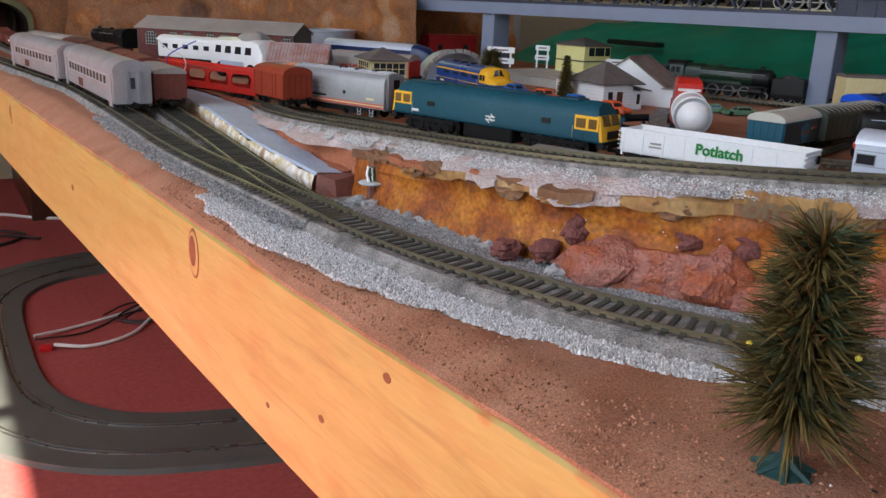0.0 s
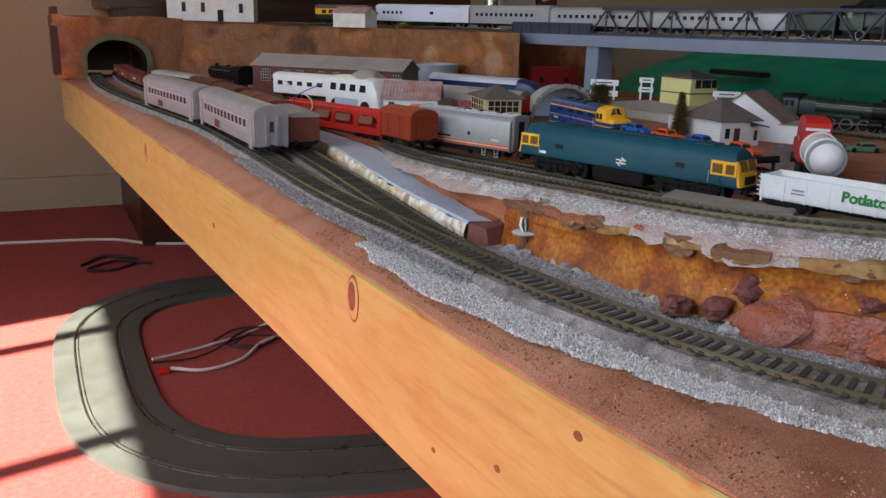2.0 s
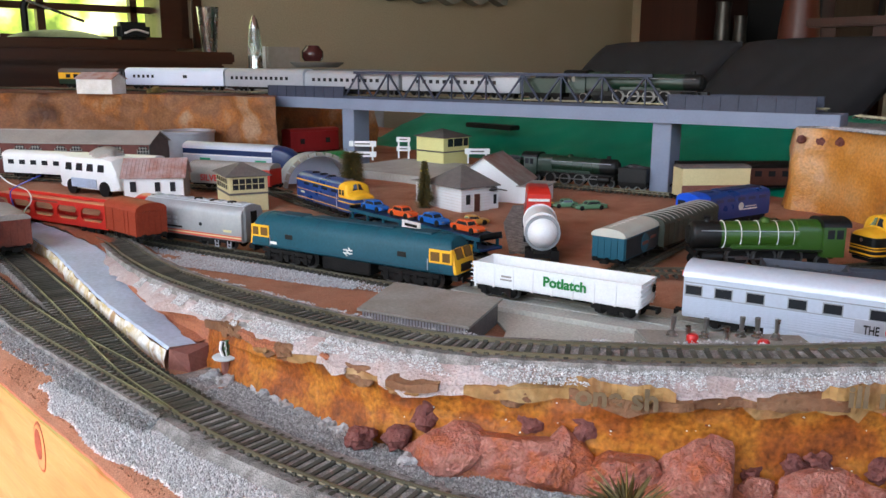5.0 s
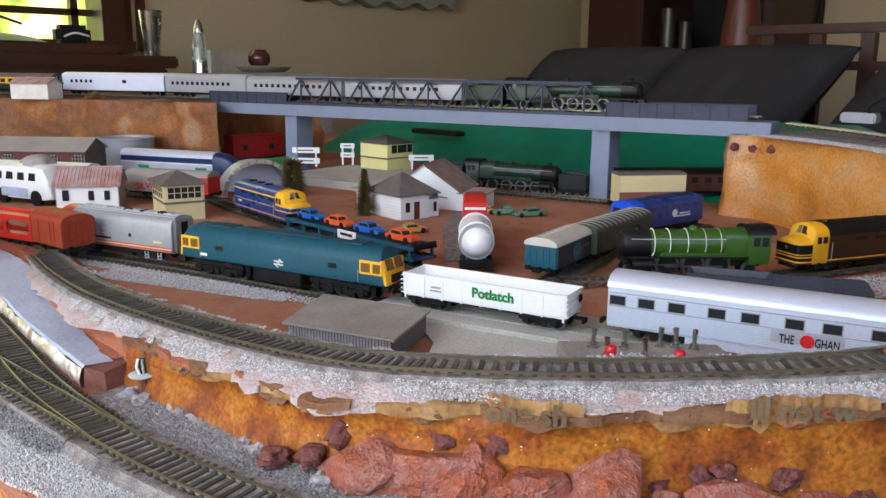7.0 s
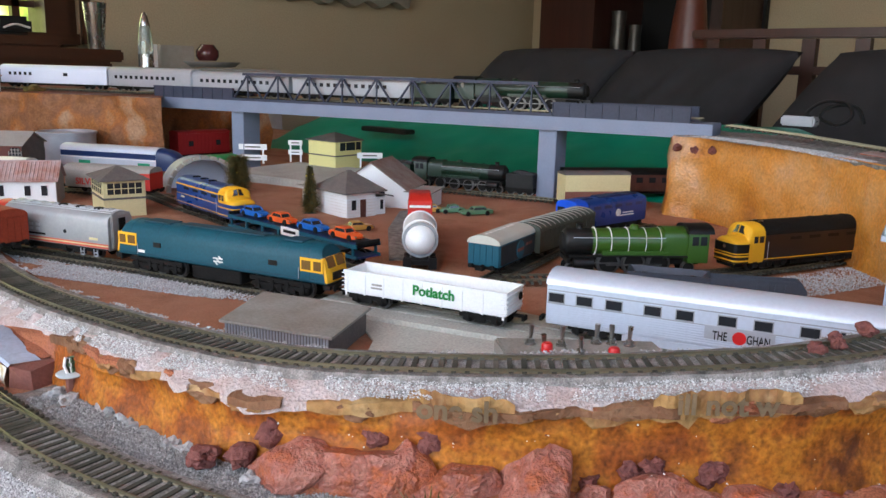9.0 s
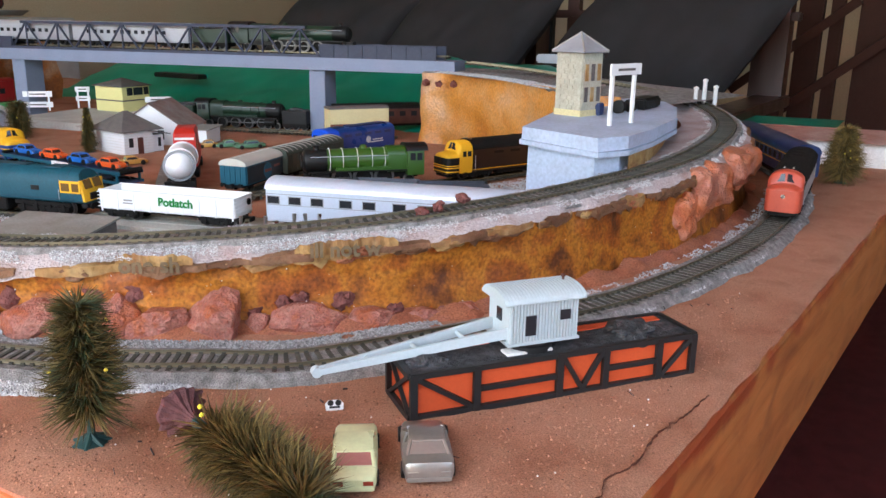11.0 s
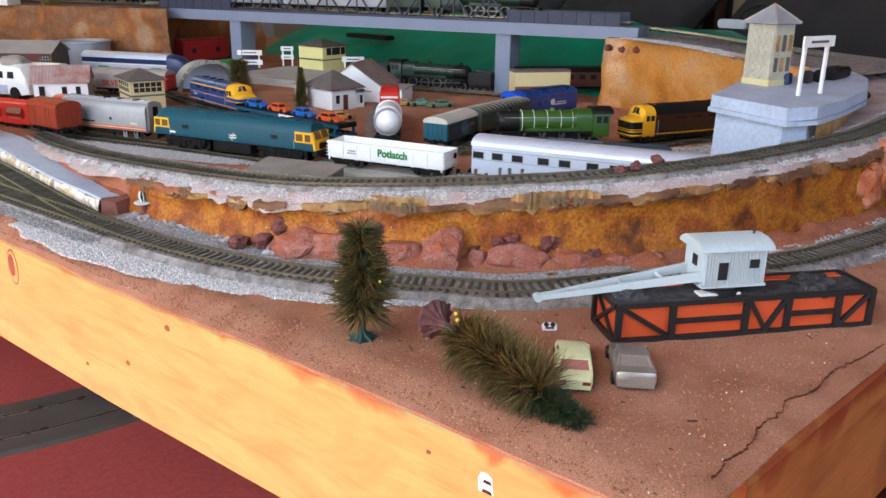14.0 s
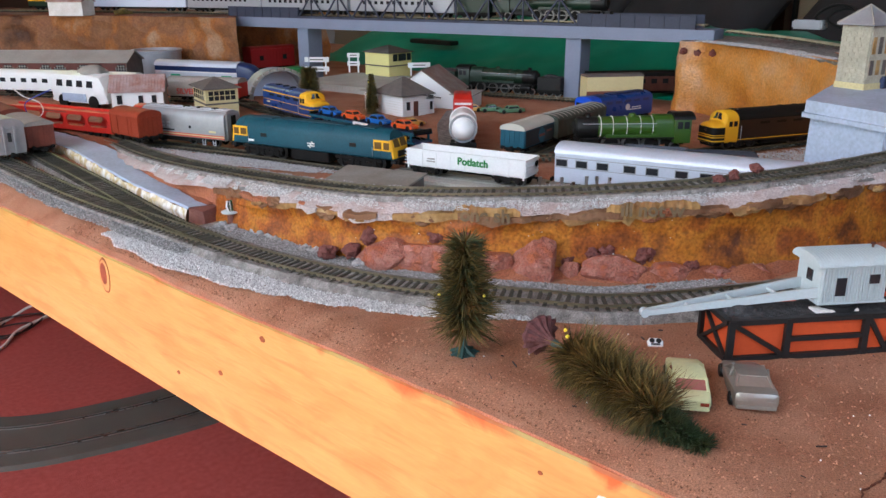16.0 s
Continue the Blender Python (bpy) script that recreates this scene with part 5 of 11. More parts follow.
# ---- stray white flecks on the cliff and the boulders ----
rng = random.Random(77)
flecks = []
for k in range(70):
    ring = rng.choice(face_rings[CLIFF0 + 10:len(face_rings) - 30])
    q = ring[rng.randint(1, 15)].lerp(ring[rng.randint(1, 15)], rng.random() * 0.15)
    flecks.append((q.x - 0.0008, q.y - 0.0008, q.z))
for k in range(90):
    x, y, z, a, b, c = rng.choice(ROCKS)
    flecks.append((x + rng.uniform(-0.6, 0.6) * a, y + rng.uniform(-0.5, 0.2) * a, z + c * rng.uniform(0.9, 1.35)))
chips("plaster_flecks", "stray white plaster flecks on the painted cliff", flecks, 0.0006, M["whitepaint"], 51)

# ---- the truss bridge ----
B0, B1 = Vector((0.826, 1.472)), Vector((1.104, 0.474))
bl = (B1 - B0).length
bd = (B1 - B0) / bl
BM = Matrix.Translation((B0.x, B0.y, 0.573)) @ Matrix.Rotation(math.atan2(bd.y, bd.x), 4, "Z")
bridge = thing("truss_bridge", "blue-grey plastic truss bridge with plate girder approach spans", "bridge", BM)
W = 0.050
part("deck", Shape().box(bl / 2 + 0.011, 0, -0.0085, bl - 0.022, W + 0.010, 0.0195), M["pier"], bridge, "pale blue-grey deck edge", bevel=0.0006)
GL, GR = 0.213, 0.811
for side in (-1, 1):
    y = side * (W / 2 + 0.001)
    for x0, x1 in ((0.020, GL), (GR, 1.006)):
        s = Shape().box((x0 + x1) / 2, y, 0.011, x1 - x0, 0.002, 0.020)
        s.box((x0 + x1) / 2, y, 0.0305, x1 - x0, 0.005, 0.0012)
        n = round((x1 - x0) / 0.024)
        for k in range(n + 1):
            s.box(x0 + 0.0012 + (x1 - x0 - 0.0024) * k / n, y, 0.011, 0.0014, 0.0046, 0.020)
        part("plate_girder", s, M["bridge"], bridge, "ribbed plate girder")
    part("bottom_chord", Shape().box((GL + GR) / 2, y, 0.011, GR - GL, 0.0045, 0.0045), M["bridge"], bridge)
    n = 18
    dx = (GR - GL) / n
    part("top_chord", Shape().box((GL + GR) / 2, y, 0.0545, GR - GL - dx * 1.4, 0.0045, 0.0045), M["bridge"], bridge)
    for k in range(n):
        x = GL + dx * k
        up = k % 2 == 0
        a, b = (x, 0.013) if up else (x, 0.0565), (x + dx, 0.0565) if up else (x + dx, 0.013)
        a, b = ((x + 0.001, 0.014), (x + dx, 0.0565)) if up else ((x, 0.0565), (x + dx - 0.001, 0.014))
        part("diagonal", Shape().tube([(a[0], y, a[1]), (b[0], y, b[1])], 0.0018, 4), M["bridge"], bridge)
        if k and not up:
            part("post", Shape().box(x, y, 0.014, 0.0020, 0.0024, 0.0415), M["bridge"], bridge)
for k in range(7):
    x = GL + (GR - GL) * (k + 0.5) / 7
    part("cross_beam", Shape().box(x, 0, 0.0555, 0.003, W, 0.003), M["bridge"], bridge)
for k, (x, y) in enumerate(((0.873, 1.297), (0.995, 0.681))):
    u = (Vector((x, y)) - B0).dot(bd) + (0.0355, -0.0035)[k]
    m = BM @ Matrix.Translation((u, 0, 0))
    q = m.translation
    s = Shape()
    s.rings([[(a * w, b * 0.022, z) for a, b in ((-1, -1), (1, -1), (1, 1), (-1, 1))] for w, z in ((0.0138, BOARD - 0.001 - q.z), (0.0138, -0.0088))])
    ob = part("bridge_pier", s, M["pier"], None, bevel=0.0008)
    ob.matrix_basis = m
    tagged(ob, "square blue-grey pier holding up the bridge", "bridge pier", "bridge piers")
UP = [(0.40, 2.15, PZ + 0.0028), (0.52, 2.0, PZ + 0.0028), (0.64, 1.83, PZ + 0.0028), (0.74, 1.66, PZ + 0.0028), (0.80, 1.52, PZ + 0.0028)]
rail_track("upper_track", "weathered rails along the rear plateau and over the bridge", UP + [(*(B0 + bd * 0.10), PZ + 0.0028), (*(B0 + bd * (bl - 0.02)), PZ + 0.0028)])


# ---- rolling stock ----
RT = BOARD + 0.0028 + RAIL


def put(x, y, dx, dy, z=RT):
    """A pose on the rails: the middle, and the way it faces."""
    return Matrix.Translation((x, y, z)) @ Matrix.Rotation(math.atan2(dy, dx), 4, "Z")


wheel_cache = {}


def wheels(parent, x, gauge=0.0165, r=0.0056, name="wheel"):
    """A pair of flanged wheels on one axle."""
    if r not in wheel_cache:
        s = Shape().lathe([(0.001, -0.0014), (r * 0.82, -0.0014), (r * 0.84, -0.0008), (r, -0.0008), (r, 0.0010), (r * 1.1, 0.0010), (r * 1.1, 0.0016), (0.001, 0.0016)], 0, 0, 0, 18, "y")
        me = s.mesh("wheel")
        me.materials.append(M["under"])
        me.materials.append(M["wheel"])
        for p in me.polygons:
            rr = [math.hypot(me.vertices[v].co.x, me.vertices[v].co.z) for v in p.vertices]
            if min(rr) > r * 0.8:
                p.material_index = 1
        wheel_cache[r] = me
    for side in (-1, 1):
        q = part(name, wheel_cache[r], None, parent)
        q.matrix_basis = pose(x, side * gauge / 2, r, 0, 0, 0 if side < 0 else 180)


def bogie(parent, x, base=0.028, r=0.0056, w=0.026, material=None, axles=2):
    s = Shape()
    for side in (-1, 1):
        y = side * w / 2
        s.box(x, y, 0.0058, base + 0.012, 0.0022, 0.0032)
        for k in range(axles):
            ax = x - base / 2 + base * k / (axles - 1)
            s.box(ax, y + side * 0.0008, 0.0035, 0.0052, 0.0022, 0.0062)
        for k in range(axles - 1):
            mx = x - base / 2 + base * (k + 0.5) / (axles - 1)
            s.box(mx, y + side * 0.0006, 0.0032, base / (axles - 1) * 0.42, 0.0020, 0.0052)
    s.box(x, 0, 0.007, 0.006, w, 0.0025)
    b = part("bogie", s, material or M["under"], parent, bevel=0.0004)
    for k in range(axles):
        wheels(b, x - base / 2 + base * k / (axles - 1), r=r)
    return b


def arc_profile(w, z0, z1, rise, n=9, tuck=0.0):
    """Outline of a body: upright sides and an arched roof, as y, z."""
    pts = [(-w / 2 + tuck, z0), (-w / 2, z0 + (z1 - z0) * 0.12), (-w / 2, z1)]
    for k in range(1, n):
        a = math.pi * (1 - k / n)
        pts.append((w / 2 * math.cos(a), z1 + rise * math.sin(a) ** 0.85))
    return pts + [(w / 2, z1), (w / 2, z0 + (z1 - z0) * 0.12), (w / 2 - tuck, z0)]


def roof_profile(w, z1, rise, t=0.0008, n=11, over=0.0006):
    """A thin arched roof skin, as y, z."""
    ring = []
    for k in range(n + 1):
        a = math.pi * (1 - k / n)
        ring.append(((w / 2 + over) * math.cos(a), z1 + (rise + t) * math.sin(a) ** 0.85))
    return ring + [(w / 2 - 0.001, z1 - 0.0004), (-w / 2 + 0.001, z1 - 0.0004)]


def pane(parent, x, y, z, w, h, material, t=0.0006, name="window", bevel=0.0):
    return part(name, Shape().box(x, y, z, w, t, h), material, parent, bevel=bevel)


def coupler(parent, x, z=0.0085):
    s = 1 if x > 0 else -1
    part("coupler", Shape().box(x + s * 0.004, 0, z - 0.0012, 0.009, 0.0022, 0.0022).box(x + s * 0.008, 0, z - 0.003, 0.0018, 0.0075, 0.0034), M["under"], parent)


def coach(name, label, m, L, W=0.033, z0=0.009, z1=0.037, rise=0.009, body="silver", roof="silver", wins=(), stripes=(), group="", flutes=0, skirt=True, bog=0.030, ends=True, vestibule="silver2", category="railway coach"):
    """A bogie coach. wins: x along the side, width, z, height. stripes: z, height, material."""
    ob = thing(name, label, category, m, group)
    part("body", Shape().prism(arc_profile(W, z0, z1, 0.0015, 5, 0.001), -L / 2, L / 2), M[body], ob, bevel=0.0004)
    part("roof", Shape().prism(roof_profile(W, z1, rise), -L / 2 - 0.0006, L / 2 + 0.0006), M[roof], ob, smooth=True)
    for e in (-1, 1):
        if ends:
            part("end_door", Shape().box(e * (L / 2 + 0.0004), 0, z0 + 0.001, 0.0012, 0.0095, z1 - z0 - 0.002).box(e * (L / 2 + 0.0016), 0.0055, z0 + 0.001, 0.002, 0.0022, z1 - z0 + 0.001).box(e * (L / 2 + 0.0016), -0.0055, z0 + 0.001, 0.002, 0.0022, z1 - z0 + 0.001), M[vestibule], ob)
            pane(ob, e * (L / 2 + 0.0012), 0, z0 + 0.014, 0.0007, 0.010, M["glassdark"], 0.004)
        bogie(ob, e * (L / 2 - 0.036), bog)
        coupler(ob, e * L / 2)
    part("underframe", Shape().box(0, 0, z0 - 0.004, L * 0.42, W * 0.7, 0.0041).box(0, 0, z0 - 0.001, L * 0.97, W * 0.8, 0.0012), M["under"], ob)
    for side in (-1, 1):
        y = side * W / 2
        if flutes:
            fm = Shape().box(0, y, 0, L * 0.985, 0.0010, 0.0008).mesh("flute")
            fm.materials.append(M[body])
            for k in range(flutes):
                part("flute", fm, None, ob, m=Matrix.Translation((0, 0, z0 + 0.0022 + 0.0016 * k)))
        for zz, hh, mm in stripes:
            part("stripe", Shape().box(0, y, zz, L * 0.998, 0.0005, hh), M[mm], ob)
        for x, w, z, h in wins:
            pane(ob, x, y, z, w, h, M["glassdark"])
    return ob


def van(name, label, m, L, W, z0, z1, rise, body, roof, planks=8, door=0.0, group="", long_base=0.6, ribs=0, marks=(), category="railway van", upright=False):
    """A four-wheeled covered van with planked sides."""
    ob = thing(name, label, category, m, group)
    part("body", Shape().box(0, 0, z0, L, W, z1 - z0), M[body], ob, bevel=0.0004)
    part("roof", Shape().prism(roof_profile(W, z1, rise, over=0.001), -L / 2 - 0.001, L / 2 + 0.001), M[roof], ob, smooth=True)
    for e in (-1, 1):
        part("roof_end", Shape().prism(arc_profile(W - 0.0006, z1 - 0.0006, z1, rise, 9), e * (L / 2 - 0.0006) - 0.0004, e * (L / 2 - 0.0006) + 0.0004), M[body], ob)
    for side in (-1, 1):
        y = side * W / 2
        h = (z1 - z0) / planks
        pm = (Shape().box(0, y, z0 + 0.0006, L / planks * 0.86, 0.0010, z1 - z0 - 0.0012) if upright else Shape().box(0, y, 0.0003, L * 0.985, 0.0010, h - 0.0006)).mesh("plank")
        pm.materials.append(M[body])
        for k in range(planks):
            part("plank", pm, None, ob, m=Matrix.Translation((-L / 2 + L * (k + 0.5) / planks, 0, 0) if upright else (0, 0, z0 + h * k)))
        for k in range(ribs):
            part("rib", Shape().box(-L / 2 + 0.0006 + (L - 0.0012) * k / (ribs - 1), y, z0, 0.0012, 0.0022, z1 - z0), M[body], ob)
        if door:
            part("door", Shape().box(0, y + side * 0.0004, z0 + 0.0008, door, 0.0014, z1 - z0 - 0.0016).box(0, y + side * 0.0012, z0 + (z1 - z0) * 0.45, door * 1.15, 0.0006, 0.0008), M[body], ob)
        s = Shape()
        for e in (-1, 1):
            s.box(e * L * long_base / 2, side * 0.0115, 0.0030, 0.0062, 0.0024, 0.0062).box(e * L * long_base / 2, side * 0.0115, 0.0082, 0.013, 0.0018, 0.0014)
        part("axle_guard", s, M["under"] if body != "oxide" else M["oxide"], ob)
        for x, z, w, h in marks:
            part("lettering_bar", Shape().box(x, y + side * 0.0005, z, w, 0.0005, h), M["whitepaint"], ob)
    for e in (-1, 1):
        for k in range(5):
            part("end_plank", Shape().box(e * L / 2, -W / 2 + W * (k + 0.5) / 5, z0 + 0.0008, 0.0010, W / 5 * 0.88, z1 - z0 - 0.0016), M[body], ob)
        s = Shape()
        for side in (-1, 1):
            s.tube([(e * L / 2, side * 0.0105, z0 + 0.0005), (e * (L / 2 + 0.005), side * 0.0105, z0 + 0.0005)], 0.0010, 8)
            s.tube([(e * (L / 2 + 0.005), side * 0.0105, z0 + 0.0005), (e * (L / 2 + 0.0058), side * 0.0105, z0 + 0.0005)], 0.0022, 10)
        part("buffer", s, M["under"], ob)
        coupler(ob, e * L / 2)
        wheels(ob, e * L * long_base / 2)
    part("underframe", Shape().box(0, 0, z0 - 0.003, L * 0.98, W * 0.75, 0.0031), M["under"], ob)
    return ob


# --- blue diesel with yellow ends ---
def blue_diesel(m):
    ob = thing("diesel_locomotive", "dark rail-blue six-axle diesel with yellow cab ends", "locomotive", m)
    L, W = 0.222, 0.031
    prof = [(-0.0140, 0.0138), (-0.0155, 0.0152), (-0.0155, 0.0300), (-0.0145, 0.0345), (-0.0115, 0.0395), (-0.006, 0.0422), (0, 0.0428), (0.006, 0.0422), (0.0115, 0.0395), (0.0145, 0.0345), (0.0155, 0.0300), (0.0155, 0.0152), (0.0140, 0.0138)]

    def rake(z):
        return 0 if z < 0.0235 else (z - 0.0235) * 0.42

    xs = [-L / 2, -L / 2 + 0.004, L / 2 - 0.004, L / 2]
    rs = []
    for x in xs:
        e = 1 if x > 0 else -1
        tip = abs(x) > L / 2 - 0.001
        rs.append([(x - e * rake(z), y * (0.93 if tip else 1.0), z - (0.001 if tip and z > 0.03 else 0)) for y, z in prof])
    part("body", Shape().rings(rs), M["brblue"], ob, smooth=True)
    part("roof_walk", Shape().box(0, 0, 0.0425, 0.09, 0.013, 0.0008).box(0.075, 0, 0.0420, 0.018, 0.016, 0.0012).box(-0.07, 0, 0.0420, 0.03, 0.016, 0.0010), M["brroof"], ob, bevel=0.0003)
    for k in range(7):
        x = -0.094 + 0.188 * k / 6
        part("roof_rib", Shape().rings([[(x + dx, y * 1.006, z + 0.0002) for y, z in prof[3:10]] + [(x + dx, y * 0.98, z - 0.0008) for y, z in reversed(prof[3:10])] for dx in (-0.0004, 0.0004)]), M["brroof"], ob)
    for e in (-1, 1):
        fr = [(y * 0.935, min(z, 0.0345)) for y, z in prof[1:12] if z < 0.036]
        rs = [[(e * (L / 2 + d - rake(z)), y * q, z * 1.0 - (0.001 if z > 0.03 else 0)) for y, z in fr] for d, q in ((-0.004, 1.05), (0.0006, 1.0), (0.0010, 0.93))]
        cab = part("cab_front", Shape().rings(rs), M["yellow"], ob, "warning yellow cab front", smooth=True)
        for side in (-1, 1):
            q = Shape()
            z, h, y = 0.0262, 0.0075, side * 0.0066
            q.add([(e * (L / 2 + 0.0013 - rake(zz)), y + a, zz) for zz in (z, z + h) for a in (-0.0050, 0.0050)] + [(e * (L / 2 + 0.0003 - rake(zz)), y + a, zz) for zz in (z, z + h) for a in (-0.0050, 0.0050)], [(0, 1, 3, 2), (4, 6, 7, 5), (0, 4, 5, 1), (2, 3, 7, 6), (0, 2, 6, 4), (1, 5, 7, 3)])
            part("windscreen", q, M["amberglass"], cab)
        part("headcode_panel", Shape().box(e * (L / 2 + 0.0013), 0, 0.0168, 0.0014, 0.0150, 0.0058), M["black"], cab)
        for side in (-1, 1):
            y = side * 0.0157
            fx = e * (L / 2 - 0.0135)
            f = part("side_window_frame", Shape().box(fx, y, 0.0225, 0.0215, 0.0006, 0.0105), M["yellow"], ob, "yellow cab side panel")
            pane(f, fx - e * 0.0050, y + side * 0.0003, 0.0240, 0.0085, 0.0070, M["amberglass"])
            pane(f, fx + e * 0.0055, y + side * 0.0003, 0.0240, 0.0070, 0.0070, M["amberglass"])
            part("cab_door", Shape().box(e * (L / 2 - 0.0195), y, 0.0154, 0.0085, 0.0005, 0.0150), M["brblue"], ob, bevel=0.0002)
            part("handrail", Shape().tube([(e * (L / 2 - 0.0255), y + side * 0.0006, 0.016), (e * (L / 2 - 0.0255), y + side * 0.0006, 0.025)], 0.0003, 5), M["silver"], ob)
        part("buffer_beam", Shape().box(e * (L / 2 - 0.001), 0, 0.0100, 0.006, 0.028, 0.0036), M["black"], ob)
        s = Shape()
        for side in (-1, 1):
            s.tube([(e * L / 2, side * 0.010, 0.0114), (e * (L / 2 + 0.004), side * 0.010, 0.0114)], 0.0012, 8).tube([(e * (L / 2 + 0.004), side * 0.010, 0.0114), (e * (L / 2 + 0.0048), side * 0.010, 0.0114)], 0.0026, 12)
        part("buffer", s, M["black"], ob)
        bg = bogie(ob, e * 0.066, 0.044, 0.0076, 0.0285, axles=3)
        s = Shape()
        for side in (-1, 1):
            s.box(e * 0.066, side * 0.0142, 0.0098, 0.060, 0.0024, 0.0034)
            for k in (-1.5, -0.5, 0.5, 1.5):
                s.box(e * 0.066 + 0.0145 * k, side * 0.0150, 0.0040, 0.0042, 0.0020, 0.0080)
        part("spring_frame", s, M["under"], bg, bevel=0.0004)
        coupler(ob, e * L / 2)
    for side in (-1, 1):
        y = side * 0.0157
        for x in (-0.063, 0.060):
            part("grille", Shape().box(x, y, 0.0235, 0.0085, 0.0006, 0.0040), M["black"], ob)
        s = Shape()
        x = 0.004
        s.box(x, y, 0.0216, 0.0098, 0.0006, 0.0010).box(x, y, 0.0191, 0.0098, 0.0006, 0.0010)
        for ox, oz, w_ in ((0.0022, 0.0228, 0.0042), (-0.0022, 0.0184, 0.0042), (0.0, 0.0206, 0.0062)):
            mm = Matrix.Translation((x - side * ox, y, oz)) @ Matrix.Rotation(radians(-38 * side), 4, "Y")
            s.box(0, 0, -0.0005, w_, 0.0006, 0.0010, mm)
        part("emblem", s, M["whitepaint"], ob, "white double-arrow shape")
        part("number_bar", Shape().box(-0.082, y, 0.0175, 0.0085, 0.0005, 0.0022), M["whitepaint"], ob)
        part("waist_line", Shape().box(0, y, 0.0165, 0.20, 0.0005, 0.0006), M["brroof"], ob)
    part("fuel_tank", Shape().box(0, 0, 0.0030, 0.052, 0.0285, 0.0110), M["under"], ob, bevel=0.0008)
    return ob


blue_diesel(put(0.4125, 0.5705, 0.305, -0.952, RT - 0.0024) @ Matrix.Diagonal((1, 1, 1.055, 1)))


# --- other hood and cab diesels ---
def cab_diesel(name, label, m, L, W, body, nose, stripe=None, roofm=None, nose_len=0.034, bands=(), H=0.044, axles=3, num=True, mask=None, mask_top=0.0225, whiskers=(), mask_from=3, vents=4):
    """A bulldog-nosed diesel, its nose to +x."""
    ob = thing(name, label, "locomotive", m)
    prof = arc_profile(W, 0.0085, 0.034, H - 0.034, 9, 0.001)
    part("body", Shape().prism(prof, -L / 2, L / 2 - nose_len), M[body], ob, bevel=0.0003)
    if roofm:
        part("roof", Shape().prism(roof_profile(W, 0.0345, H - 0.0345), -L / 2 - 0.0004, L / 2 - nose_len), M[roofm], ob, smooth=True)
    x0 = L / 2 - nose_len
    rs = []
    stations = ((0, 1.0, 1.0), (0.44, 1.0, 0.995), (0.47, 1.0, 0.975), (0.56, 0.99, 0.70), (0.64, 0.985, 0.68), (0.80, 0.96, 0.665), (0.92, 0.90, 0.645), (0.98, 0.80, 0.61), (1.0, 0.66, 0.56))
    for t, wy, hz in stations:
        rs.append([(x0 + nose_len * t, y * wy, 0.0085 + (z - 0.0085) * (hz if z > 0.02 else 1)) for y, z in prof])
    cab = part("nose", Shape().rings(rs), M[nose], ob, smooth=True)

    def belt(name, za, zb, out, material, parent):
        """A band wrapped round the nose."""
        plan = [(x0 + nose_len * t + (out if t > 0.9 else 0), -(wy * W / 2 + out)) for t, wy, hz in stations[mask_from:]]
        plan += [(x, -y) for x, y in reversed(plan)]
        rs = [[(x, y, za), (x, y, zb), (x - 0.0008, y * 0.93, zb), (x - 0.0008, y * 0.93, za)] for x, y in plan]
        return part(name, Shape().rings(rs), M[material], parent, smooth=True)

    if mask:
        belt("nose_mask", 0.0088, mask_top, 0.0004, mask, cab)
    for zz, hh, mm in whiskers:
        belt("nose_stripe", zz, zz + hh, 0.0008, mm, cab)
    for side in (-1, 1):
        q = Shape()
        xa, xb = x0 + nose_len * 0.482, x0 + nose_len * 0.55
        za, zb = 0.0085 + (H - 0.0085) * 0.925, 0.0085 + (H - 0.0085) * 0.735
        q.add([(xb + 0.0008, side * 0.0010, zb + 0.0006), (xb - 0.0006, side * W * 0.37, zb - 0.0016), (xa - 0.0006, side * W * 0.29, za - 0.0016), (xa + 0.0008, side * 0.0010, za + 0.0006)] + [(xb - 0.003, side * 0.0010, zb - 0.002), (xb - 0.004, side * W * 0.37, zb - 0.003), (xa - 0.004, side * W * 0.29, za - 0.003), (xa - 0.003, side * 0.0010, za - 0.002)],
              [(0, 1, 2, 3), (7, 6, 5, 4), (0, 4, 5, 1), (1, 5, 6, 2), (2, 6, 7, 3), (3, 7, 4, 0)])
        part("windscreen", q, M["glassdark"], cab)
        pane(cab, x0 + 0.0045, side * W / 2, 0.0275, 0.0052, 0.0062, M["glassdark"])
        pane(cab, x0 + 0.0115, side * W / 2, 0.0275, 0.0048, 0.0062, M["glassdark"])
        for zz, hh, mm in bands:
            part("stripe", Shape().box(-nose_len / 2, side * W / 2, zz, L - nose_len - 0.001, 0.0006, hh), M[mm], ob)
        for k in range(vents):
            part("side_vent", Shape().box(-L / 2 + 0.03 + 0.025 * k, side * W / 2, 0.0285, 0.014, 0.0005, 0.0030), M["black"] if body != "silver" else M["silver2"], ob)
        if num:
            part("number_bar", Shape().box(-L / 2 + 0.018, side * W / 2, 0.0175, 0.010, 0.0006, 0.0022), M["black"] if body == "silver" else M["cream"], ob)
        part("handrail", Shape().tube([(x0 - 0.004, side * (W / 2 + 0.0006), 0.011), (x0 - 0.004, side * (W / 2 + 0.0006), 0.028)], 0.0003, 5), M["silver"], ob)
    part("headlight", Shape().lathe([(0.0002, 0), (0.0020, 0), (0.0022, -0.001), (0.0022, -0.004)], L / 2 + 0.0006, 0, 0.0235, 12, "x"), M["chrome"], cab)
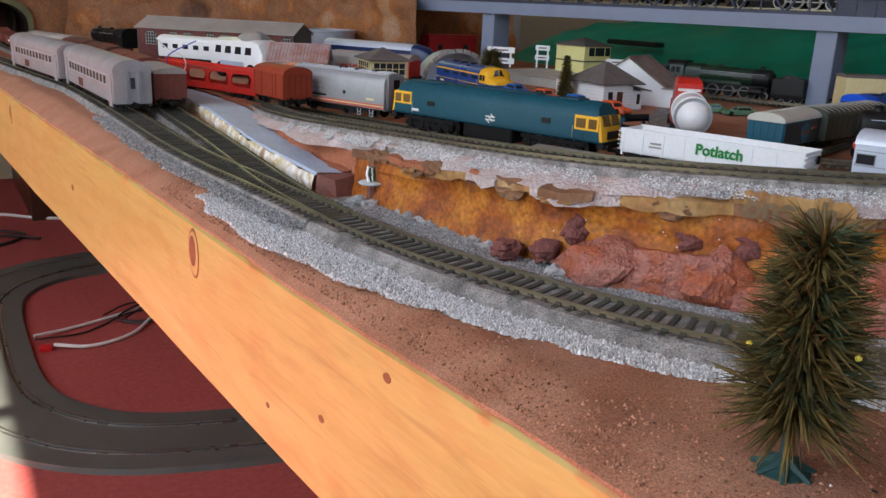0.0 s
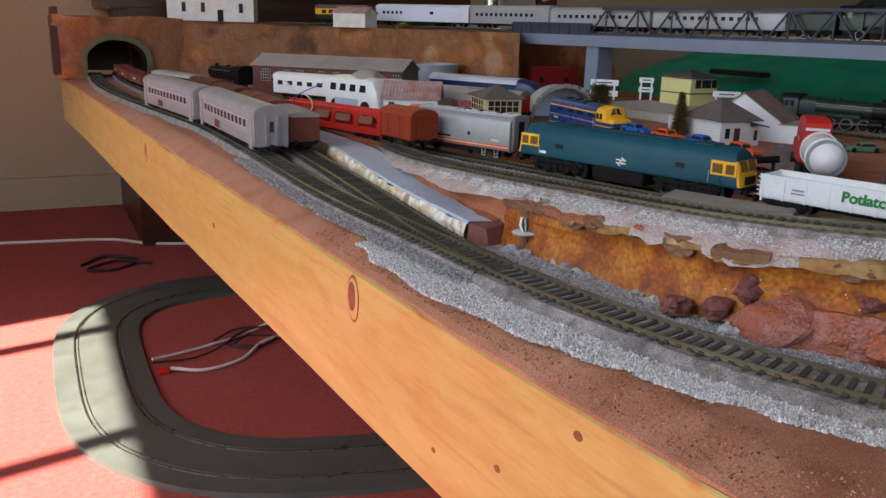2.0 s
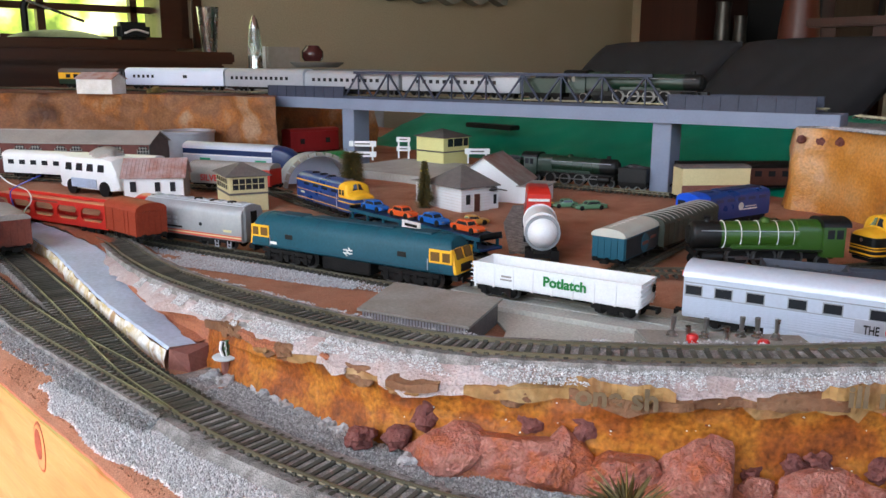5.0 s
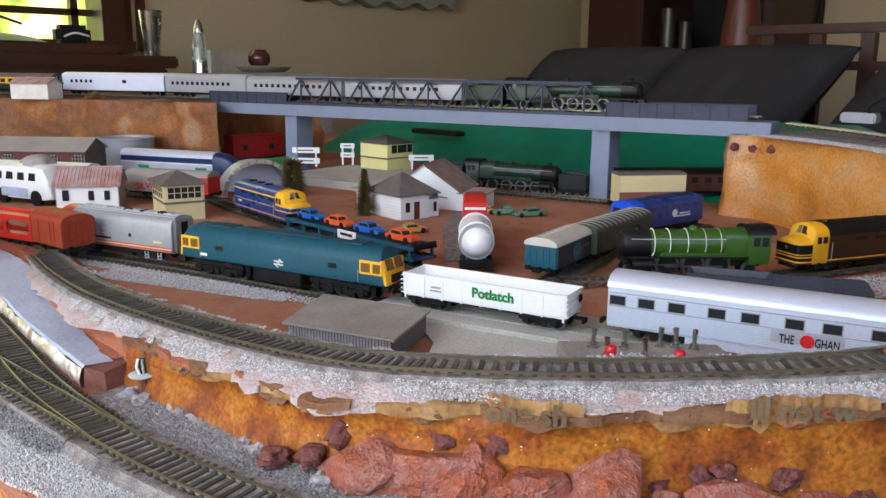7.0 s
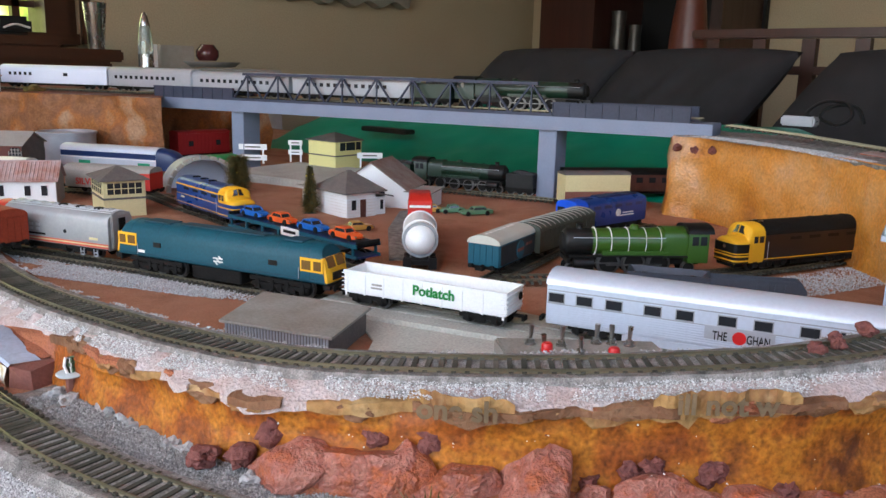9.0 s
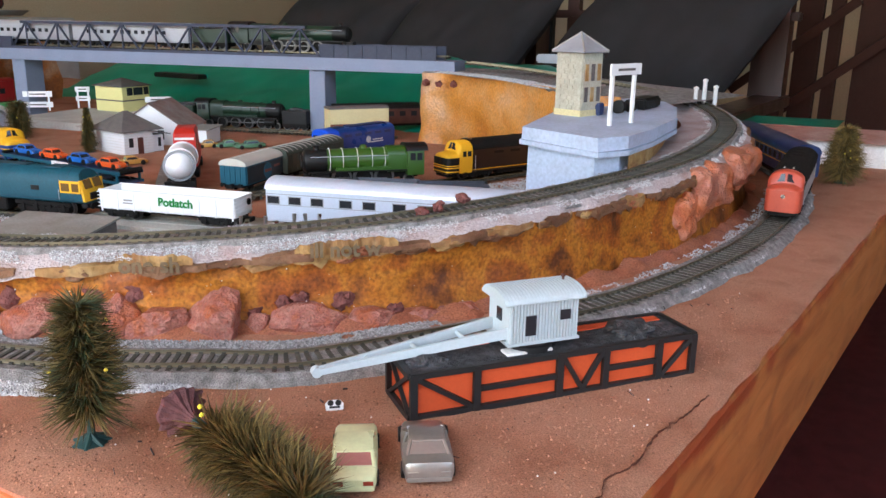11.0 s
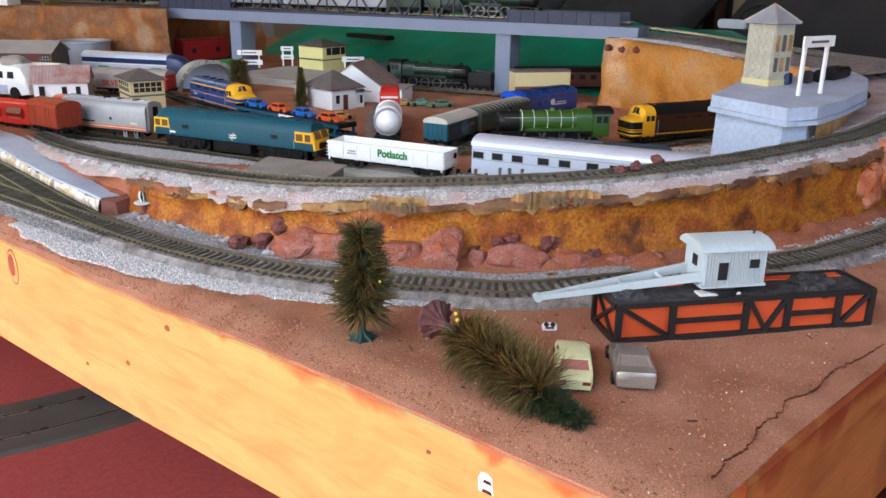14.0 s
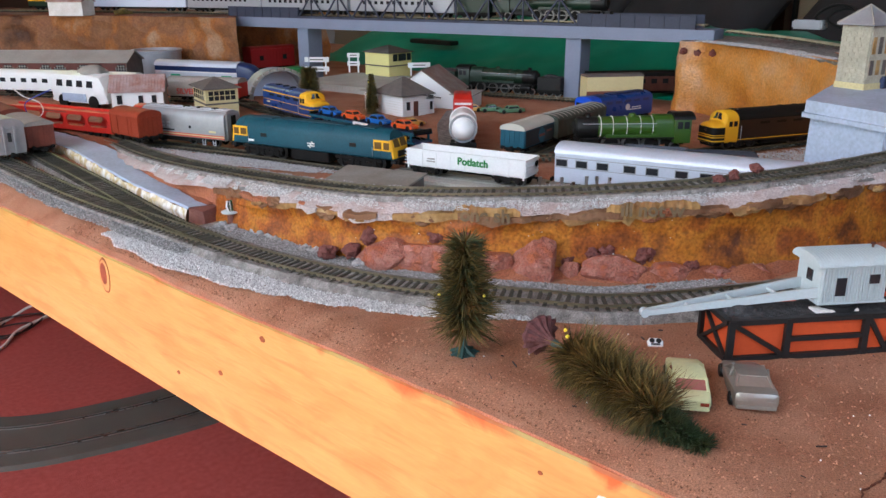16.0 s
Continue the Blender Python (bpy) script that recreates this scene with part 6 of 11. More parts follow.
    for k in range(3):
        part("roof_fan", Shape().lathe([(0.0048, 0), (0.0048, 0.0012), (0.0040, 0.0016), (0.0005, 0.0016)], -L / 2 + 0.025 + 0.022 * k, 0, H - 0.0005, 14), M["under"] if body != "silver" else M["silver2"], ob)
    part("horn", Shape().box(x0 - 0.004, 0.004, H - 0.0005, 0.006, 0.0014, 0.0016).box(x0 - 0.004, -0.004, H - 0.0005, 0.006, 0.0014, 0.0016), M["chrome"], ob)
    part("pilot", Shape().box(L / 2 - 0.008, 0, 0.0045, 0.012, W * 0.72, 0.0045), M["under"], ob, bevel=0.0006)
    part("fuel_tank", Shape().box(-0.006, 0, 0.0035, 0.045, W * 0.8, 0.0055), M["under"], ob, bevel=0.0006)
    for e in (-1, 1):
        bogie(ob, e * (L / 2 - 0.040) - 0.003, 0.036, 0.0060, W * 0.86, axles=axles)
    coupler(ob, -L / 2)
    return ob


sl = cab_diesel("diesel_locomotive", "silver diesel with red nose and red-orange waist band", put(0.352, 0.778, -0.36, 0.93), 0.165, 0.031, "silver2", "brightred", bands=((0.0105, 0.0016, "locored"), (0.0123, 0.0010, "cream"), (0.0134, 0.0012, "locored"), (0.0088, 0.0010, "black")), axles=2, vents=0)
part("rear_gangway", Shape().box(-0.0828, 0, 0.010, 0.003, 0.024, 0.032), M["silver2"], sl, bevel=0.0008)
for side in (-1, 1):
    for k in range(4):
        for q in (0, 1):
            part("louvre_panel", Shape().box(0.004 + 0.0085 * k, side * 0.0155, 0.0205 + 0.0042 * q, 0.0050, 0.0006, 0.0026), M["silver"], sl)
    part("porthole", Shape().lathe([(0.0002, -0.0004), (0.0019, -0.0004), (0.0019, 0.0004), (0.0002, 0.0004)], -0.030, side * 0.0155, 0.0225, 14, "y"), M["glassdark"], sl)
    part("name_bar", Shape().box(0.010, side * 0.0155, 0.0165, 0.030, 0.0006, 0.0018), M["under"], sl)
    for a in (58, 70, 82, 98, 110, 122):
        if (a < 90) == (side > 0):
            part("roof_seam", Shape().box(-0.016, 0.0155 * 1.02 * math.cos(radians(a)), 0.0338 + 0.0102 * math.sin(radians(a)), 0.128, 0.0008, 0.0007), M["silver"], sl)
    for x in (-0.050, -0.066):
        part("step", Shape().box(x, side * 0.0150, 0.0020, 0.0046, 0.0012, 0.0009).box(x, side * 0.0150, 0.0050, 0.0046, 0.0012, 0.0009).box(x - 0.0020, side * 0.0150, 0.0020, 0.0008, 0.0012, 0.0066).box(x + 0.0020, side * 0.0150, 0.0020, 0.0008, 0.0012, 0.0066), M["silver"], sl, "pale metal steps")
for k in range(9):
    part("roof_vent", Shape().box(-0.070 + 0.014 * k, 0.0, 0.0436, 0.0075, 0.0090, 0.0014), M["silver"], sl, bevel=0.0003)
part("rear_door", Shape().box(-0.0846, 0, 0.012, 0.001, 0.008, 0.026), M["under"], sl)
cab_diesel("diesel_locomotive", "royal blue diesel with yellow nose and roof line", put(0.5614, 0.835, -0.10, -0.995), 0.150, 0.032, "royal", "yellow", bands=((0.0115, 0.0007, "yellow"), (0.0330, 0.0016, "yellow"), (0.022, 0.0006, "yellow")), H=0.0425, mask="royal", mask_top=0.0245, mask_from=0, whiskers=((0.0112, 0.0010, "yellow"), (0.0195, 0.0012, "yellow")))
cab_diesel("diesel_locomotive", "black diesel with yellow nose and thin yellow line", put(0.860, 0.2665, -0.929, 0.37), 0.178, 0.032, "darkbrown", "yellow", bands=((0.0110, 0.0010, "yellow"),), roofm="under", H=0.045, mask="black", mask_top=0.0270, whiskers=((0.0105, 0.0014, "yellow"), (0.0150, 0.0012, "yellow"), (0.0176, 0.0009, "yellow")))


# --- square blue diesel ---
def box_diesel(m):
    ob = thing("diesel_locomotive", "bright and dark blue box-cab diesel with white side marks", "locomotive", m)
    L, W = 0.126, 0.032
    part("body", Shape().prism(arc_profile(W, 0.009, 0.033, 0.007, 7, 0.001), -L / 2 + 0.020, L / 2), M["royal"], ob, bevel=0.0004)
    part("cab", Shape().prism(arc_profile(W + 0.0008, 0.009, 0.0335, 0.007, 7, 0.001), -L / 2, -L / 2 + 0.0198), mat("vivid_blue_plastic", (0.01, 0.09, 0.62), 0.3), ob, "vivid blue cab end", bevel=0.001)
    for side in (-1, 1):
        y = side * W / 2
        part("emblem", Shape().lathe([(0.0045, -0.0003), (0.0045, 0.0003), (0.0030, 0.0003), (0.0030, -0.0003)], 0.010, y, 0.022, 16, "y"), M["whitepaint"], ob)
        part("lettering_bar", Shape().box(0.026, y, 0.0175, 0.026, 0.0006, 0.0014).box(0.028, y, 0.0205, 0.020, 0.0006, 0.0012), M["whitepaint"], ob)
        for k in range(5):
            part("side_vent", Shape().box(-0.028 + 0.019 * k, y, 0.0285, 0.012, 0.0006, 0.0035), M["vrblue"], ob)
        pane(ob, -L / 2 + 0.010, y + side * 0.0006, 0.024, 0.009, 0.007, M["glassdark"])
        pane(ob, -L / 2 - 0.0002, side * 0.0075, 0.025, 0.0008, 0.0070, M["glassdark"], 0.010)
    part("roof_box", Shape().box(0.02, 0, 0.039, 0.07, 0.014, 0.002).box(-0.035, 0, 0.039, 0.02, 0.012, 0.0016), M["vrblue"], ob, bevel=0.0005)
    part("fuel_tank", Shape().box(0.0, 0, 0.0035, 0.045, 0.026, 0.0056), M["under"], ob, bevel=0.0006)
    for e in (-1, 1):
        bogie(ob, e * 0.038, 0.028, 0.0058, 0.027)
        coupler(ob, e * L / 2)
    return ob


box_diesel(put(0.8600, 0.489, 0.99, -0.10))


# --- steam engines ---
def steam_engine(name, label, m, boiler, frame, L=0.150, bands=(), wheels_r=0.0105, tender=None, drivers=3, lined="whitepaint", dome=True):
    """A steam engine with its smokebox to +x."""
    ob = thing(name, label, "steam locomotive", m)
    x0, x1 = -L * 0.20, L * 0.31
    part("boiler", Shape().lathe([(0.0010, x0), (0.0132, x0), (0.0120, x1 - 0.004), (0.0118, x1)], 0, 0, 0.029, 22, "x"), M[boiler], ob, smooth=True)
    part("smokebox", Shape().lathe([(0.0122, x1 - 0.0002), (0.0124, x1 + 0.022), (0.0110, x1 + 0.024), (0.0085, x1 + 0.0255), (0.0005, x1 + 0.0262)], 0, 0, 0.029, 22, "x"), M["black"], ob, smooth=True)
    part("smokebox_door", Shape().lathe([(0.0015, x1 + 0.0255), (0.0088, x1 + 0.0252), (0.0080, x1 + 0.0268), (0.0010, x1 + 0.0280)], 0, 0, 0.029, 18, "x"), M["under"], ob, smooth=True)
    part("chimney", Shape().lathe([(0.0040, 0), (0.0032, 0.0015), (0.0031, 0.0045), (0.0039, 0.0055), (0.0026, 0.0055)], x1 + 0.010, 0, 0.0400, 14), M["black"], ob, smooth=True)
    if dome:
        part("dome", Shape().lathe([(0.0055, 0), (0.0045, 0.001), (0.0042, 0.0028), (0.0028, 0.0042), (0.0003, 0.0047)], x0 + 0.026, 0, 0.0405, 14), M[boiler], ob, smooth=True)
    rng = (x0 + 0.004, x0 + 0.018, x0 + 0.034, x0 + 0.050, x0 + 0.064)
    for x in rng:
        part("boiler_band", Shape().lathe([(0.0120, -0.00024), (0.01325, -0.00024), (0.01325, 0.00024), (0.0120, 0.00024)], x, 0, 0.029, 22, "x"), M[lined], ob, smooth=True)
    fx = -L * 0.355
    part("firebox", Shape().prism(arc_profile(0.025, 0.016, 0.034, 0.0095, 9), fx, x0 + 0.001), M[boiler], ob, smooth=True)
    cab = part("cab", Shape().prism(arc_profile(0.0310, 0.012, 0.0385, 0.006, 9), -L / 2, fx), M[boiler], ob, bevel=0.0004)
    part("cab_roof", Shape().prism(roof_profile(0.032, 0.0390, 0.0062, 0.0010), -L / 2 - 0.004, fx + 0.001), M["black"], cab, smooth=True)
    for side in (-1, 1):
        for k in (0, 1):
            pane(cab, -L / 2 + 0.0052 + 0.0078 * k, side * 0.0156, 0.0285, 0.0058, 0.0080, M["glassdark"])
        part("running_board", Shape().box((x1 + 0.02 - L / 2 + 0.01) / 2 + 0.004, side * 0.0125, 0.0172, x1 + 0.016 + L / 2 - 0.012, 0.0055, 0.0012), M[frame], ob)
        part("splasher", Shape().box((x0 + x1) / 2 - 0.006, side * 0.0120, 0.0182, 0.062, 0.0035, 0.0040), M[boiler], ob, bevel=0.001)
        part("cylinder", Shape().lathe([(0.001, -0.009), (0.0048, -0.009), (0.0048, 0.009), (0.001, 0.009)], x1 + 0.008, side * 0.0125, 0.0115, 12, "x"), M["black"], ob, smooth=True)
        part("handrail", Shape().tube([(x0, side * 0.0128, 0.0345), (x1 + 0.018, side * 0.0122, 0.0345)], 0.0003, 5), M["silver"], ob)
        part("coupling_rod", Shape().box((x0 + x1) / 2 - 0.006, side * 0.0112, 0.0085, 0.052, 0.0008, 0.0014).box(x1 - 0.006, side * 0.0122, 0.0105, 0.036, 0.0008, 0.0012), M["wheel"], ob)
    for k in range(drivers):
        wheels(ob, (x0 + x1) / 2 - 0.006 + (k - (drivers - 1) / 2) * 0.0235, r=wheels_r, name="driving_wheel")
    for x in (x1 + 0.002, x1 + 0.018):
        wheels(ob, x, r=0.0055, name="leading_wheel")
    wheels(ob, -L * 0.38, r=0.0062, name="trailing_wheel")
    part("frame", Shape().box(0.0, 0, 0.009, L * 0.92, 0.0130, 0.008).box(x1 + 0.022, 0, 0.0115, 0.0025, 0.0300, 0.0042), M[frame], ob)
    if tender:
        t = part("tender", Shape().box(-L / 2 - 0.040, 0, 0.011, 0.066, 0.0300, 0.0220), M[tender], ob, bevel=0.0008)
        part("coal_load", stone(Shape(), -L / 2 - 0.032, 0, 0.033, 0.024, 0.012, 0.005, 4, 0.5, 3), M["coal"], t)
        part("tender_frame", Shape().box(-L / 2 - 0.040, 0, 0.0050, 0.066, 0.0260, 0.0061), M["under"], t)
        for k in range(3):
            wheels(t, -L / 2 - 0.020 - 0.020 * k, r=0.0068)
    return ob


ax, ay = 0.643, 0.400
steam_engine("steam_locomotive", "apple green express engine with white boiler bands", put(0.7025, 0.353, -0.755, 0.656), "lnergreen", "under", 0.132)
steam_engine("steam_locomotive", "black-green steam engine with tender on the station track", put(0.9770, 0.8170, 0.33, -0.944), "darkgreen", "black", 0.150, tender="darkgreen", lined="darkgreen", wheels_r=0.0085, drivers=4)
lt = thing("locomotive_tender", "blue-black tender standing before the green-black engine", "locomotive tender", put(1.0090, 0.7250, 0.33, -0.944))
part("tank", Shape().box(0, 0, 0.0105, 0.042, 0.0295, 0.0210), M["black"], lt, bevel=0.0008)
part("coal_load", stone(Shape(), 0.002, 0, 0.0315, 0.017, 0.011, 0.004, 14, 0.5, 3), M["coal"], lt)
part("tender_frame", Shape().box(0, 0, 0.0050, 0.042, 0.0255, 0.0057), M["under"], lt)
for k in (-1, 0, 1):
    wheels(lt, 0.0145 * k, r=0.0064)
steam_engine("steam_locomotive", "small black tank engine with red frame", put(0.2865, 1.595, -0.30, 0.95), "black", "redvan", 0.118, lined="black", wheels_r=0.0075)

# --- white gondola ---
def gondola(m):
    ob = thing("gondola_wagon", "white open bogie gondola lettered in green", "railway wagon", m)
    L, W, z0, z1 = 0.134, 0.031, 0.0108, 0.0272
    t = 0.0012
    for side in (-1, 1):
        y = side * (W - t) / 2
        part("side", Shape().box(0, y, z0, L, t, z1 - z0), M["whiteplastic"], ob, bevel=0.0003)
        part("top_rim", Shape().box(0, y + side * 0.0003, z1 - 0.0014, L + 0.001, t + 0.0012, 0.0018), M["whiteplastic"], ob, bevel=0.0003)
        for k in range(9):
            x = -L / 2 + 0.002 + (L - 0.004) * k / 8
            part("side_post", Shape().box(x, side * (W / 2 + 0.0003), z0 - 0.0012 if 0 < k < 8 else z0 - 0.003, 0.0016, 0.0005, z1 - z0), M["whiteplastic"], ob)
        mm = Matrix.Translation((0.010, side * (W / 2 + 0.0009), z0 + 0.0058)) @ Matrix.Rotation(radians(90), 4, "X") if side < 0 else Matrix.Translation((-0.010, W / 2 + 0.0009, z0 + 0.0058)) @ Matrix.Rotation(radians(180), 4, "Z") @ Matrix.Rotation(radians(90), 4, "X")
        part("lettering", lettering_mesh("Potlatch", 0.0104, M["greenink"], bold=0.00028), None, ob, "green block lettering", m=mm)
        part("data_bar", Shape().box(-side * -0.038 if side < 0 else 0.038, side * (W / 2 + 0.0004), z0 + 0.0075, 0.0085, 0.0005, 0.0014).box(0.038 * side if side > 0 else -0.038, side * (W / 2 + 0.0004), z0 + 0.0050, 0.0100, 0.0005, 0.0012), M["greyroof"], ob)
    for e in (-1, 1):
        part("end", Shape().box(e * (L - t) / 2, 0, z0, t, W - 0.0004, z1 - z0), M["whiteplastic"], ob, bevel=0.0003)
        for k in range(4):
            part("end_rib", Shape().box(e * (L / 2 + 0.0003), 0, z0 + 0.002 + 0.0037 * k, 0.0010, W * 0.94, 0.0009), M["whiteplastic"], ob)
        part("brake_wheel", Shape().lathe([(0.0030, 0), (0.0030, 0.0008), (0.0022, 0.0008), (0.0022, 0)], e * (L / 2 + 0.0014), 0.007, z1 - 0.006, 14, "x"), M["under"], ob)
        s = Shape()
        for k in range(5):
            s.box(e * (L / 2 - 0.0012), -W / 2 - 0.0006, z0 + 0.0010 + 0.0033 * k, 0.0060, 0.0007, 0.0006)
        part("ladder", s, M["whiteplastic"], ob)
        bogie(ob, e * 0.047, 0.0215, 0.0062, 0.027)
        coupler(ob, e * L / 2)
    part("floor", Shape().box(0, 0, z0 - 0.0012, L - 0.002, W - 0.003, 0.0022), M["whiteplastic"], ob)
    part("underframe", Shape().box(0, 0, z0 - 0.0060, L * 0.5, 0.006, 0.0050), M["under"], ob)
    return ob


def lettering_mesh(words, size, material, depth=0.0002, bold=0.0):
    cu = bpy.data.curves.new("lettering", "FONT")
    cu.body, cu.size, cu.extrude, cu.align_x, cu.offset = words, size, depth, "CENTER", bold
    tmp = bpy.data.objects.new("lettering", cu)
    me = bpy.data.meshes.new_from_object(tmp)
    bpy.data.objects.remove(tmp)
    me.materials.clear()
    me.materials.append(material)
    return me


gondola(put(0.4715, 0.385, 0.295, -0.955))

# --- silver coach with lettering ---
GH = put(0.5434, 0.1860, 0.325, -0.946, RT + 0.001)
gwins = [(-0.1175 + u, 0.0105, 0.0245, 0.0062) for u in (0.007, 0.0264, 0.0464, 0.0718, 0.0922, 0.1182, 0.1395, 0.166, 0.188, 0.212)]
gh = coach("silver_coach", "silver fluted sleeping coach lettered in black", GH, 0.235, 0.034, 0.0085, 0.0365, 0.0075, "silver3", "silver3", gwins, flutes=8)
for x, w, z, h in gwins:
    for side in (-1, 1):
        part("window_frame", Shape().box(x, side * 0.01700, z - 0.0006, w + 0.0014, 0.0007, 0.0007).box(x, side * 0.01700, z + h - 0.0001, w + 0.0014, 0.0007, 0.0007).box(x - w / 2 - 0.0003, side * 0.01700, z, 0.0007, 0.0007, h).box(x + w / 2 + 0.0003, side * 0.01700, z, 0.0007, 0.0007, h), M["silver2"], gh)
for side in (-1, 1):
    part("rain_strip", Shape().box(0, side * 0.01715, 0.0325, 0.233, 0.0008, 0.0006).box(0, side * 0.01715, 0.0232, 0.233, 0.0006, 0.0005), M["silver2"], gh)
    part("skirt", Shape().box(-0.002, side * 0.0162, 0.0035, 0.125, 0.0010, 0.0052), M["silver3"], gh)
part("name_panel", Shape().box(0.0085, -0.01725, 0.0150, 0.042, 0.0012, 0.0090), M["silver"], gh)
for words, x, sx in (("THE", -0.0030, 0.60), ("GHAN", 0.0200, 0.60)):
    part("lettering", lettering_mesh(words, 0.0080, M["black"], bold=0.00015), None, gh, "black lettering", m=Matrix.Translation((x, -0.0180, 0.0152)) @ Matrix.Rotation(radians(90), 4, "X") @ Matrix.Diagonal((sx, 1, 1, 1)))
part("emblem", Shape().lathe([(0.0002, -0.0004), (0.0042, -0.0004), (0.0042, 0.0004), (0.0002, 0.0004)], 0.0087, -0.0180, 0.0180, 16, "y"), M["redknob"], gh, "red round emblem")

part("tail_lamp", Shape().box(-0.1215, 0.009, 0.030, 0.007, 0.005, 0.005), M["brightred"], gh, "red tail lamp", bevel=0.0008)

# --- two grey coaches on the outer siding ---
def siding_coach(m):
    L = 0.235
    wins = [(-0.083 + 0.0152 * k, 0.0072, 0.0235, 0.0070) for k in range(12)]
    ob = coach("grey_coach", "dull silver passenger coach on the outer siding", m, L, 0.034, 0.0075, 0.036, 0.0105, "silver2", "silver2", wins, group="grey coaches", flutes=5)
    for side in (-1, 1):
        for x in (-0.106, 0.106):
            part("corner_post", Shape().box(x, side * 0.0172, 0.0045, 0.012, 0.0012, 0.030), M["silver2"], ob)
        part("name_board", Shape().box(0.03, side * 0.0174, 0.010, 0.022, 0.0005, 0.008), M["oxide2"], ob, "faded dark lettering panel")
        part("window_band", Shape().box(0, side * 0.01715, 0.0222, 0.190, 0.0004, 0.0010).box(0, side * 0.01715, 0.0315, 0.190, 0.0004, 0.0010), M["silver"], ob)
    return ob


c = siding_coach(put(0.1535, 0.909, -0.04, 1, Z0 + RAIL))
copy_thing(c, put(0.128, 1.152, -0.125, 1, Z0 + RAIL))

# --- red double-deck car carrier ---
def car_carrier(m):
    ob = thing("car_carrier_wagon", "bright red double-deck car carrier wagon", "railway wagon", m)
    L, W = 0.205, 0.029
    part("lower_deck", Shape().box(0, 0, 0.0080, L, W, 0.0030), M["brightred"], ob, bevel=0.0004)
    part("upper_deck", Shape().box(0, 0, 0.0285, L, W, 0.0018), M["brightred"], ob, bevel=0.0003)
    for side in (-1, 1):
        y = side * (W / 2 - 0.0006)
        part("upper_rim", Shape().box(0, y, 0.0285, L, 0.0014, 0.0048), M["brightred"], ob, bevel=0.0003)
        part("sill", Shape().box(0, y, 0.0085, L, 0.0016, 0.0062), M["brightred"], ob, bevel=0.0003)
        for k in range(6):
            x = -L / 2 + 0.004 + (L - 0.008) * k / 5
            s = Shape()
            s.rings([[(x - w, y - 0.0008, z), (x + w, y - 0.0008, z), (x + w, y + 0.0008, z), (x - w, y + 0.0008, z)] for w, z in ((0.0065, 0.014), (0.0030, 0.018), (0.0024, 0.0235), (0.0042, 0.0262), (0.0075, 0.0288))])
            part("stanchion", s, M["brightred"], ob)
        part("lettering_bar", Shape().box(0.0, y + side * 0.0010, 0.0300, 0.05, 0.0004, 0.0016), M["oxide"], ob)
    for e in (-1, 1):
        bogie(ob, e * 0.074, 0.024, 0.0048, 0.024)
        coupler(ob, e * L / 2)
    return ob


car_carrier(put(0.2685, 0.939, -0.344, 0.939, RT + 0.0005))
van("goods_van", "brick red four-wheeled goods van", put(0.3045, 0.797, -0.15, 0.99, RT + 0.004), 0.060, 0.031, 0.009, 0.033, 0.0068, "redvan", "redvan", 7, 0.016, ribs=5)

# --- teal and dark vans ---
v = van("parcels_van", "teal blue van with cream arched roof", put(0.627, 0.4455, 0.968, 0.25), 0.078, 0.031, 0.008, 0.0285, 0.0065, "teal", "palecream", 4, 0.0, upright=True)
# dark overlay on both sides: the van's side shade is put into its colour
for side in (-1, 1):
    part("side_panel", Shape().box(0, side * 0.0158, 0.0095, 0.074, 0.0012, 0.0175), M["shadeside"], v, "dark overlay for the shaded van side")
part("crest", Shape().lathe([(0.0002, -0.0004), (0.0085, -0.0004), (0.0085, 0.0004), (0.0002, 0.0004)], 0.004, -0.0166, 0.018, 18, "y"), M["teal"], v, "dull red and white crest")
part("crest_bar", Shape().box(0.004, -0.0169, 0.0165, 0.014, 0.0008, 0.003).box(0.024, -0.0166, 0.0195, 0.012, 0.0008, 0.0024), M["redbrown_end"], v)
for k in range(7):
    part("roof_mark", Shape().box(-0.03 + 0.009 * k, 0.002, 0.0353, 0.004, 0.003, 0.0006), M["whitepaint"], v)
dv = van("goods_van", "long dark grey-green van with ribbed roof", put(0.7305, 0.4615, 0.985, 0.17), 0.128, 0.031, 0.008, 0.0295, 0.0060, "olive", "olive", 12, 0.022, upright=True, ribs=2)
for k in range(13):
    part("roof_rib", Shape().prism(roof_profile(0.0315, 0.0297, 0.0066, 0.0008), -0.061 + 0.0101 * k - 0.0007, -0.061 + 0.0101 * k + 0.0007), M["concrete"], dv)

# --- small wedge-sided hoppers by the engines ---
def hopper(m, L=0.068):
    ob = thing("hopper_wagon", "dark slate-blue sloping hopper wagon", "railway wagon", m)
    s = Shape()
    s.rings([[(-L * a, -0.014 * b, z), (L * a, -0.014 * b, z), (L * a, 0.014 * b, z), (-L * a, 0.014 * b, z)] for a, b, z in ((0.36, 0.7, 0.005), (0.46, 0.9, 0.010), (0.5, 1.0, 0.0155), (0.48, 0.93, 0.0155), (0.42, 0.8, 0.010))])
    part("hopper", s, M["slatebox"], ob)
    part("underframe", Shape().box(0, 0, 0.003, L * 0.95, 0.018, 0.0024), M["under"], ob)
    for e in (-1, 1):
        wheels(ob, e * L * 0.3)
    return ob


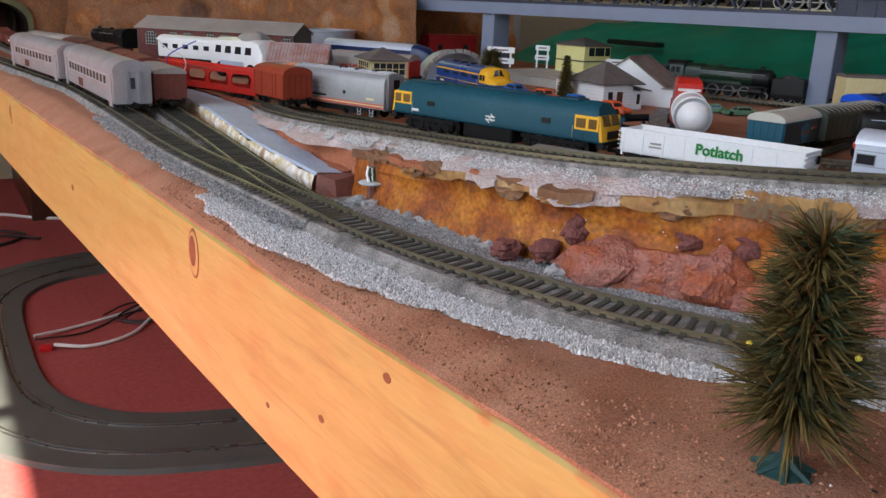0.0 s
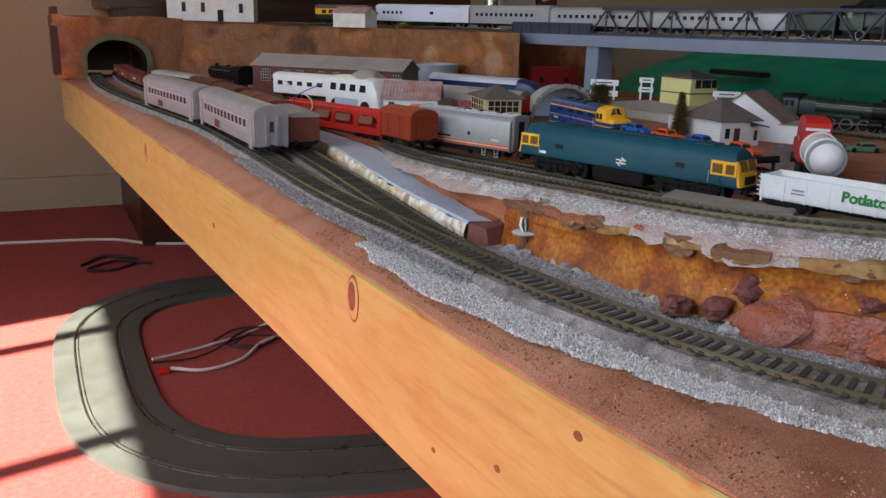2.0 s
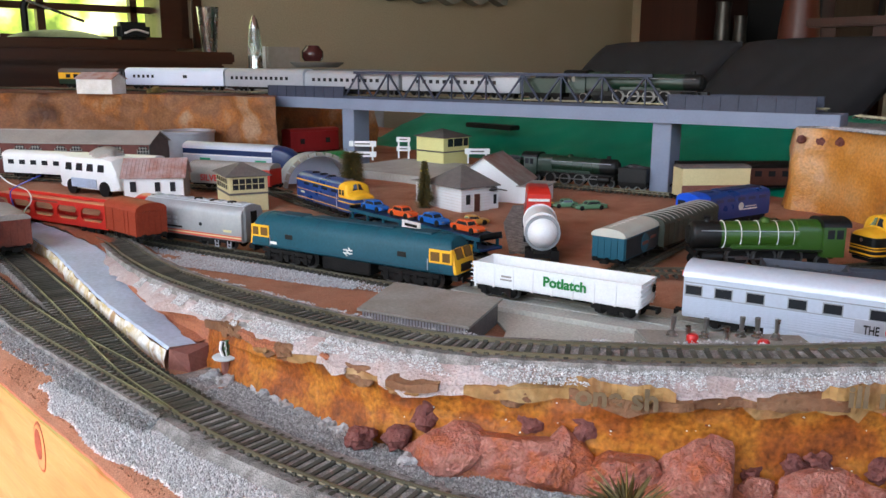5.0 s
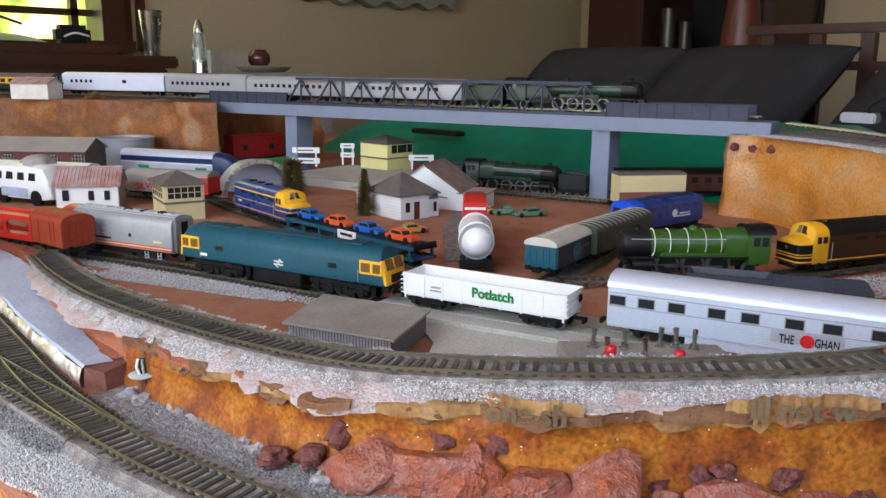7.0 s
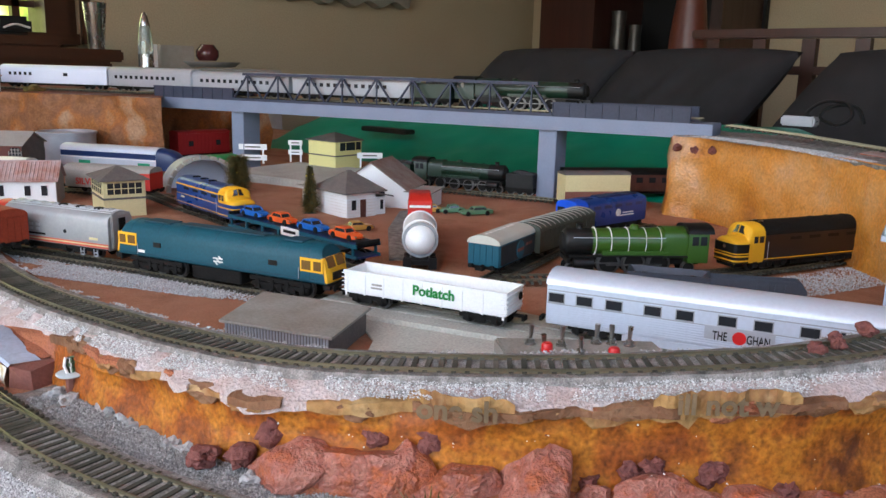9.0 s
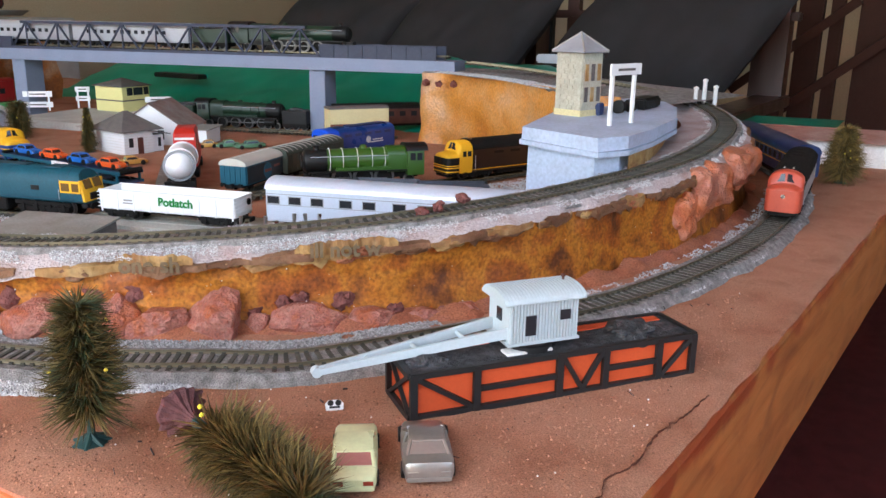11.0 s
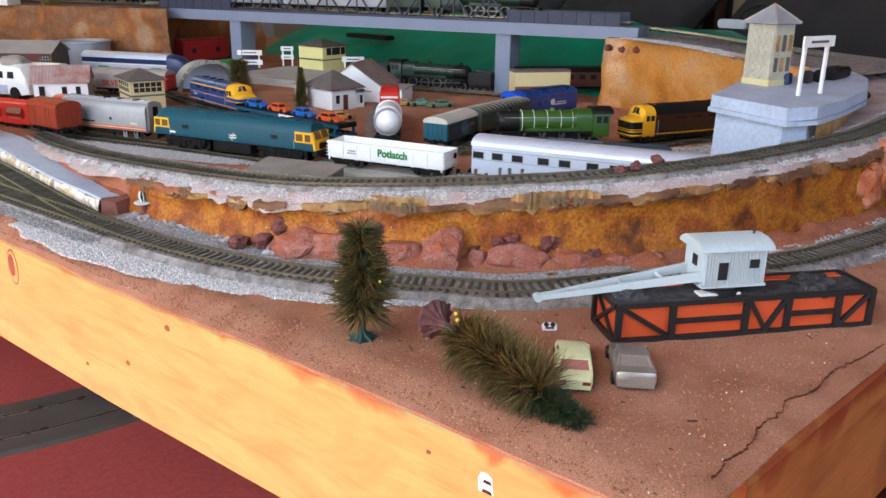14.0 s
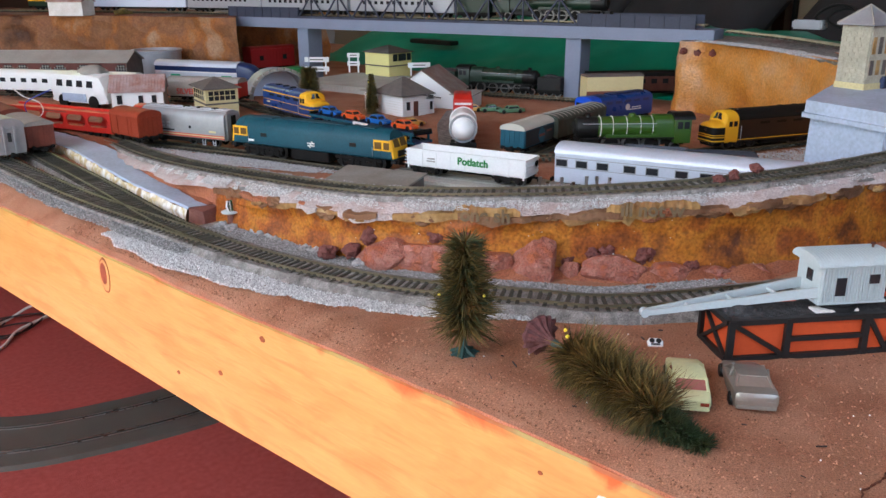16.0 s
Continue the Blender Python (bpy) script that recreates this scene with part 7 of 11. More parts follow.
h = hopper(put(0.674, 0.300, 0.46, -0.888))
bw = thing("hopper_box", "dark slate-blue steep-sided wagon box set on the ground", "wagon box", put(0.7065, 0.2372, 0.55, -0.835, BOARD + 0.0006) @ Matrix.Diagonal((1.0, 1.0, 1.35, 1)))
part("box", Shape().rings([[(-0.039 * a, -0.0075 * b, z), (0.039 * c, -0.0075 * b, z), (0.039 * c, 0.0075 * b, z), (-0.039 * a, 0.0075 * b, z)] for a, b, c, z in ((0.96, 0.9, 1.0, 0.0), (1.0, 1.0, 1.0, 0.0110), (1.0, 1.0, 0.86, 0.0168), (0.95, 0.8, 0.82, 0.0168), (0.95, 0.8, 0.82, 0.0140))]), M["slatebox"], bw, bevel=0.0004)
for k in (-2, 0, 2):
    part("side_rib", Shape().box(0.011 * k, -0.0078, 0.0020, 0.0016, 0.0012, 0.0125), M["slatebox"], bw)
part("latch", Shape().box(0.009, -0.0082, 0.0085, 0.0014, 0.0016, 0.0060).box(0.014, -0.0082, 0.0085, 0.0014, 0.0016, 0.0060), M["slatebox"], bw)

# --- blue transporter with toy cars ---
def toy_car(name, label, m, body, group="", L=0.033, glass="glassdark"):
    ob = thing(name, label, "toy car", m, group)
    w = 0.0135
    rs = []
    for x, hw, zl, zh in ((-0.50, 0.38, 0.0032, 0.0065), (-0.46, 0.46, 0.0024, 0.0072), (-0.2, 0.5, 0.0022, 0.0078), (0.15, 0.5, 0.0022, 0.0076), (0.40, 0.47, 0.0024, 0.0068), (0.48, 0.42, 0.0030, 0.0058), (0.50, 0.36, 0.0034, 0.0050)):
        rs.append([(x * L, -hw * w, zl), (x * L, hw * w, zl), (x * L, hw * w * 1.02, (zl + zh) / 2), (x * L, hw * w * 0.94, zh), (x * L, -hw * w * 0.94, zh), (x * L, -hw * w * 1.02, (zl + zh) / 2)])
    part("body", Shape().rings(rs), M[body], ob, smooth=True)
    s = Shape()
    s.rings([[(-0.30 * L + a, -0.43 * w * b, z), (0.17 * L - a * 1.6, -0.43 * w * b, z), (0.17 * L - a * 1.6, 0.43 * w * b, z), (-0.30 * L + a, 0.43 * w * b, z)] for a, b, z in ((0, 1.0, 0.0072), (0.0022, 0.86, 0.0108))])
    part("glazing", s, M[glass], ob)
    s = Shape()
    s.rings([[(-0.30 * L + a, -0.43 * w * b, z), (0.17 * L - a * 1.6, -0.43 * w * b, z), (0.17 * L - a * 1.6, 0.43 * w * b, z), (-0.30 * L + a, 0.43 * w * b, z)] for a, b, z in ((0.0020, 0.90, 0.0106), (0.0022, 0.90, 0.0112), (0.0034, 0.78, 0.0119))])
    part("roof", s, M[body], ob, smooth=True)
    for side in (-1, 1):
        for x in (-0.29, 0.30):
            part("pillar", Shape().tube([(x * L * (0.98 if x < 0 else 0.55), side * w * 0.43, 0.0074), (x * L * (0.80 if x < 0 else 0.30), side * w * 0.38, 0.0110)], 0.0006, 5), M[body], ob)
            part("wheel", Shape().lathe([(0.0004, -0.001), (0.0030, -0.001), (0.0033, 0), (0.0030, 0.001), (0.0004, 0.001)], x * L, side * w * 0.46, 0.0033, 14, "y"), M["black"], ob, smooth=True)
    for e, mm in ((1, "chrome"), (-1, "brightred")):
        for side in (-1, 1):
            part("headlight" if e > 0 else "tail_light", Shape().box(e * L * 0.485, side * w * 0.34, 0.0044, 0.0012, 0.0022, 0.0014), M[mm], ob)
    return ob


def transporter(m):
    ob = thing("car_transporter_wagon", "blue low-sided transporter wagon carrying toy cars", "railway wagon", m)
    L, W = 0.215, 0.028
    part("deck", Shape().box(0, 0, 0.0165, L, W, 0.0022), M["vrblue"], ob, bevel=0.0003)
    for side in (-1, 1):
        y = side * W / 2
        part("side_frame", Shape().box(0, y, 0.0060, L, 0.0016, 0.0030).box(0, y, 0.0160, L, 0.0016, 0.0036), M["teal"], ob)
        for k in range(8):
            x = -L / 2 + 0.006 + (L - 0.012) * k / 7
            part("stanchion", Shape().box(x, y, 0.0080, 0.0026, 0.0018, 0.0090), M["teal"], ob)
        part("sign_board", Shape().box(0.006, y + side * 0.0012, 0.0125, 0.030, 0.0008, 0.0085), M["whitepaint"], ob, "white name board with unreadable marks")
        part("sign_bar", Shape().box(0.006, y + side * 0.0018, 0.0155, 0.020, 0.0005, 0.0028), M["black"], ob)
    for e in (-1, 1):
        part("end_stop", Shape().box(e * (L / 2 - 0.001), 0, 0.0165, 0.002, W, 0.006), M["black"], ob)
        bogie(ob, e * 0.080, 0.022, 0.0050, 0.023)
    part("lower_deck", Shape().box(0, 0, 0.0062, L, W - 0.002, 0.0016), M["vrblue"], ob)
    return ob


TM = put(0.5385, 0.640, 0.0, -1.0)
transporter(TM)
for k, col in enumerate(("carblue", "carorange", "carblue", "carorange")):
    toy_car("toy_car", {"carblue": "bright blue toy saloon car on the transporter", "carorange": "orange-red toy saloon car on the transporter"}[col], TM @ pose(-0.078 + 0.051 * k, 0, 0.0188), col, "cars on the transporter", 0.040)
toy_car("toy_car", "ochre toy car parked behind the transporter", Matrix.Translation((0.660, 0.690, BOARD)) @ pose(0, 0, 0, 0, 0, -20), "carbeige", "", 0.036)
toy_car("toy_car", "pale green toy saloon on the yard earth", Matrix.Translation((0.849, 0.674, BOARD)) @ pose(0, 0, 0, 0, 0, 155), "cargreen", "", 0.046)
toy_car("toy_car", "small green toy car beside the saloon", Matrix.Translation((0.835, 0.705, BOARD)) @ pose(0, 0, 0, 0, 0, 150), "cargreen", "", 0.034)
toy_car("toy_car", "small yellow toy car beside the truck", Matrix.Translation((0.815, 0.725, BOARD)) @ pose(0, 0, 0, 0, 0, 150), "carbeige", "", 0.030)


# --- tanker lorry ---
def tanker(m):
    ob = thing("tanker_lorry", "red lorry cab pulling a white tank trailer", "toy lorry", m)
    part("tank", Shape().lathe([(0.0004, -0.075), (0.007, -0.0735), (0.0125, -0.068), (0.0155, -0.060), (0.0163, -0.052), (0.0163, 0.006), (0.0150, 0.013), (0.010, 0.019), (0.0004, 0.021)], 0, 0, 0.030, 28, "x"), M["whiteplastic"], ob, smooth=True)
    for x in (-0.050, 0.0):
        part("tank_band", Shape().lathe([(0.0160, -0.0012), (0.0172, -0.0012), (0.0172, 0.0012), (0.0160, 0.0012)], x, 0, 0.030, 28, "x"), M["whiteplastic"], ob)
    part("rear_ring", Shape().lathe([(0.0150, 0), (0.0168, 0), (0.0168, 0.0022), (0.0150, 0.0022)], -0.064, 0, 0.030, 24, "x"), M["silver2"], ob)
    part("chassis", Shape().box(-0.025, 0, 0.0085, 0.100, 0.016, 0.0045).box(0.075, 0, 0.0075, 0.100, 0.014, 0.004), M["under"], ob)
    for x in (-0.055, -0.040, 0.030, 0.045, 0.112):
        for side in (-1, 1):
            part("wheel", Shape().lathe([(0.0006, -0.0028), (0.0058, -0.0028), (0.0065, -0.001), (0.0065, 0.001), (0.0058, 0.0028), (0.0006, 0.0028)], x, side * 0.0125, 0.0065, 16, "y"), M["black"], ob, smooth=True)
    part("mudguard", Shape().box(-0.068, 0.0118, 0.003, 0.001, 0.008, 0.011).box(-0.068, -0.0118, 0.003, 0.001, 0.008, 0.011), M["black"], ob)
    cab = part("cab", Shape().rings([[(0.052 + a, -0.0135 * b, z), (0.125 - c, -0.0135 * b, z), (0.125 - c, 0.0135 * b, z), (0.052 + a, 0.0135 * b, z)] for a, b, c, z in ((-0.016, 1, 0, 0.010), (-0.016, 1, 0, 0.028), (-0.016, 0.97, 0.020, 0.0300), (-0.015, 0.92, 0.026, 0.0510), (-0.010, 0.80, 0.032, 0.0550))]), M["brightred"], ob, smooth=True)
    for side in (-1, 1):
        pane(cab, 0.072, side * 0.0128, 0.0270, 0.014, 0.0080, M["glassdark"])
        part("exhaust_stack", Shape().tube([(0.050, side * 0.012, 0.014), (0.050, side * 0.012, 0.050)], 0.0012, 8), M["chrome"], ob)
    pane(cab, 0.0356, 0, 0.0300, 0.0008, 0.0080, M["glassdark"], 0.016, "rear_window")
    part("white_stripe", Shape().box(0.0356, 0, 0.0440, 0.0008, 0.022, 0.0026), M["whitepaint"], cab)
    return ob


tanker(Matrix.Translation((0.6200, 0.5475, BOARD)) @ Matrix.Rotation(math.atan2(0.715, 0.70), 4, "Z"))

# --- far coaches in the yard ---
coach("white_coach", "white coach with square dark windows", put(0.4105, 1.3105, -0.538, 0.843), 0.275, 0.032, 0.0085, 0.034, 0.008, "whiteplastic", "whiteplastic", [(-0.115 + 0.0215 * k, 0.0110, 0.0225, 0.0070) for k in range(12)])
xp = coach("express_coach", "white and blue streamlined express coach with a green panel", put(0.659, 1.311, -0.453, 0.891), 0.185, 0.033, 0.0075, 0.034, 0.009, "silver3", "silver3", [], stripes=((0.0245, 0.0085, "vrblue"), (0.0220, 0.0016, "whiteplastic"), (0.0335, 0.0014, "whiteplastic")))
for x in (-0.045, 0.07):
    part("door_panel", Shape().box(-x, -0.0170, 0.0085, 0.022, 0.0008, 0.0110), mat("jade_green_panel", (0.02, 0.30, 0.16), 0.5), xp)
    part("door_panel", Shape().box(-x, 0.0170, 0.0085, 0.022, 0.0008, 0.0095), mat("jade_green_panel", (0.02, 0.30, 0.16), 0.5), xp)
xn = Shape().rings([[(x, y * w, 0.0075 + (z - 0.0075) * h) for y, z in arc_profile(0.033, 0.0075, 0.034, 0.009, 9)] for x, w, h in ((-0.0927, 1, 1), (-0.105, 0.97, 0.97), (-0.117, 0.90, 0.88), (-0.126, 0.74, 0.72), (-0.130, 0.55, 0.55))])
part("nose", xn, M["vrblue"], xp, "sloping navy express nose", smooth=True)
part("nose_stripe", Shape().box(-0.1000, -0.0164, 0.0205, 0.013, 0.0008, 0.0100), M["vrblue"], xp)
sv = van("advert_van", "pale grey van with large red lettering", put(0.553, 1.085, -0.52, 0.855), 0.130, 0.031, 0.008, 0.031, 0.0075, "greyroof", "greyroof", 2, 0)
part("end_panel", Shape().box(-0.052, 0, 0.0078, 0.028, 0.0325, 0.024), M["brightred"], sv, "bright red end panel")
part("lettering", lettering_mesh("SILVER", 0.0125, M["brightred"], bold=0.0003), None, sv, "red block lettering", m=Matrix.Translation((0.030, 0.0162, 0.012)) @ Matrix.Rotation(radians(180), 4, "Z") @ Matrix.Rotation(radians(90), 4, "X"))
coach("green_coach", "small dark green coach with pale windows", put(0.176, 1.475, -0.27, 0.96), 0.150, 0.030, 0.009, 0.032, 0.006, "darkgreen", "greyroof", [(-0.055 + 0.0185 * k, 0.008, 0.021, 0.008) for k in range(7)])
cb = van("caboose", "red wooden caboose beneath the bridge end", put(0.884, 1.424, 1.0, 0.04), 0.112, 0.032, 0.009, 0.048, 0.005, "crimson", "crimson", 14, 0, upright=True)
for x in (-0.03, 0.03):
    pane(cb, x, -0.0166, 0.024, 0.010, 0.010, M["glassdark"])
van("flat_wagon", "low green open wagon below the caboose", put(0.822, 1.270, 0.95, 0.05), 0.110, 0.029, 0.008, 0.019, 0.002, "greenplastic", "greenplastic", 3, 0)
bx = van("cream_van", "cream and brown bogie van beyond the bridge pier", put(0.9930, 0.590, 0.83, -0.55), 0.092, 0.032, 0.008, 0.046, 0.003, "cream", "slate", 2, 0)
part("lower_panel", Shape().box(0, 0, 0.0075, 0.0926, 0.0335, 0.0165), M["redbrown_end"], bx, "red-brown lower panel")
coach("dark_coach", "dark maroon coach on the back track", put(1.135, 0.61, 0.80, -0.60), 0.23, 0.033, 0.009, 0.034, 0.008, "oxide2", "black", [(-0.08 + 0.02 * k, 0.010, 0.022, 0.008) for k in range(9)])

# --- trains on the upper line ---
UZ = PZ + 0.0028 + RAIL
def on_up(a, b):
    a, b = Vector(a), Vector(b)
    mm, d = (a + b) / 2, b - a
    return put(mm.x, mm.y, d.x, d.y, UZ), d.length


m1, l1 = on_up((0.668, 1.795), (0.787, 1.578))
coach("upper_coach", "pale blue-white coach on the upper line", m1, l1, 0.033, 0.009, 0.035, 0.009, "whiteblue", "whiteblue", [(-0.100 + 0.012 * k, 0.006, 0.024, 0.006) for k in range(5)] + [(0.03, 0.010, 0.024, 0.006)], group="coaches on the upper line")
m2, l2 = on_up((0.790, 1.570), (0.850, 1.368))
coach("upper_coach", "silver coach on the upper line before the bridge", m2, l2, 0.033, 0.009, 0.035, 0.009, "silver", "silver", [(-0.085 + 0.0135 * k, 0.007, 0.023, 0.006) for k in range(12)], group="coaches on the upper line", flutes=4)
for k in range(2):
    u = 0.212 + 0.240 * k
    p = B0 + bd * u
    coach("upper_coach", "silver coach standing inside the truss bridge", put(p.x, p.y, bd.x, bd.y, UZ), 0.232, 0.032, 0.009, 0.033, 0.008, "silver", "silver", [(-0.083 + 0.0138 * q, 0.007, 0.022, 0.006) for q in range(12)], group="coaches on the upper line", flutes=4)
p = B0 + bd * 0.758
steam_engine("steam_locomotive", "dark green express engine with tender crossing the bridge", put(p.x, p.y, bd.x, bd.y, UZ), "darkgreen", "black", 0.222, tender="darkgreen", lined="darkgreen", wheels_r=0.0088, drivers=4)
m3, l3 = on_up((0.575, 1.945), (0.655, 1.815))
coach("railcar", "yellow over green railcar half hidden by a hut", m3, l3, 0.032, 0.009, 0.034, 0.007, "darkgreen", "slate", [(-0.05 + 0.02 * k, 0.012, 0.022, 0.008) for k in range(6)], stripes=((0.020, 0.013, "yellow"),))

# --- freight train waiting at the tunnel ---
IN = frames_along(smooth_path(INNER, 0.004))


def at_inner(y):
    p, d, l = min(IN, key=lambda f: abs(f[0].y - y))
    return put(p.x, p.y, d.x, d.y, Z0 + RAIL)


van("brake_van", "pink-brown weathered brake van at the freight train's tail", at_inner(0.850), 0.082, 0.030, 0.009, 0.034, 0.0045, "oxide", "greyroof", 6, 0, marks=((0.0, 0.025, 0.006, 0.005),))
van("cattle_van", "rust-red slatted van in the freight train", at_inner(0.945), 0.066, 0.030, 0.009, 0.034, 0.006, "oxide", "oxide", 8, 0.016, ribs=6)
van("cattle_van", "rust-red slatted van in the freight train", at_inner(1.022), 0.066, 0.030, 0.009, 0.034, 0.006, "oxide", "oxide", 8, 0.016, ribs=6)
van("goods_van", "dark brown louvred van in the freight train", at_inner(1.130), 0.110, 0.031, 0.009, 0.034, 0.007, "oxide2", "oxide2", 9, 0.02)
van("goods_van", "dark brown louvred van in the freight train", at_inner(1.248), 0.100, 0.031, 0.009, 0.034, 0.007, "oxide2", "oxide2", 9, 0.02)


def open_wagon(m, L, label, body="oxide", load=None, mark=True):
    ob = thing("open_wagon", label, "railway wagon", m, "open wagons")
    W, z0, z1, t = 0.030, 0.009, 0.023, 0.0012
    for side in (-1, 1):
        part("side", Shape().box(0, side * (W - t) / 2, z0, L, t, z1 - z0), M[body], ob)
        for k in range(7):
            part("side_post", Shape().box(-L / 2 + 0.003 + (L - 0.006) * k / 6, side * W / 2, z0, 0.0016, 0.0014, z1 - z0), M[body], ob)
        if mark:
            part("lettering_bar", Shape().box(0, side * (W / 2 + 0.0008), z0 + 0.005, 0.018, 0.0004, 0.0028), M["whitepaint"], ob)
    for e in (-1, 1):
        part("end", Shape().box(e * (L - t) / 2, 0, z0, t, W - t * 2, z1 - z0), M[body], ob)
        bogie(ob, e * (L / 2 - 0.022), 0.020, 0.0052, 0.024)
        coupler(ob, e * L / 2)
    part("floor", Shape().box(0, 0, z0 - 0.0015, L, W - 0.002, 0.002), M[body], ob)
    if load:
        part("load", stone(Shape(), 0, 0, z0 + 0.008, L * 0.45, W * 0.42, 0.008, 6, 0.5, 3), M["coal"], ob)
    return ob


open_wagon(at_inner(1.372), 0.125, "rust-red open wagon in the freight train")
open_wagon(at_inner(1.508), 0.125, "rust-red open wagon in the freight train")
open_wagon(at_inner(1.645), 0.125, "rust-red open wagon nearing the tunnel")
open_wagon(at_inner(1.782), 0.125, "rust-red open wagon nearing the tunnel")
open_wagon(at_inner(1.918), 0.125, "rust-red open wagon at the tunnel mouth")


# --- the red diesel on the main line with its train behind ---
MA = frames_along(smooth_path(MAIN, 0.004))


def at_main(x):
    p, d, l = min(MA, key=lambda f: abs(f[0].x - x))
    return put(p.x, p.y, d.x, d.y, Z0 + RAIL)


rd_ = cab_diesel("diesel_locomotive", "grey diesel with orange-red rounded nose on the main line", at_main(0.888), 0.195, 0.032, "locogrey", "locored", bands=((0.0300, 0.0030, "under"),), roofm="under", H=0.045, nose_len=0.030, mask="locored", mask_top=0.0290)
part("nose_emblem", Shape().box(0.0972, 0, 0.0165, 0.0010, 0.007, 0.006), M["cream"], rd_, "small cream emblem")
coach("express_coach", "dark blue passenger coach with yellow lines", at_main(1.108), 0.235, 0.033, 0.008, 0.035, 0.010, "vrblue", "vrblue", [(-0.10 + 0.018 * k, 0.010, 0.022, 0.008) for k in range(12)], stripes=((0.0195, 0.0008, "yellow"), (0.0315, 0.0008, "yellow")))


# ---- buildings ----
def corner(p, q, z=BOARD):
    """A frame at ground corner p with x running to q."""
    p, q = Vector(p), Vector(q)
    d = q - p
    return Matrix.Translation((p.x, p.y, z)) @ Matrix.Rotation(math.atan2(d.y, d.x), 4, "Z"), d.length


def gable_house(name, label, m, L, W, h, rise, wall, roof, over=0.004, end=None, wins=(), doors=(), category="model house", corrugated=0):
    """A gabled house; x along the ridge, y to the back, its corner at the frame's origin."""
    ob = thing(name, label, category, m)
    part("wall", Shape().box(L / 2, W / 2, 0, L, W, h), M[wall], ob, bevel=0.0004)
    for x in (0.0006, L - 0.0006):
        s = Shape()
        s.rings([[(x + e, 0.0002, h - 0.0005), (x + e, W - 0.0002, h - 0.0005), (x + e, W / 2, h + rise)] for e in (-0.0006, 0.0006)])
        part("gable", s, M[end or wall], ob)
    if end:
        for x in (-0.0004, L + 0.0004):
            part("end_wall", Shape().box(x, W / 2, 0.0003, 0.0008, W, h - 0.0005), M[end], ob)
    t = 0.0014
    for side in (0, 1):
        y0 = -over if side == 0 else W + over
        z0 = h - rise * over / (W / 2)
        s = Shape()
        s.rings([[(x, y0, z0), (x, W / 2, h + rise), (x, W / 2, h + rise + t), (x, y0, z0 + t)] for x in (-over, L + over)])
        part("roof_slope", s, M[roof], ob)
        if corrugated:
            s = Shape()
            for k in range(corrugated):
                x = -over + (L + 2 * over) * (k + 0.5) / corrugated
                s.rings([[(x + e, y0, z0 + t - 0.0001), (x + e, W / 2, h + rise + t - 0.0001), (x + e * 0.3, W / 2, h + rise + t + 0.0007), (x + e * 0.3, y0, z0 + t + 0.0007)] for e in (-0.0010, 0.0010)])
            part("corrugation", s, M[roof], ob)
    part("ridge_cap", Shape().tube([(-over, W / 2, h + rise + t), (L + over, W / 2, h + rise + t)], 0.0010, 6), M[roof], ob)
    for x, z, w, hh in wins:
        part("window", Shape().box(x, -0.0005, z, w, 0.0012, hh), M["glassdark"], ob)
    for x, w, hh in doors:
        part("door", Shape().box(x, -0.0006, 0, w, 0.0014, hh), M["slate"], ob)
    return ob


def hip_roof(parent, L, W, h, rise, roof, over=0.006, ridge=0.0):
    s = Shape()
    r = ridge / 2
    c = (L / 2, W / 2)
    lo = [(-over, -over, h), (L + over, -over, h), (L + over, W + over, h), (-over, W + over, h)]
    hi = [(c[0] - r - 0.0008, c[1] - 0.0008, h + rise), (c[0] + r + 0.0008, c[1] - 0.0008, h + rise), (c[0] + r + 0.0008, c[1] + 0.0008, h + rise), (c[0] - r - 0.0008, c[1] + 0.0008, h + rise)]
    base = [(x, y, h - 0.0012) for x, y, z in lo]
    s.rings([base, lo, hi])
    return part("roof", s, M[roof], parent)


# white cottage with the rusty iron roof
m, l = corner((0.404, 1.116), (0.455, 1.085))
gable_house("iron_roofed_house", "white-fronted little house with a rusty iron roof", m, 0.078, 0.056, 0.033, 0.020, "whiteplastic", "rustroof", 0.004, "housewall", [(0.012, 0.012, 0.008, 0.014), (0.044, 0.012, 0.007, 0.013), (0.064, 0.012, 0.007, 0.013)], corrugated=18)


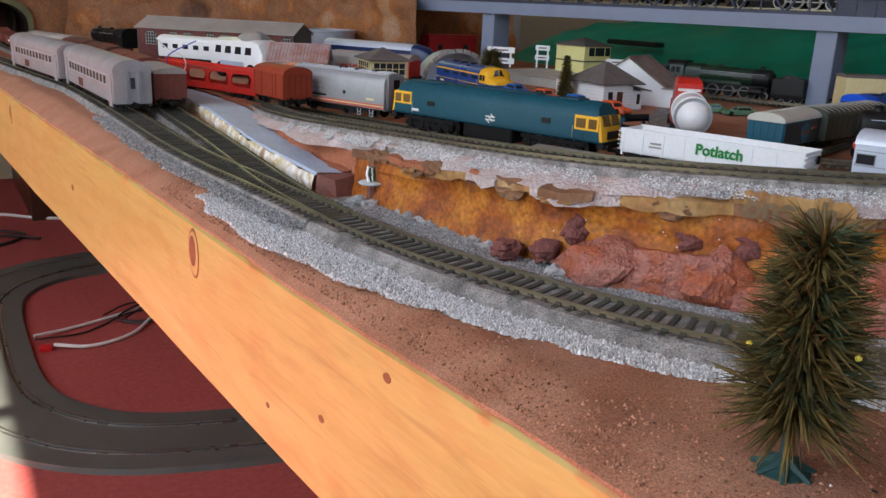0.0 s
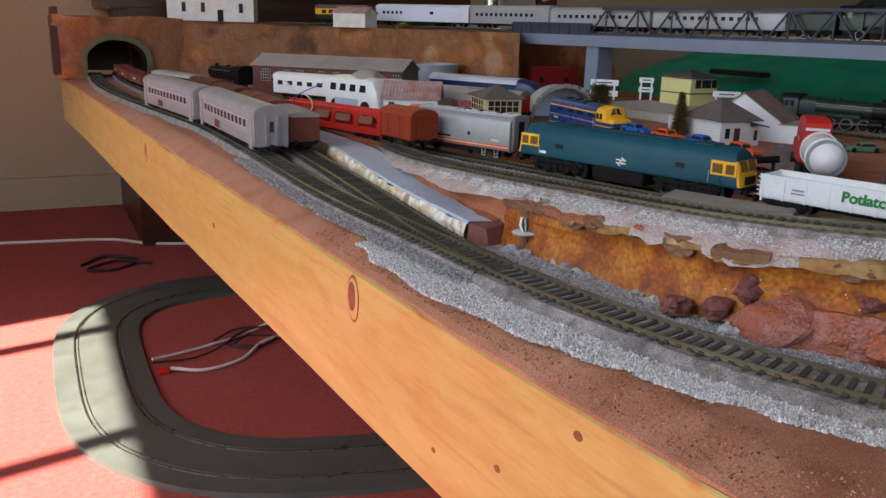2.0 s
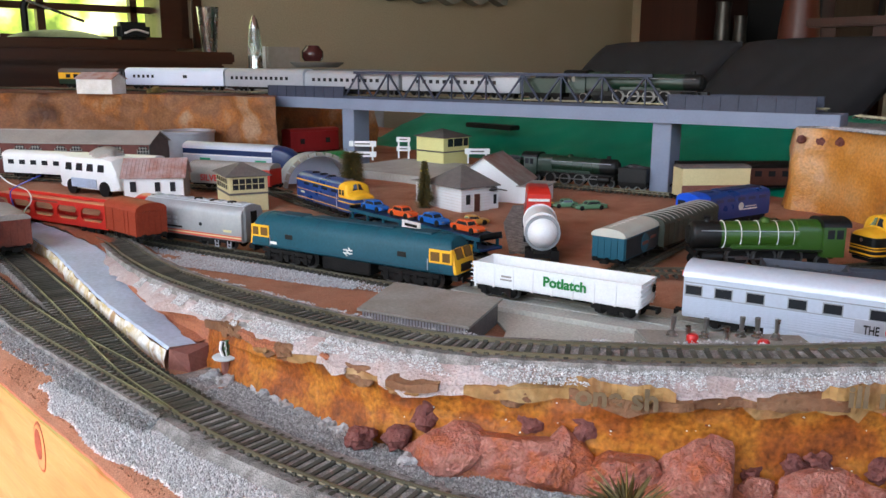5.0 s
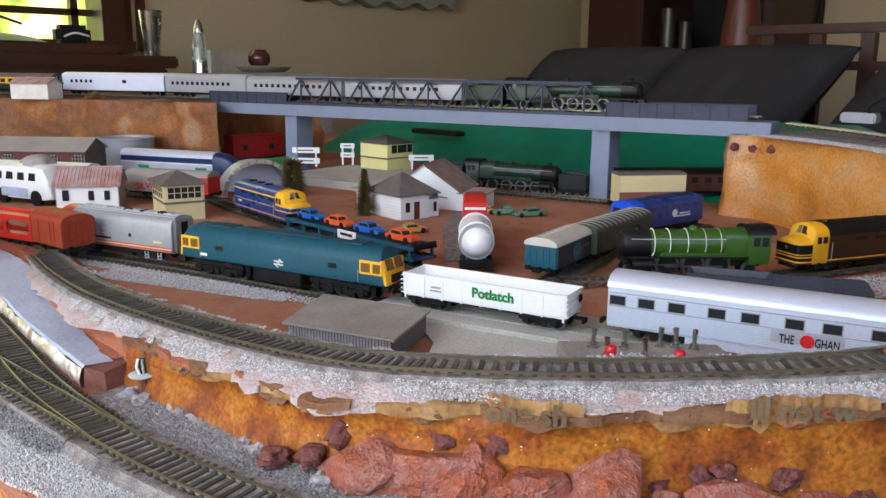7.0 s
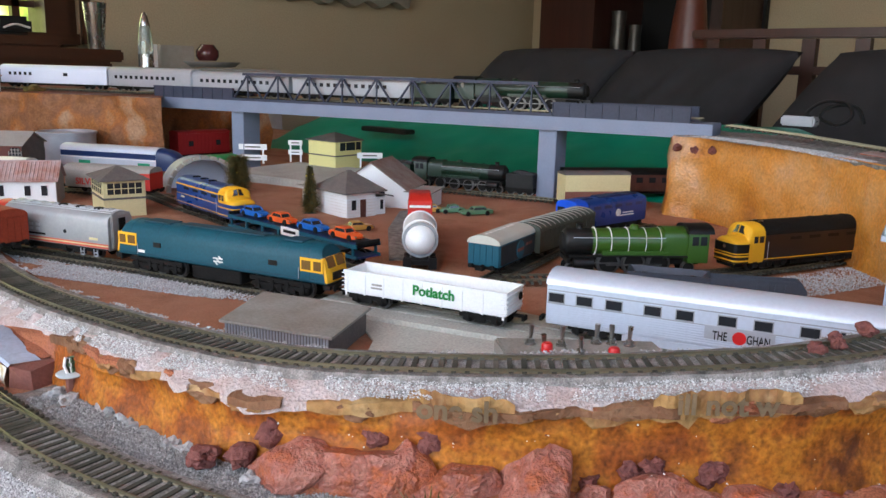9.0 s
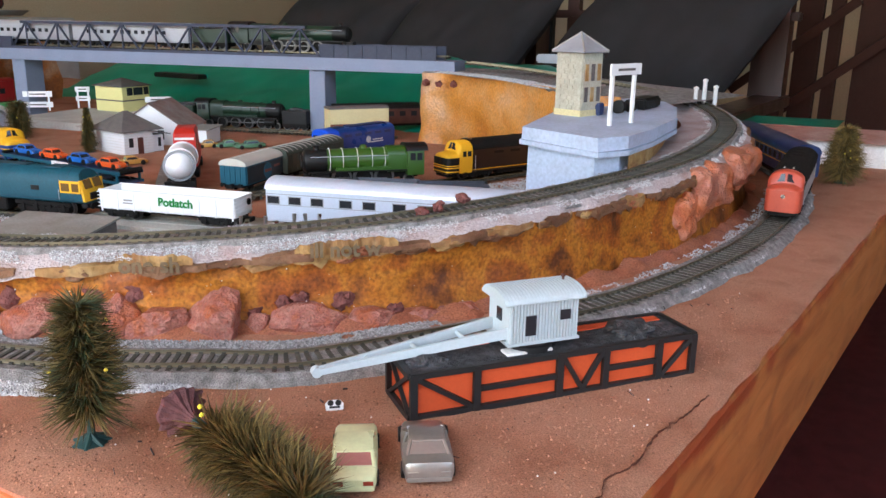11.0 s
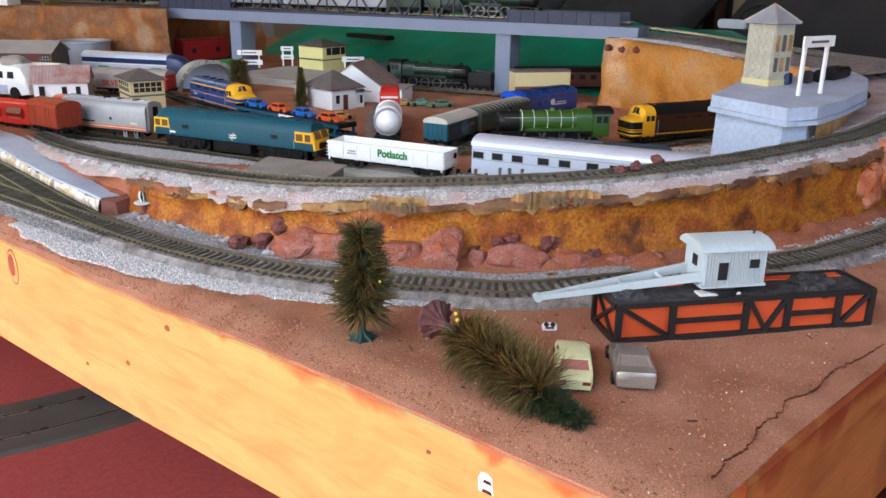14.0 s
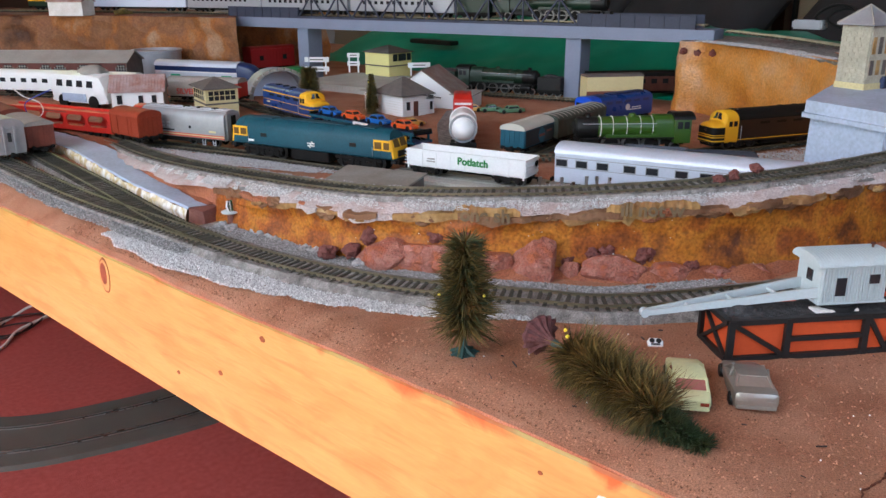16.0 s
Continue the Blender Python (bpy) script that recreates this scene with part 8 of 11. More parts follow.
# signal box with many-paned windows
def signal_box(m, L, W, label, wall, roof, h0=0.022, h1=0.046, rise=0.014, panes=5, mat2=None):
    ob = thing("signal_box", label, "signal box", m)
    part("base", Shape().box(L / 2, W / 2, 0, L, W, h0), M[wall], ob, bevel=0.0004)
    part("band", Shape().box(L / 2, W / 2, h0, L + 0.002, W + 0.002, 0.0022), M[mat2 or "slate"], ob)
    part("upper_floor", Shape().box(L / 2, W / 2, h0 + 0.002, L, W, h1 - h0 - 0.002), M[wall], ob, bevel=0.0003)
    hip_roof(ob, L, W, h1, rise, roof, 0.005, max(0, L - W))
    zz, hh = h0 + 0.006, h1 - h0 - 0.0095
    for side, n, size in (("front", panes, L), ("end", panes, W)):
        for e in (0, 1):
            win = part("window", Shape().box(L / 2, -0.0003 if e == 0 else W + 0.0003, zz, L * 0.84, 0.001, hh) if side == "front" else Shape().box(L + 0.0003 if e else -0.0003, W / 2, zz, 0.001, W * 0.84, hh), M["glassdark"], ob)
            s = Shape()
            for k in range(n + 1):
                u = 0.08 + 0.84 * k / n
                if side == "front":
                    s.box(L * u, -0.0008 if e == 0 else W + 0.0008, zz, 0.0009, 0.0010, hh)
                else:
                    s.box(L + 0.0008 if e else -0.0008, W * u, zz, 0.0010, 0.0009, hh)
            for k in range(3):
                z = zz + hh * k / 2 - 0.0004
                if side == "front":
                    s.box(L / 2, -0.0008 if e == 0 else W + 0.0008, z, L * 0.84, 0.0010, 0.0008)
                else:
                    s.box(L + 0.0008 if e else -0.0008, W / 2, z, 0.0010, W * 0.84, 0.0008)
            part("glazing_grid", s, M[wall], win)
    return ob


m, l = corner((0.4730, 0.939), (0.5180, 0.929))
signal_box(m, 0.049, 0.068, "cream signal box with slate hipped roof and paned windows", "cream", "slate")
m, l = corner((0.957, 1.099), (1.024, 1.104))
yb = thing("station_cabin", "pale yellow cabin with dark slate roof on the platform", "signal box", m)
part("base", Shape().box(0.032, 0.035, 0, 0.064, 0.07, 0.032), M["paleyellow"], yb, bevel=0.0005)
part("band", Shape().box(0.032, 0.035, 0.032, 0.067, 0.073, 0.002), M["slate"], yb)
part("upper_floor", Shape().box(0.032, 0.035, 0.034, 0.064, 0.07, 0.025), M["paleyellow"], yb, bevel=0.0005)
hip_roof(yb, 0.064, 0.07, 0.059, 0.013, "slate", 0.004, 0.0)
wn_ = part("window", Shape().box(0.036, -0.0004, 0.042, 0.050, 0.001, 0.014), M["glassdark"], yb)
part("glazing_grid", Shape().box(0.024, -0.0009, 0.042, 0.001, 0.001, 0.014).box(0.048, -0.0009, 0.042, 0.001, 0.001, 0.014).box(0.036, -0.0009, 0.0412, 0.052, 0.001, 0.0008), M["paleyellow"], wn_)

# cottage with a pyramid roof and porch, and the weatherboard hall behind it
m = Matrix.Translation((0.699, 0.757, BOARD)) @ Matrix.Rotation(radians(-4), 4, "Z") @ Matrix.Diagonal((1.03, 1.0, 1.13, 1))
ct = thing("pyramid_roof_cottage", "small white cottage with grey-brown pyramid roof and porch", "model house", m)
part("wall", Shape().box(0.022, 0.032, 0, 0.044, 0.064, 0.029), M["whiteplastic"], ct, bevel=0.0004)
for k in range(8):
    part("weatherboard", Shape().box(0.022, 0.032, 0.0018 + 0.0034 * k, 0.0448, 0.0648, 0.0006), M["whitepaint"], ct)
hip_roof(ct, 0.050, 0.064, 0.029, 0.021, "slate", 0.007, 0.004)
part("porch_wall", Shape().box(0.0535, 0.026, 0, 0.018, 0.044, 0.0205), M["whiteplastic"], ct, bevel=0.0004)
part("porch_roof", Shape().rings([[(0.034, -0.006, 0.0272), (0.034, 0.056, 0.0272), (0.034, 0.056, 0.0285), (0.034, -0.006, 0.0285)], [(0.068, -0.006, 0.0205), (0.068, 0.056, 0.0205), (0.068, 0.056, 0.0218), (0.068, -0.006, 0.0218)]]), M["slate"], ct)
part("window", Shape().box(0.010, -0.0006, 0.009, 0.006, 0.0012, 0.011), M["glassdark"], ct)
part("door", Shape().box(0.024, -0.0006, 0.0, 0.008, 0.0012, 0.020), M["oxide2"], ct)
part("window", Shape().box(0.056, 0.0034, 0.006, 0.004, 0.0012, 0.011), M["glassdark"], ct)
part("awning", Shape().rings([[(-0.004, 0.064, 0.0265), (-0.004, 0.110, 0.0265), (-0.004, 0.110, 0.0278), (-0.004, 0.064, 0.0278)], [(0.040, 0.064, 0.0275), (0.040, 0.110, 0.0265), (0.040, 0.110, 0.0278), (0.040, 0.064, 0.0290)]]), M["greyroof"], ct, "flat grey awning")
part("awning_wall", Shape().box(0.018, 0.086, 0, 0.030, 0.040, 0.0264), M["whitepaint"], ct)
m, l = corner((0.761, 0.8515), (0.815, 0.7535))
hall = gable_house("weatherboard_hall", "white weatherboard hall with rust-streaked grey roof", m @ Matrix.Rotation(radians(90), 4, "Z") @ Matrix.Translation((0, -0.098, 0)), 0.085, 0.098, 0.027, 0.033, "whiteplastic", "rustgrey", 0.004)
for y, w in ((0.030, 0.009), (0.064, 0.009)):
    part("window", Shape().box(-0.0008, 0.098 - y, 0.009, 0.0012, w, 0.013), M["glassdark"], hall)
part("side_shed", Shape().box(0.030, -0.017, 0, 0.060, 0.034, 0.0235), M["whiteplastic"], hall)
part("side_shed_roof", Shape().box(0.030, -0.018, 0.0235, 0.066, 0.040, 0.0014), M["greyroof"], hall)

# long brick engine shed
m, l = corner((0.310, 1.504), (0.512, 1.302))
shed = gable_house("brick_shed", "long dark brick shed with weathered grey roof", m, 0.285, 0.075, 0.058, 0.016, "brick", "greyroof", 0.004, "slate", category="model shed")
for k in range(8):
    x = 0.030 + 0.0345 * k + (0.004 if k % 2 else -0.004)
    for y, o in ((-0.0004, -0.0010), (0.0754, 0.0760)):
        w = part("window", Shape().box(x, y, 0.030, 0.021, 0.0012, 0.018).box(x, y, 0.0481, 0.014, 0.0012, 0.005), M["glassdark"], shed)
        s = Shape()
        for q in range(5):
            s.box(x - 0.0095 + 0.00475 * q, o, 0.030, 0.0010, 0.0010, 0.0185 if q in (0, 4) else 0.0225)
        for q in range(5):
            s.box(x, o, 0.030 + 0.0050 * q, 0.0195 if q < 4 else 0.014, 0.0010, 0.0010)
        part("glazing_grid", s, M["greyroof"], w, "pale grey glazing bars")

# galvanised water tank and the arched shed
wt = thing("water_tank", "round galvanised grey tank with a flat top", "tank", Matrix.Translation((0.654, 1.483, BOARD)))
part("drum", Shape().lathe([(0.047, 0.0), (0.049, 0.057), (0.051, 0.058), (0.051, 0.062), (0.046, 0.062), (0.044, 0.058), (0.001, 0.058)], 0, 0, 0, 40), M["tankgrey"], wt, smooth=True)
qs = thing("arched_shed", "silvery arched engine shed with a ribbed rim", "model shed", Matrix.Translation((0.682, 1.064, BOARD)) @ Matrix.Rotation(radians(-105), 4, "Z"))
R = 0.053
rs = []
for x in (-0.05, 0.0):
    rs.append([(x, R * math.cos(a), R * 0.94 * math.sin(a)) for a in (math.pi * k / 24 for k in range(25))] + [(x, (R - 0.003) * math.cos(a), (R - 0.003) * 0.94 * math.sin(a)) for a in (math.pi * (24 - k) / 24 for k in range(25))])
part("arched_shell", Shape().rings(rs), M["tankgrey"], qs, smooth=True)
part("back_wall", Shape().rings([[(x, (R - 0.002) * math.cos(a), (R - 0.002) * 0.94 * math.sin(a)) for a in (math.pi * k / 24 for k in range(25))] for x in (-0.05, -0.048)]), M["whiteblue"], qs)
for k in range(13):
    a = math.pi * (k + 0.5) / 13
    part("rim_block", Shape().box(0, 0, -0.002, 0.006, 0.010, 0.005, Matrix.Translation((0.0005, (R + 0.0005) * math.cos(a), (R + 0.0005) * 0.94 * math.sin(a))) @ Matrix.Rotation(a - math.pi / 2, 4, "X")), M["greyroof"], qs)


# toy camper van
def camper(m):
    ob = thing("toy_camper_van", "battered white toy camper van with faded blue decals", "toy van", m)
    L, W = 0.110, 0.046
    rs = []
    for x, hw, zl, zs, zt in ((-0.50, 0.80, 0.012, 0.026, 0.034), (-0.48, 0.94, 0.009, 0.027, 0.042), (-0.42, 1.0, 0.008, 0.027, 0.046), (0.30, 1.0, 0.008, 0.027, 0.046), (0.40, 0.98, 0.008, 0.027, 0.044), (0.47, 0.93, 0.009, 0.026, 0.030), (0.50, 0.82, 0.012, 0.022, 0.024)):
        h = W / 2 * hw
        rs.append([(x * L, -h * 0.92, zl), (x * L, h * 0.92, zl), (x * L, h, zs * 0.8), (x * L, h, zs), (x * L, h * 0.88, zt), (x * L, h * 0.5, zt + 0.003), (x * L, -h * 0.5, zt + 0.003), (x * L, -h * 0.88, zt), (x * L, -h, zs), (x * L, -h, zs * 0.8)])
    part("body", Shape().rings(rs), M["whiteplastic"], ob, smooth=True)
    for side in (-1, 1):
        for k in range(4):
            q = Shape()
            x, w = -0.041 + 0.0205 * k, 0.0125
            q.add([(x + a, side * (W / 2 * b + 0.0004), z) for a, z, b in ((0, 0.0305, 0.985), (w, 0.0305, 0.985), (w - 0.001, 0.0395, 0.935), (0.001, 0.0395, 0.935))] + [(x + a, side * (W / 2 * b - 0.0012), z) for a, z, b in ((0, 0.0305, 0.985), (w, 0.0305, 0.985), (w - 0.001, 0.0395, 0.935), (0.001, 0.0395, 0.935))], [(0, 1, 2, 3), (7, 6, 5, 4), (0, 4, 5, 1), (1, 5, 6, 2), (2, 6, 7, 3), (3, 7, 4, 0)])
            part("window", q, M["glassdark"], ob)
        part("decal", Shape().box(-0.006, side * (W / 2 + 0.0002), 0.010, 0.048, 0.0006, 0.011), M["platblue"], ob, "faded blue and pink decal")
        for x in (-0.030, 0.032):
            part("wheel", Shape().lathe([(0.0008, -0.003), (0.0066, -0.003), (0.0074, 0), (0.0066, 0.003), (0.0008, 0.003)], x, side * (W / 2 - 0.0045), 0.0074, 18, "y"), M["black"], ob, smooth=True)
            part("wheel_arch", Shape().lathe([(0.0080, -0.0006), (0.0094, -0.0006), (0.0094, 0.0006), (0.0080, 0.0006)], x, side * (W / 2 - 0.0002), 0.0100, 18, "y"), M["black"], ob)
        q = Shape()
        q.add([(0.0445, side * 0.0015, 0.0395), (0.0445, side * 0.0190, 0.0395), (0.0508, side * 0.0200, 0.0285), (0.0512, side * 0.0015, 0.0285)] + [(0.0425, side * 0.0015, 0.0385), (0.0425, side * 0.0190, 0.0385), (0.0490, side * 0.0200, 0.0275), (0.0490, side * 0.0015, 0.0275)], [(0, 1, 2, 3), (7, 6, 5, 4), (0, 4, 5, 1), (1, 5, 6, 2), (2, 6, 7, 3), (3, 7, 4, 0)])
        part("windscreen", q, M["glassdark"], ob)
    part("roof_hump", stone(Shape(), 0.012, 0.0, 0.049, 0.024, 0.016, 0.011, 8, 0.25, 3), M["greyroof"], ob, "torn grey pop-up roof", smooth=True)
    part("bumper", Shape().box(0.055, 0, 0.009, 0.004, 0.040, 0.004).box(-0.055, 0, 0.009, 0.004, 0.040, 0.004), M["whitepaint"], ob, bevel=0.001)
    return ob


camper(Matrix.Translation((0.404, 1.203, BOARD)) @ Matrix.Rotation(math.atan2(-0.127, 0.048), 4, "Z") @ Matrix.Diagonal((1.10, 1.12, 1.14, 1)))

# low shed with a flat card roof
cs = thing("card_shed", "flat grey card roof over a low corrugated shed", "model shed")
TOPP = [(0.325, 0.440), (0.386, 0.478), (0.420, 0.394), (0.357, 0.360)]
cx_, cy_ = 0.372, 0.418
low = [(cx_ + (x - cx_) * 0.93, cy_ + (y - cy_) * 0.93) for x, y in TOPP]
part("wall", Shape().rings([[(x, y, z) for x, y in low] for z in (BOARD - 0.001, 0.4770)]), M["slate"], cs, "dark grey end wall")
s = Shape()
for k in range(34):
    t = (k + 0.5) / 34
    x, y = low[0][0] + (low[3][0] - low[0][0]) * t, low[0][1] + (low[3][1] - low[0][1]) * t
    s.tube([(x, y, BOARD - 0.001), (x, y, 0.4768)], 0.0009, 5)
part("corrugation", s, M["tankgrey"], cs)
part("roof", Shape().rings([[(x, y, z) for x, y in TOPP] for z in (0.4772, 0.4790)]).rough(0.0009, 30), M["concrete"], cs, "warped grey card roof")
ap = Shape()
ring = [(0.405, 0.375), (0.455, 0.468), (0.50, 0.46), (0.535, 0.36), (0.545, 0.30), (0.50, 0.20), (0.455, 0.16), (0.40, 0.20), (0.36, 0.27), (0.35, 0.33)]
ap.rings([[(x, y, z) for x, y in ring] for z in (BOARD + 0.0005, BOARD + 0.0022)])
# card paving laid flush round the rails
pv = smooth_path([(0.444, 0.474, 0), (0.4715, 0.385, 0), (0.5434, 0.186, 0), (0.578, 0.085, 0)], 0.02)
pvs = Shape()
for c0, c1 in ((-0.027, -0.0094), (-0.0070, 0.0070), (0.0094, 0.024)):
    rs = []
    for k, q in enumerate(pv):
        d = (pv[min(k + 1, len(pv) - 1)] - pv[max(k - 1, 0)]).normalized()
        n_ = Vector((-d.y, d.x, 0))
        a, b = q + n_ * c0, q + n_ * c1
        zt = RT - 0.0012
        rs.append([(a.x, a.y, BOARD - 0.001), (b.x, b.y, BOARD - 0.001), (b.x, b.y, zt), (a.x, a.y, zt)])
    pvs.rings(rs)
tagged(part("rail_paving", pvs, M["apron"]), "pale grey card paving flush between the rails", "paving", kind="structure")
tagged(part("apron", ap.rough(0.0004, 30), M["apron"]), "pale grey card paving round the gondola", "paving", kind="structure")

rdm = Shape().rings([[(x, y, z) for x, y in ((0.58, 0.55), (0.612, 0.522), (0.70, 0.615), (0.812, 0.735), (0.782, 0.748), (0.69, 0.672))] for z in (BOARD - 0.002, BOARD + 0.0026)])
tagged(part("road", rdm.rough(0.0012, 40), M["ballastbed"]), "grey gritty road strip under the tanker", "road", kind="structure")

# switch panel with toggles
sp = thing("switch_panel", "grey-brown control panel with steel toggle switches and red push knobs", "control panel")
PT = 0.4865
ring = [(0.396, 0.250), (0.416, 0.276), (0.483, 0.206), (0.460, 0.176)]
part("panel", Shape().rings([[(x, y, z) for x, y in ring] for z in (BOARD - 0.001, PT - 0.002, PT)]), M["concrete"], sp, bevel=0.0015)
for k, (u, v) in enumerate(((0.4225, 0.2535), (0.414, 0.237), (0.434, 0.239), (0.4295, 0.222), (0.453, 0.227), (0.459, 0.220), (0.464, 0.211))):
    t = part("toggle_switch", Shape().lathe([(0.0034, -0.0005), (0.0034, 0.0008), (0.0022, 0.0012), (0.0022, 0.0034), (0.0012, 0.0038)], u, v, PT, 14), M["chrome"], sp, "steel toggle switch", smooth=True)
    part("lever", Shape().tube([(u, v, PT + 0.003), (u + 0.0008 * (-1) ** k, v, PT + 0.0120)], 0.0011, 10, 0.0017), M["chrome"], t, smooth=True)
for u, v in ((0.408, 0.2305), (0.4295, 0.2000)):
    part("push_knob", Shape().lathe([(0.0034, -0.0005), (0.0034, 0.0008), (0.0020, 0.0012), (0.0020, 0.0042), (0.0033, 0.0050), (0.0033, 0.0088), (0.0025, 0.0098), (0.0004, 0.0100)], u, v, PT, 16), M["redknob"], sp, "round red knob", smooth=True)

# station platform and signs
pl = thing("station_platform", "grey station platform with pale edge", "platform", corner((0.775, 1.165), (0.815, 0.965))[0])
part("deck", Shape().box(0.11, 0.10, -0.001, 0.24, 0.19, 0.014), M["apron"], pl, bevel=0.001)


def sign(name, label, x, y, z, ang, w, h, leg, material="whiteplastic", boards=1):
    ob = thing(name, label, "station sign", Matrix.Translation((x, y, z)) @ Matrix.Rotation(radians(ang), 4, "Z"), "station signs")
    for e in (-1, 1):
        part("post", Shape().box(e * w * 0.36, 0, 0, 0.0030, 0.0030, leg), M[material], ob)
    for k in range(boards):
        part("board", Shape().box(0, -0.0022, leg - h - k * h * 1.9, w, 0.0018, h), M[material], ob, bevel=0.0003)
        part("writing_bar", Shape().box(0, -0.0034, leg - h * 0.62 - k * h * 1.9, w * 0.55, 0.0006, h * 0.22), M["slate"], ob)
    return ob


sign("station_sign", "white two-board station sign on the platform", 0.880, 1.236, 0.473, -46, 0.050, 0.010, 0.035, boards=2)
sign("station_sign", "white narrow station sign on the platform", 0.956, 1.213, 0.473, -46, 0.026, 0.009, 0.040, boards=2)
sign("station_sign", "white station sign behind the yellow cabin", 1.0145, 1.074, 0.473, -38, 0.045, 0.010, 0.026)

# mansion and hut on the rear plateau
mn = thing("mansion_model", "two-storey white model mansion with grey hipped roof", "model house", Matrix.Translation((0.246, 2.060, PZ + 0.004)) @ Matrix.Rotation(radians(-19), 4, "Z"))
part("wall", Shape().box(0.098, 0.05, 0, 0.196, 0.10, 0.096), M["whitepaint"], mn, bevel=0.0006)
hip_roof(mn, 0.196, 0.10, 0.096, 0.032, "slate", 0.008, 0.08)
for k in range(4):
    x = 0.038 + 0.043 * k
    wo = part("window", Shape().box(x, -0.0005, 0.064, 0.010, 0.0014, 0.019), M["glassdark"], mn)
    part("window_bar", Shape().box(x, -0.0012, 0.0727, 0.010, 0.0010, 0.0012).box(x, -0.0012, 0.064, 0.0010, 0.0010, 0.019), M["whitepaint"], wo)
    if k != 2:
        part("window", Shape().box(x, -0.0005, 0.020, 0.009, 0.0014, 0.021), M["glassdark"], mn)
part("door", Shape().box(0.120, -0.0005, 0.0, 0.013, 0.0014, 0.026), M["glassdark"], mn)
for x in (0.05, 0.15):
    part("chimney", Shape().box(x, 0.06, 0.112, 0.010, 0.008, 0.020), M["whitepaint"], mn)
gable_house("lineside_hut", "small white hut with a ragged grey-pink roof", Matrix.Translation((0.541, 1.748, PZ)) @ Matrix.Rotation(math.atan2(-0.066, 0.047), 4, "Z"), 0.082, 0.045, 0.030, 0.010, "whitepaint", "rustroof", 0.003)
tagged(part("bush", stone(Shape(), 0.680, 1.690, PZ + 0.004, 0.020, 0.014, 0.010, 77, 0.7, 3), M["needles"]), "low brown bush beside the upper line", "bush")

# ---- right-hand end ----
PB = 0.556
bp_ = thing("blue_platform", "pale blue painted plaster platform with peeling ochre end", "platform")
ring = [(0.640, 0.128), (0.612, 0.045), (0.64, 0.030), (0.70, 0.030), (0.80, 0.040), (0.90, 0.070), (0.965, 0.105), (0.985, 0.145), (0.93, 0.170), (0.78, 0.160)]
part("deck", Shape().rings([[(x, y, z) for x, y in ring] for z in (PB - 0.011, PB)]).rough(0.0012, 40), M["platblue"], bp_, smooth=False)
part("deck_edge", Shape().rings([[(0.79 + (x - 0.79) * 1.012, 0.10 + (y - 0.10) * 1.03, z) for x, y in ring] for z in (PB - 0.0155, PB - 0.0115)]).rough(0.001, 50), M["platblue"], bp_)
wl = [(0.646, 0.124), (0.619, 0.050), (0.642, 0.037), (0.676, 0.037), (0.712, 0.128)]
part("wall", Shape().rings([[(x, y, z) for x, y in wl] for z in (BOARD - 0.001, 0.50, PB - 0.0156)]).rough(0.001, 30), M["platblue"], bp_, "pale blue lower wall")
inner = [(0.80 + (x - 0.80) * 0.86, 0.105 + (y - 0.105) * 0.62) for x, y in ring]
part("rough_wall", Shape().rings([[(x, y, z) for x, y in inner] for z in (BOARD - 0.001, 0.51, 0.525, PB - 0.0157)]).rough(0.004, 45), M["paper"], bp_, "rough ochre plaster under the deck", smooth=True)
part("broken_end", Shape().rings([[(0.640, 0.030, 0.540), (0.668, 0.027, 0.540), (0.712, 0.029, 0.538), (0.755, 0.034, 0.541)], [(0.641, 0.029, 0.525), (0.668, 0.028, 0.520), (0.710, 0.033, 0.529), (0.752, 0.036, 0.532)], [(0.648, 0.038, 0.500), (0.672, 0.038, 0.498), (0.690, 0.046, 0.520), (0.74, 0.05, 0.528)], [(0.65, 0.05, 0.50), (0.675, 0.05, 0.50), (0.70, 0.06, 0.52), (0.74, 0.06, 0.53)]]).rough(0.003, 60), M["paper"], bp_, "torn ochre plaster end", smooth=True)
m, l = corner((0.7505, 0.1480), (0.7402, 0.1073), PB)
tw = thing("stone_tower", "square stone tower with a glazed pyramid roof", "tower", m)
TS = 0.0315
part("wall", Shape().box(TS / 2, TS / 2, 0, TS, TS, 0.062), M["stone"], tw, bevel=0.0005)
for k in range(12):
    n = 5
    for q in range(n):
        w = TS / n
        part("stone_block", Shape().box(w * (q + 0.5) + (0.002 if k % 2 else -0.002) * (0 < q < n - 1), -0.0002, 0.0006 + 0.005 * k, w * 0.92, 0.0008, 0.0044), M["stone"], tw)
part("base_band", Shape().box(TS / 2, TS / 2, 0, TS + 0.0016, TS + 0.0016, 0.006), M["cream"], tw)
part("broken_side", Shape().box(TS + 0.0001, TS / 2, 0.010, 0.0012, TS * 0.92, 0.046), M["stone"], tw, "grey-brown weathered side wall")
for k in range(3):
    for z, h in ((0.014, 0.014), (0.034, 0.016)):
        part("side_window", Shape().box(TS + 0.0008, 0.006 + 0.0097 * k, z, 0.0012, 0.0050, h), M["paper" if (k + (z > 0.02)) % 2 else "slate"], tw)
hip_roof(tw, TS, TS, 0.062, 0.017, "tankgrey", 0.0040, 0.0)
for ca, cb2 in ((-0.004, -0.004), (TS + 0.004, -0.004), (TS + 0.004, TS + 0.004), (-0.004, TS + 0.004)):
    part("roof_rib", Shape().tube([(ca, cb2, 0.0620), (TS / 2, TS / 2, 0.0794)], 0.0011, 6), M["greyroof"], tw)
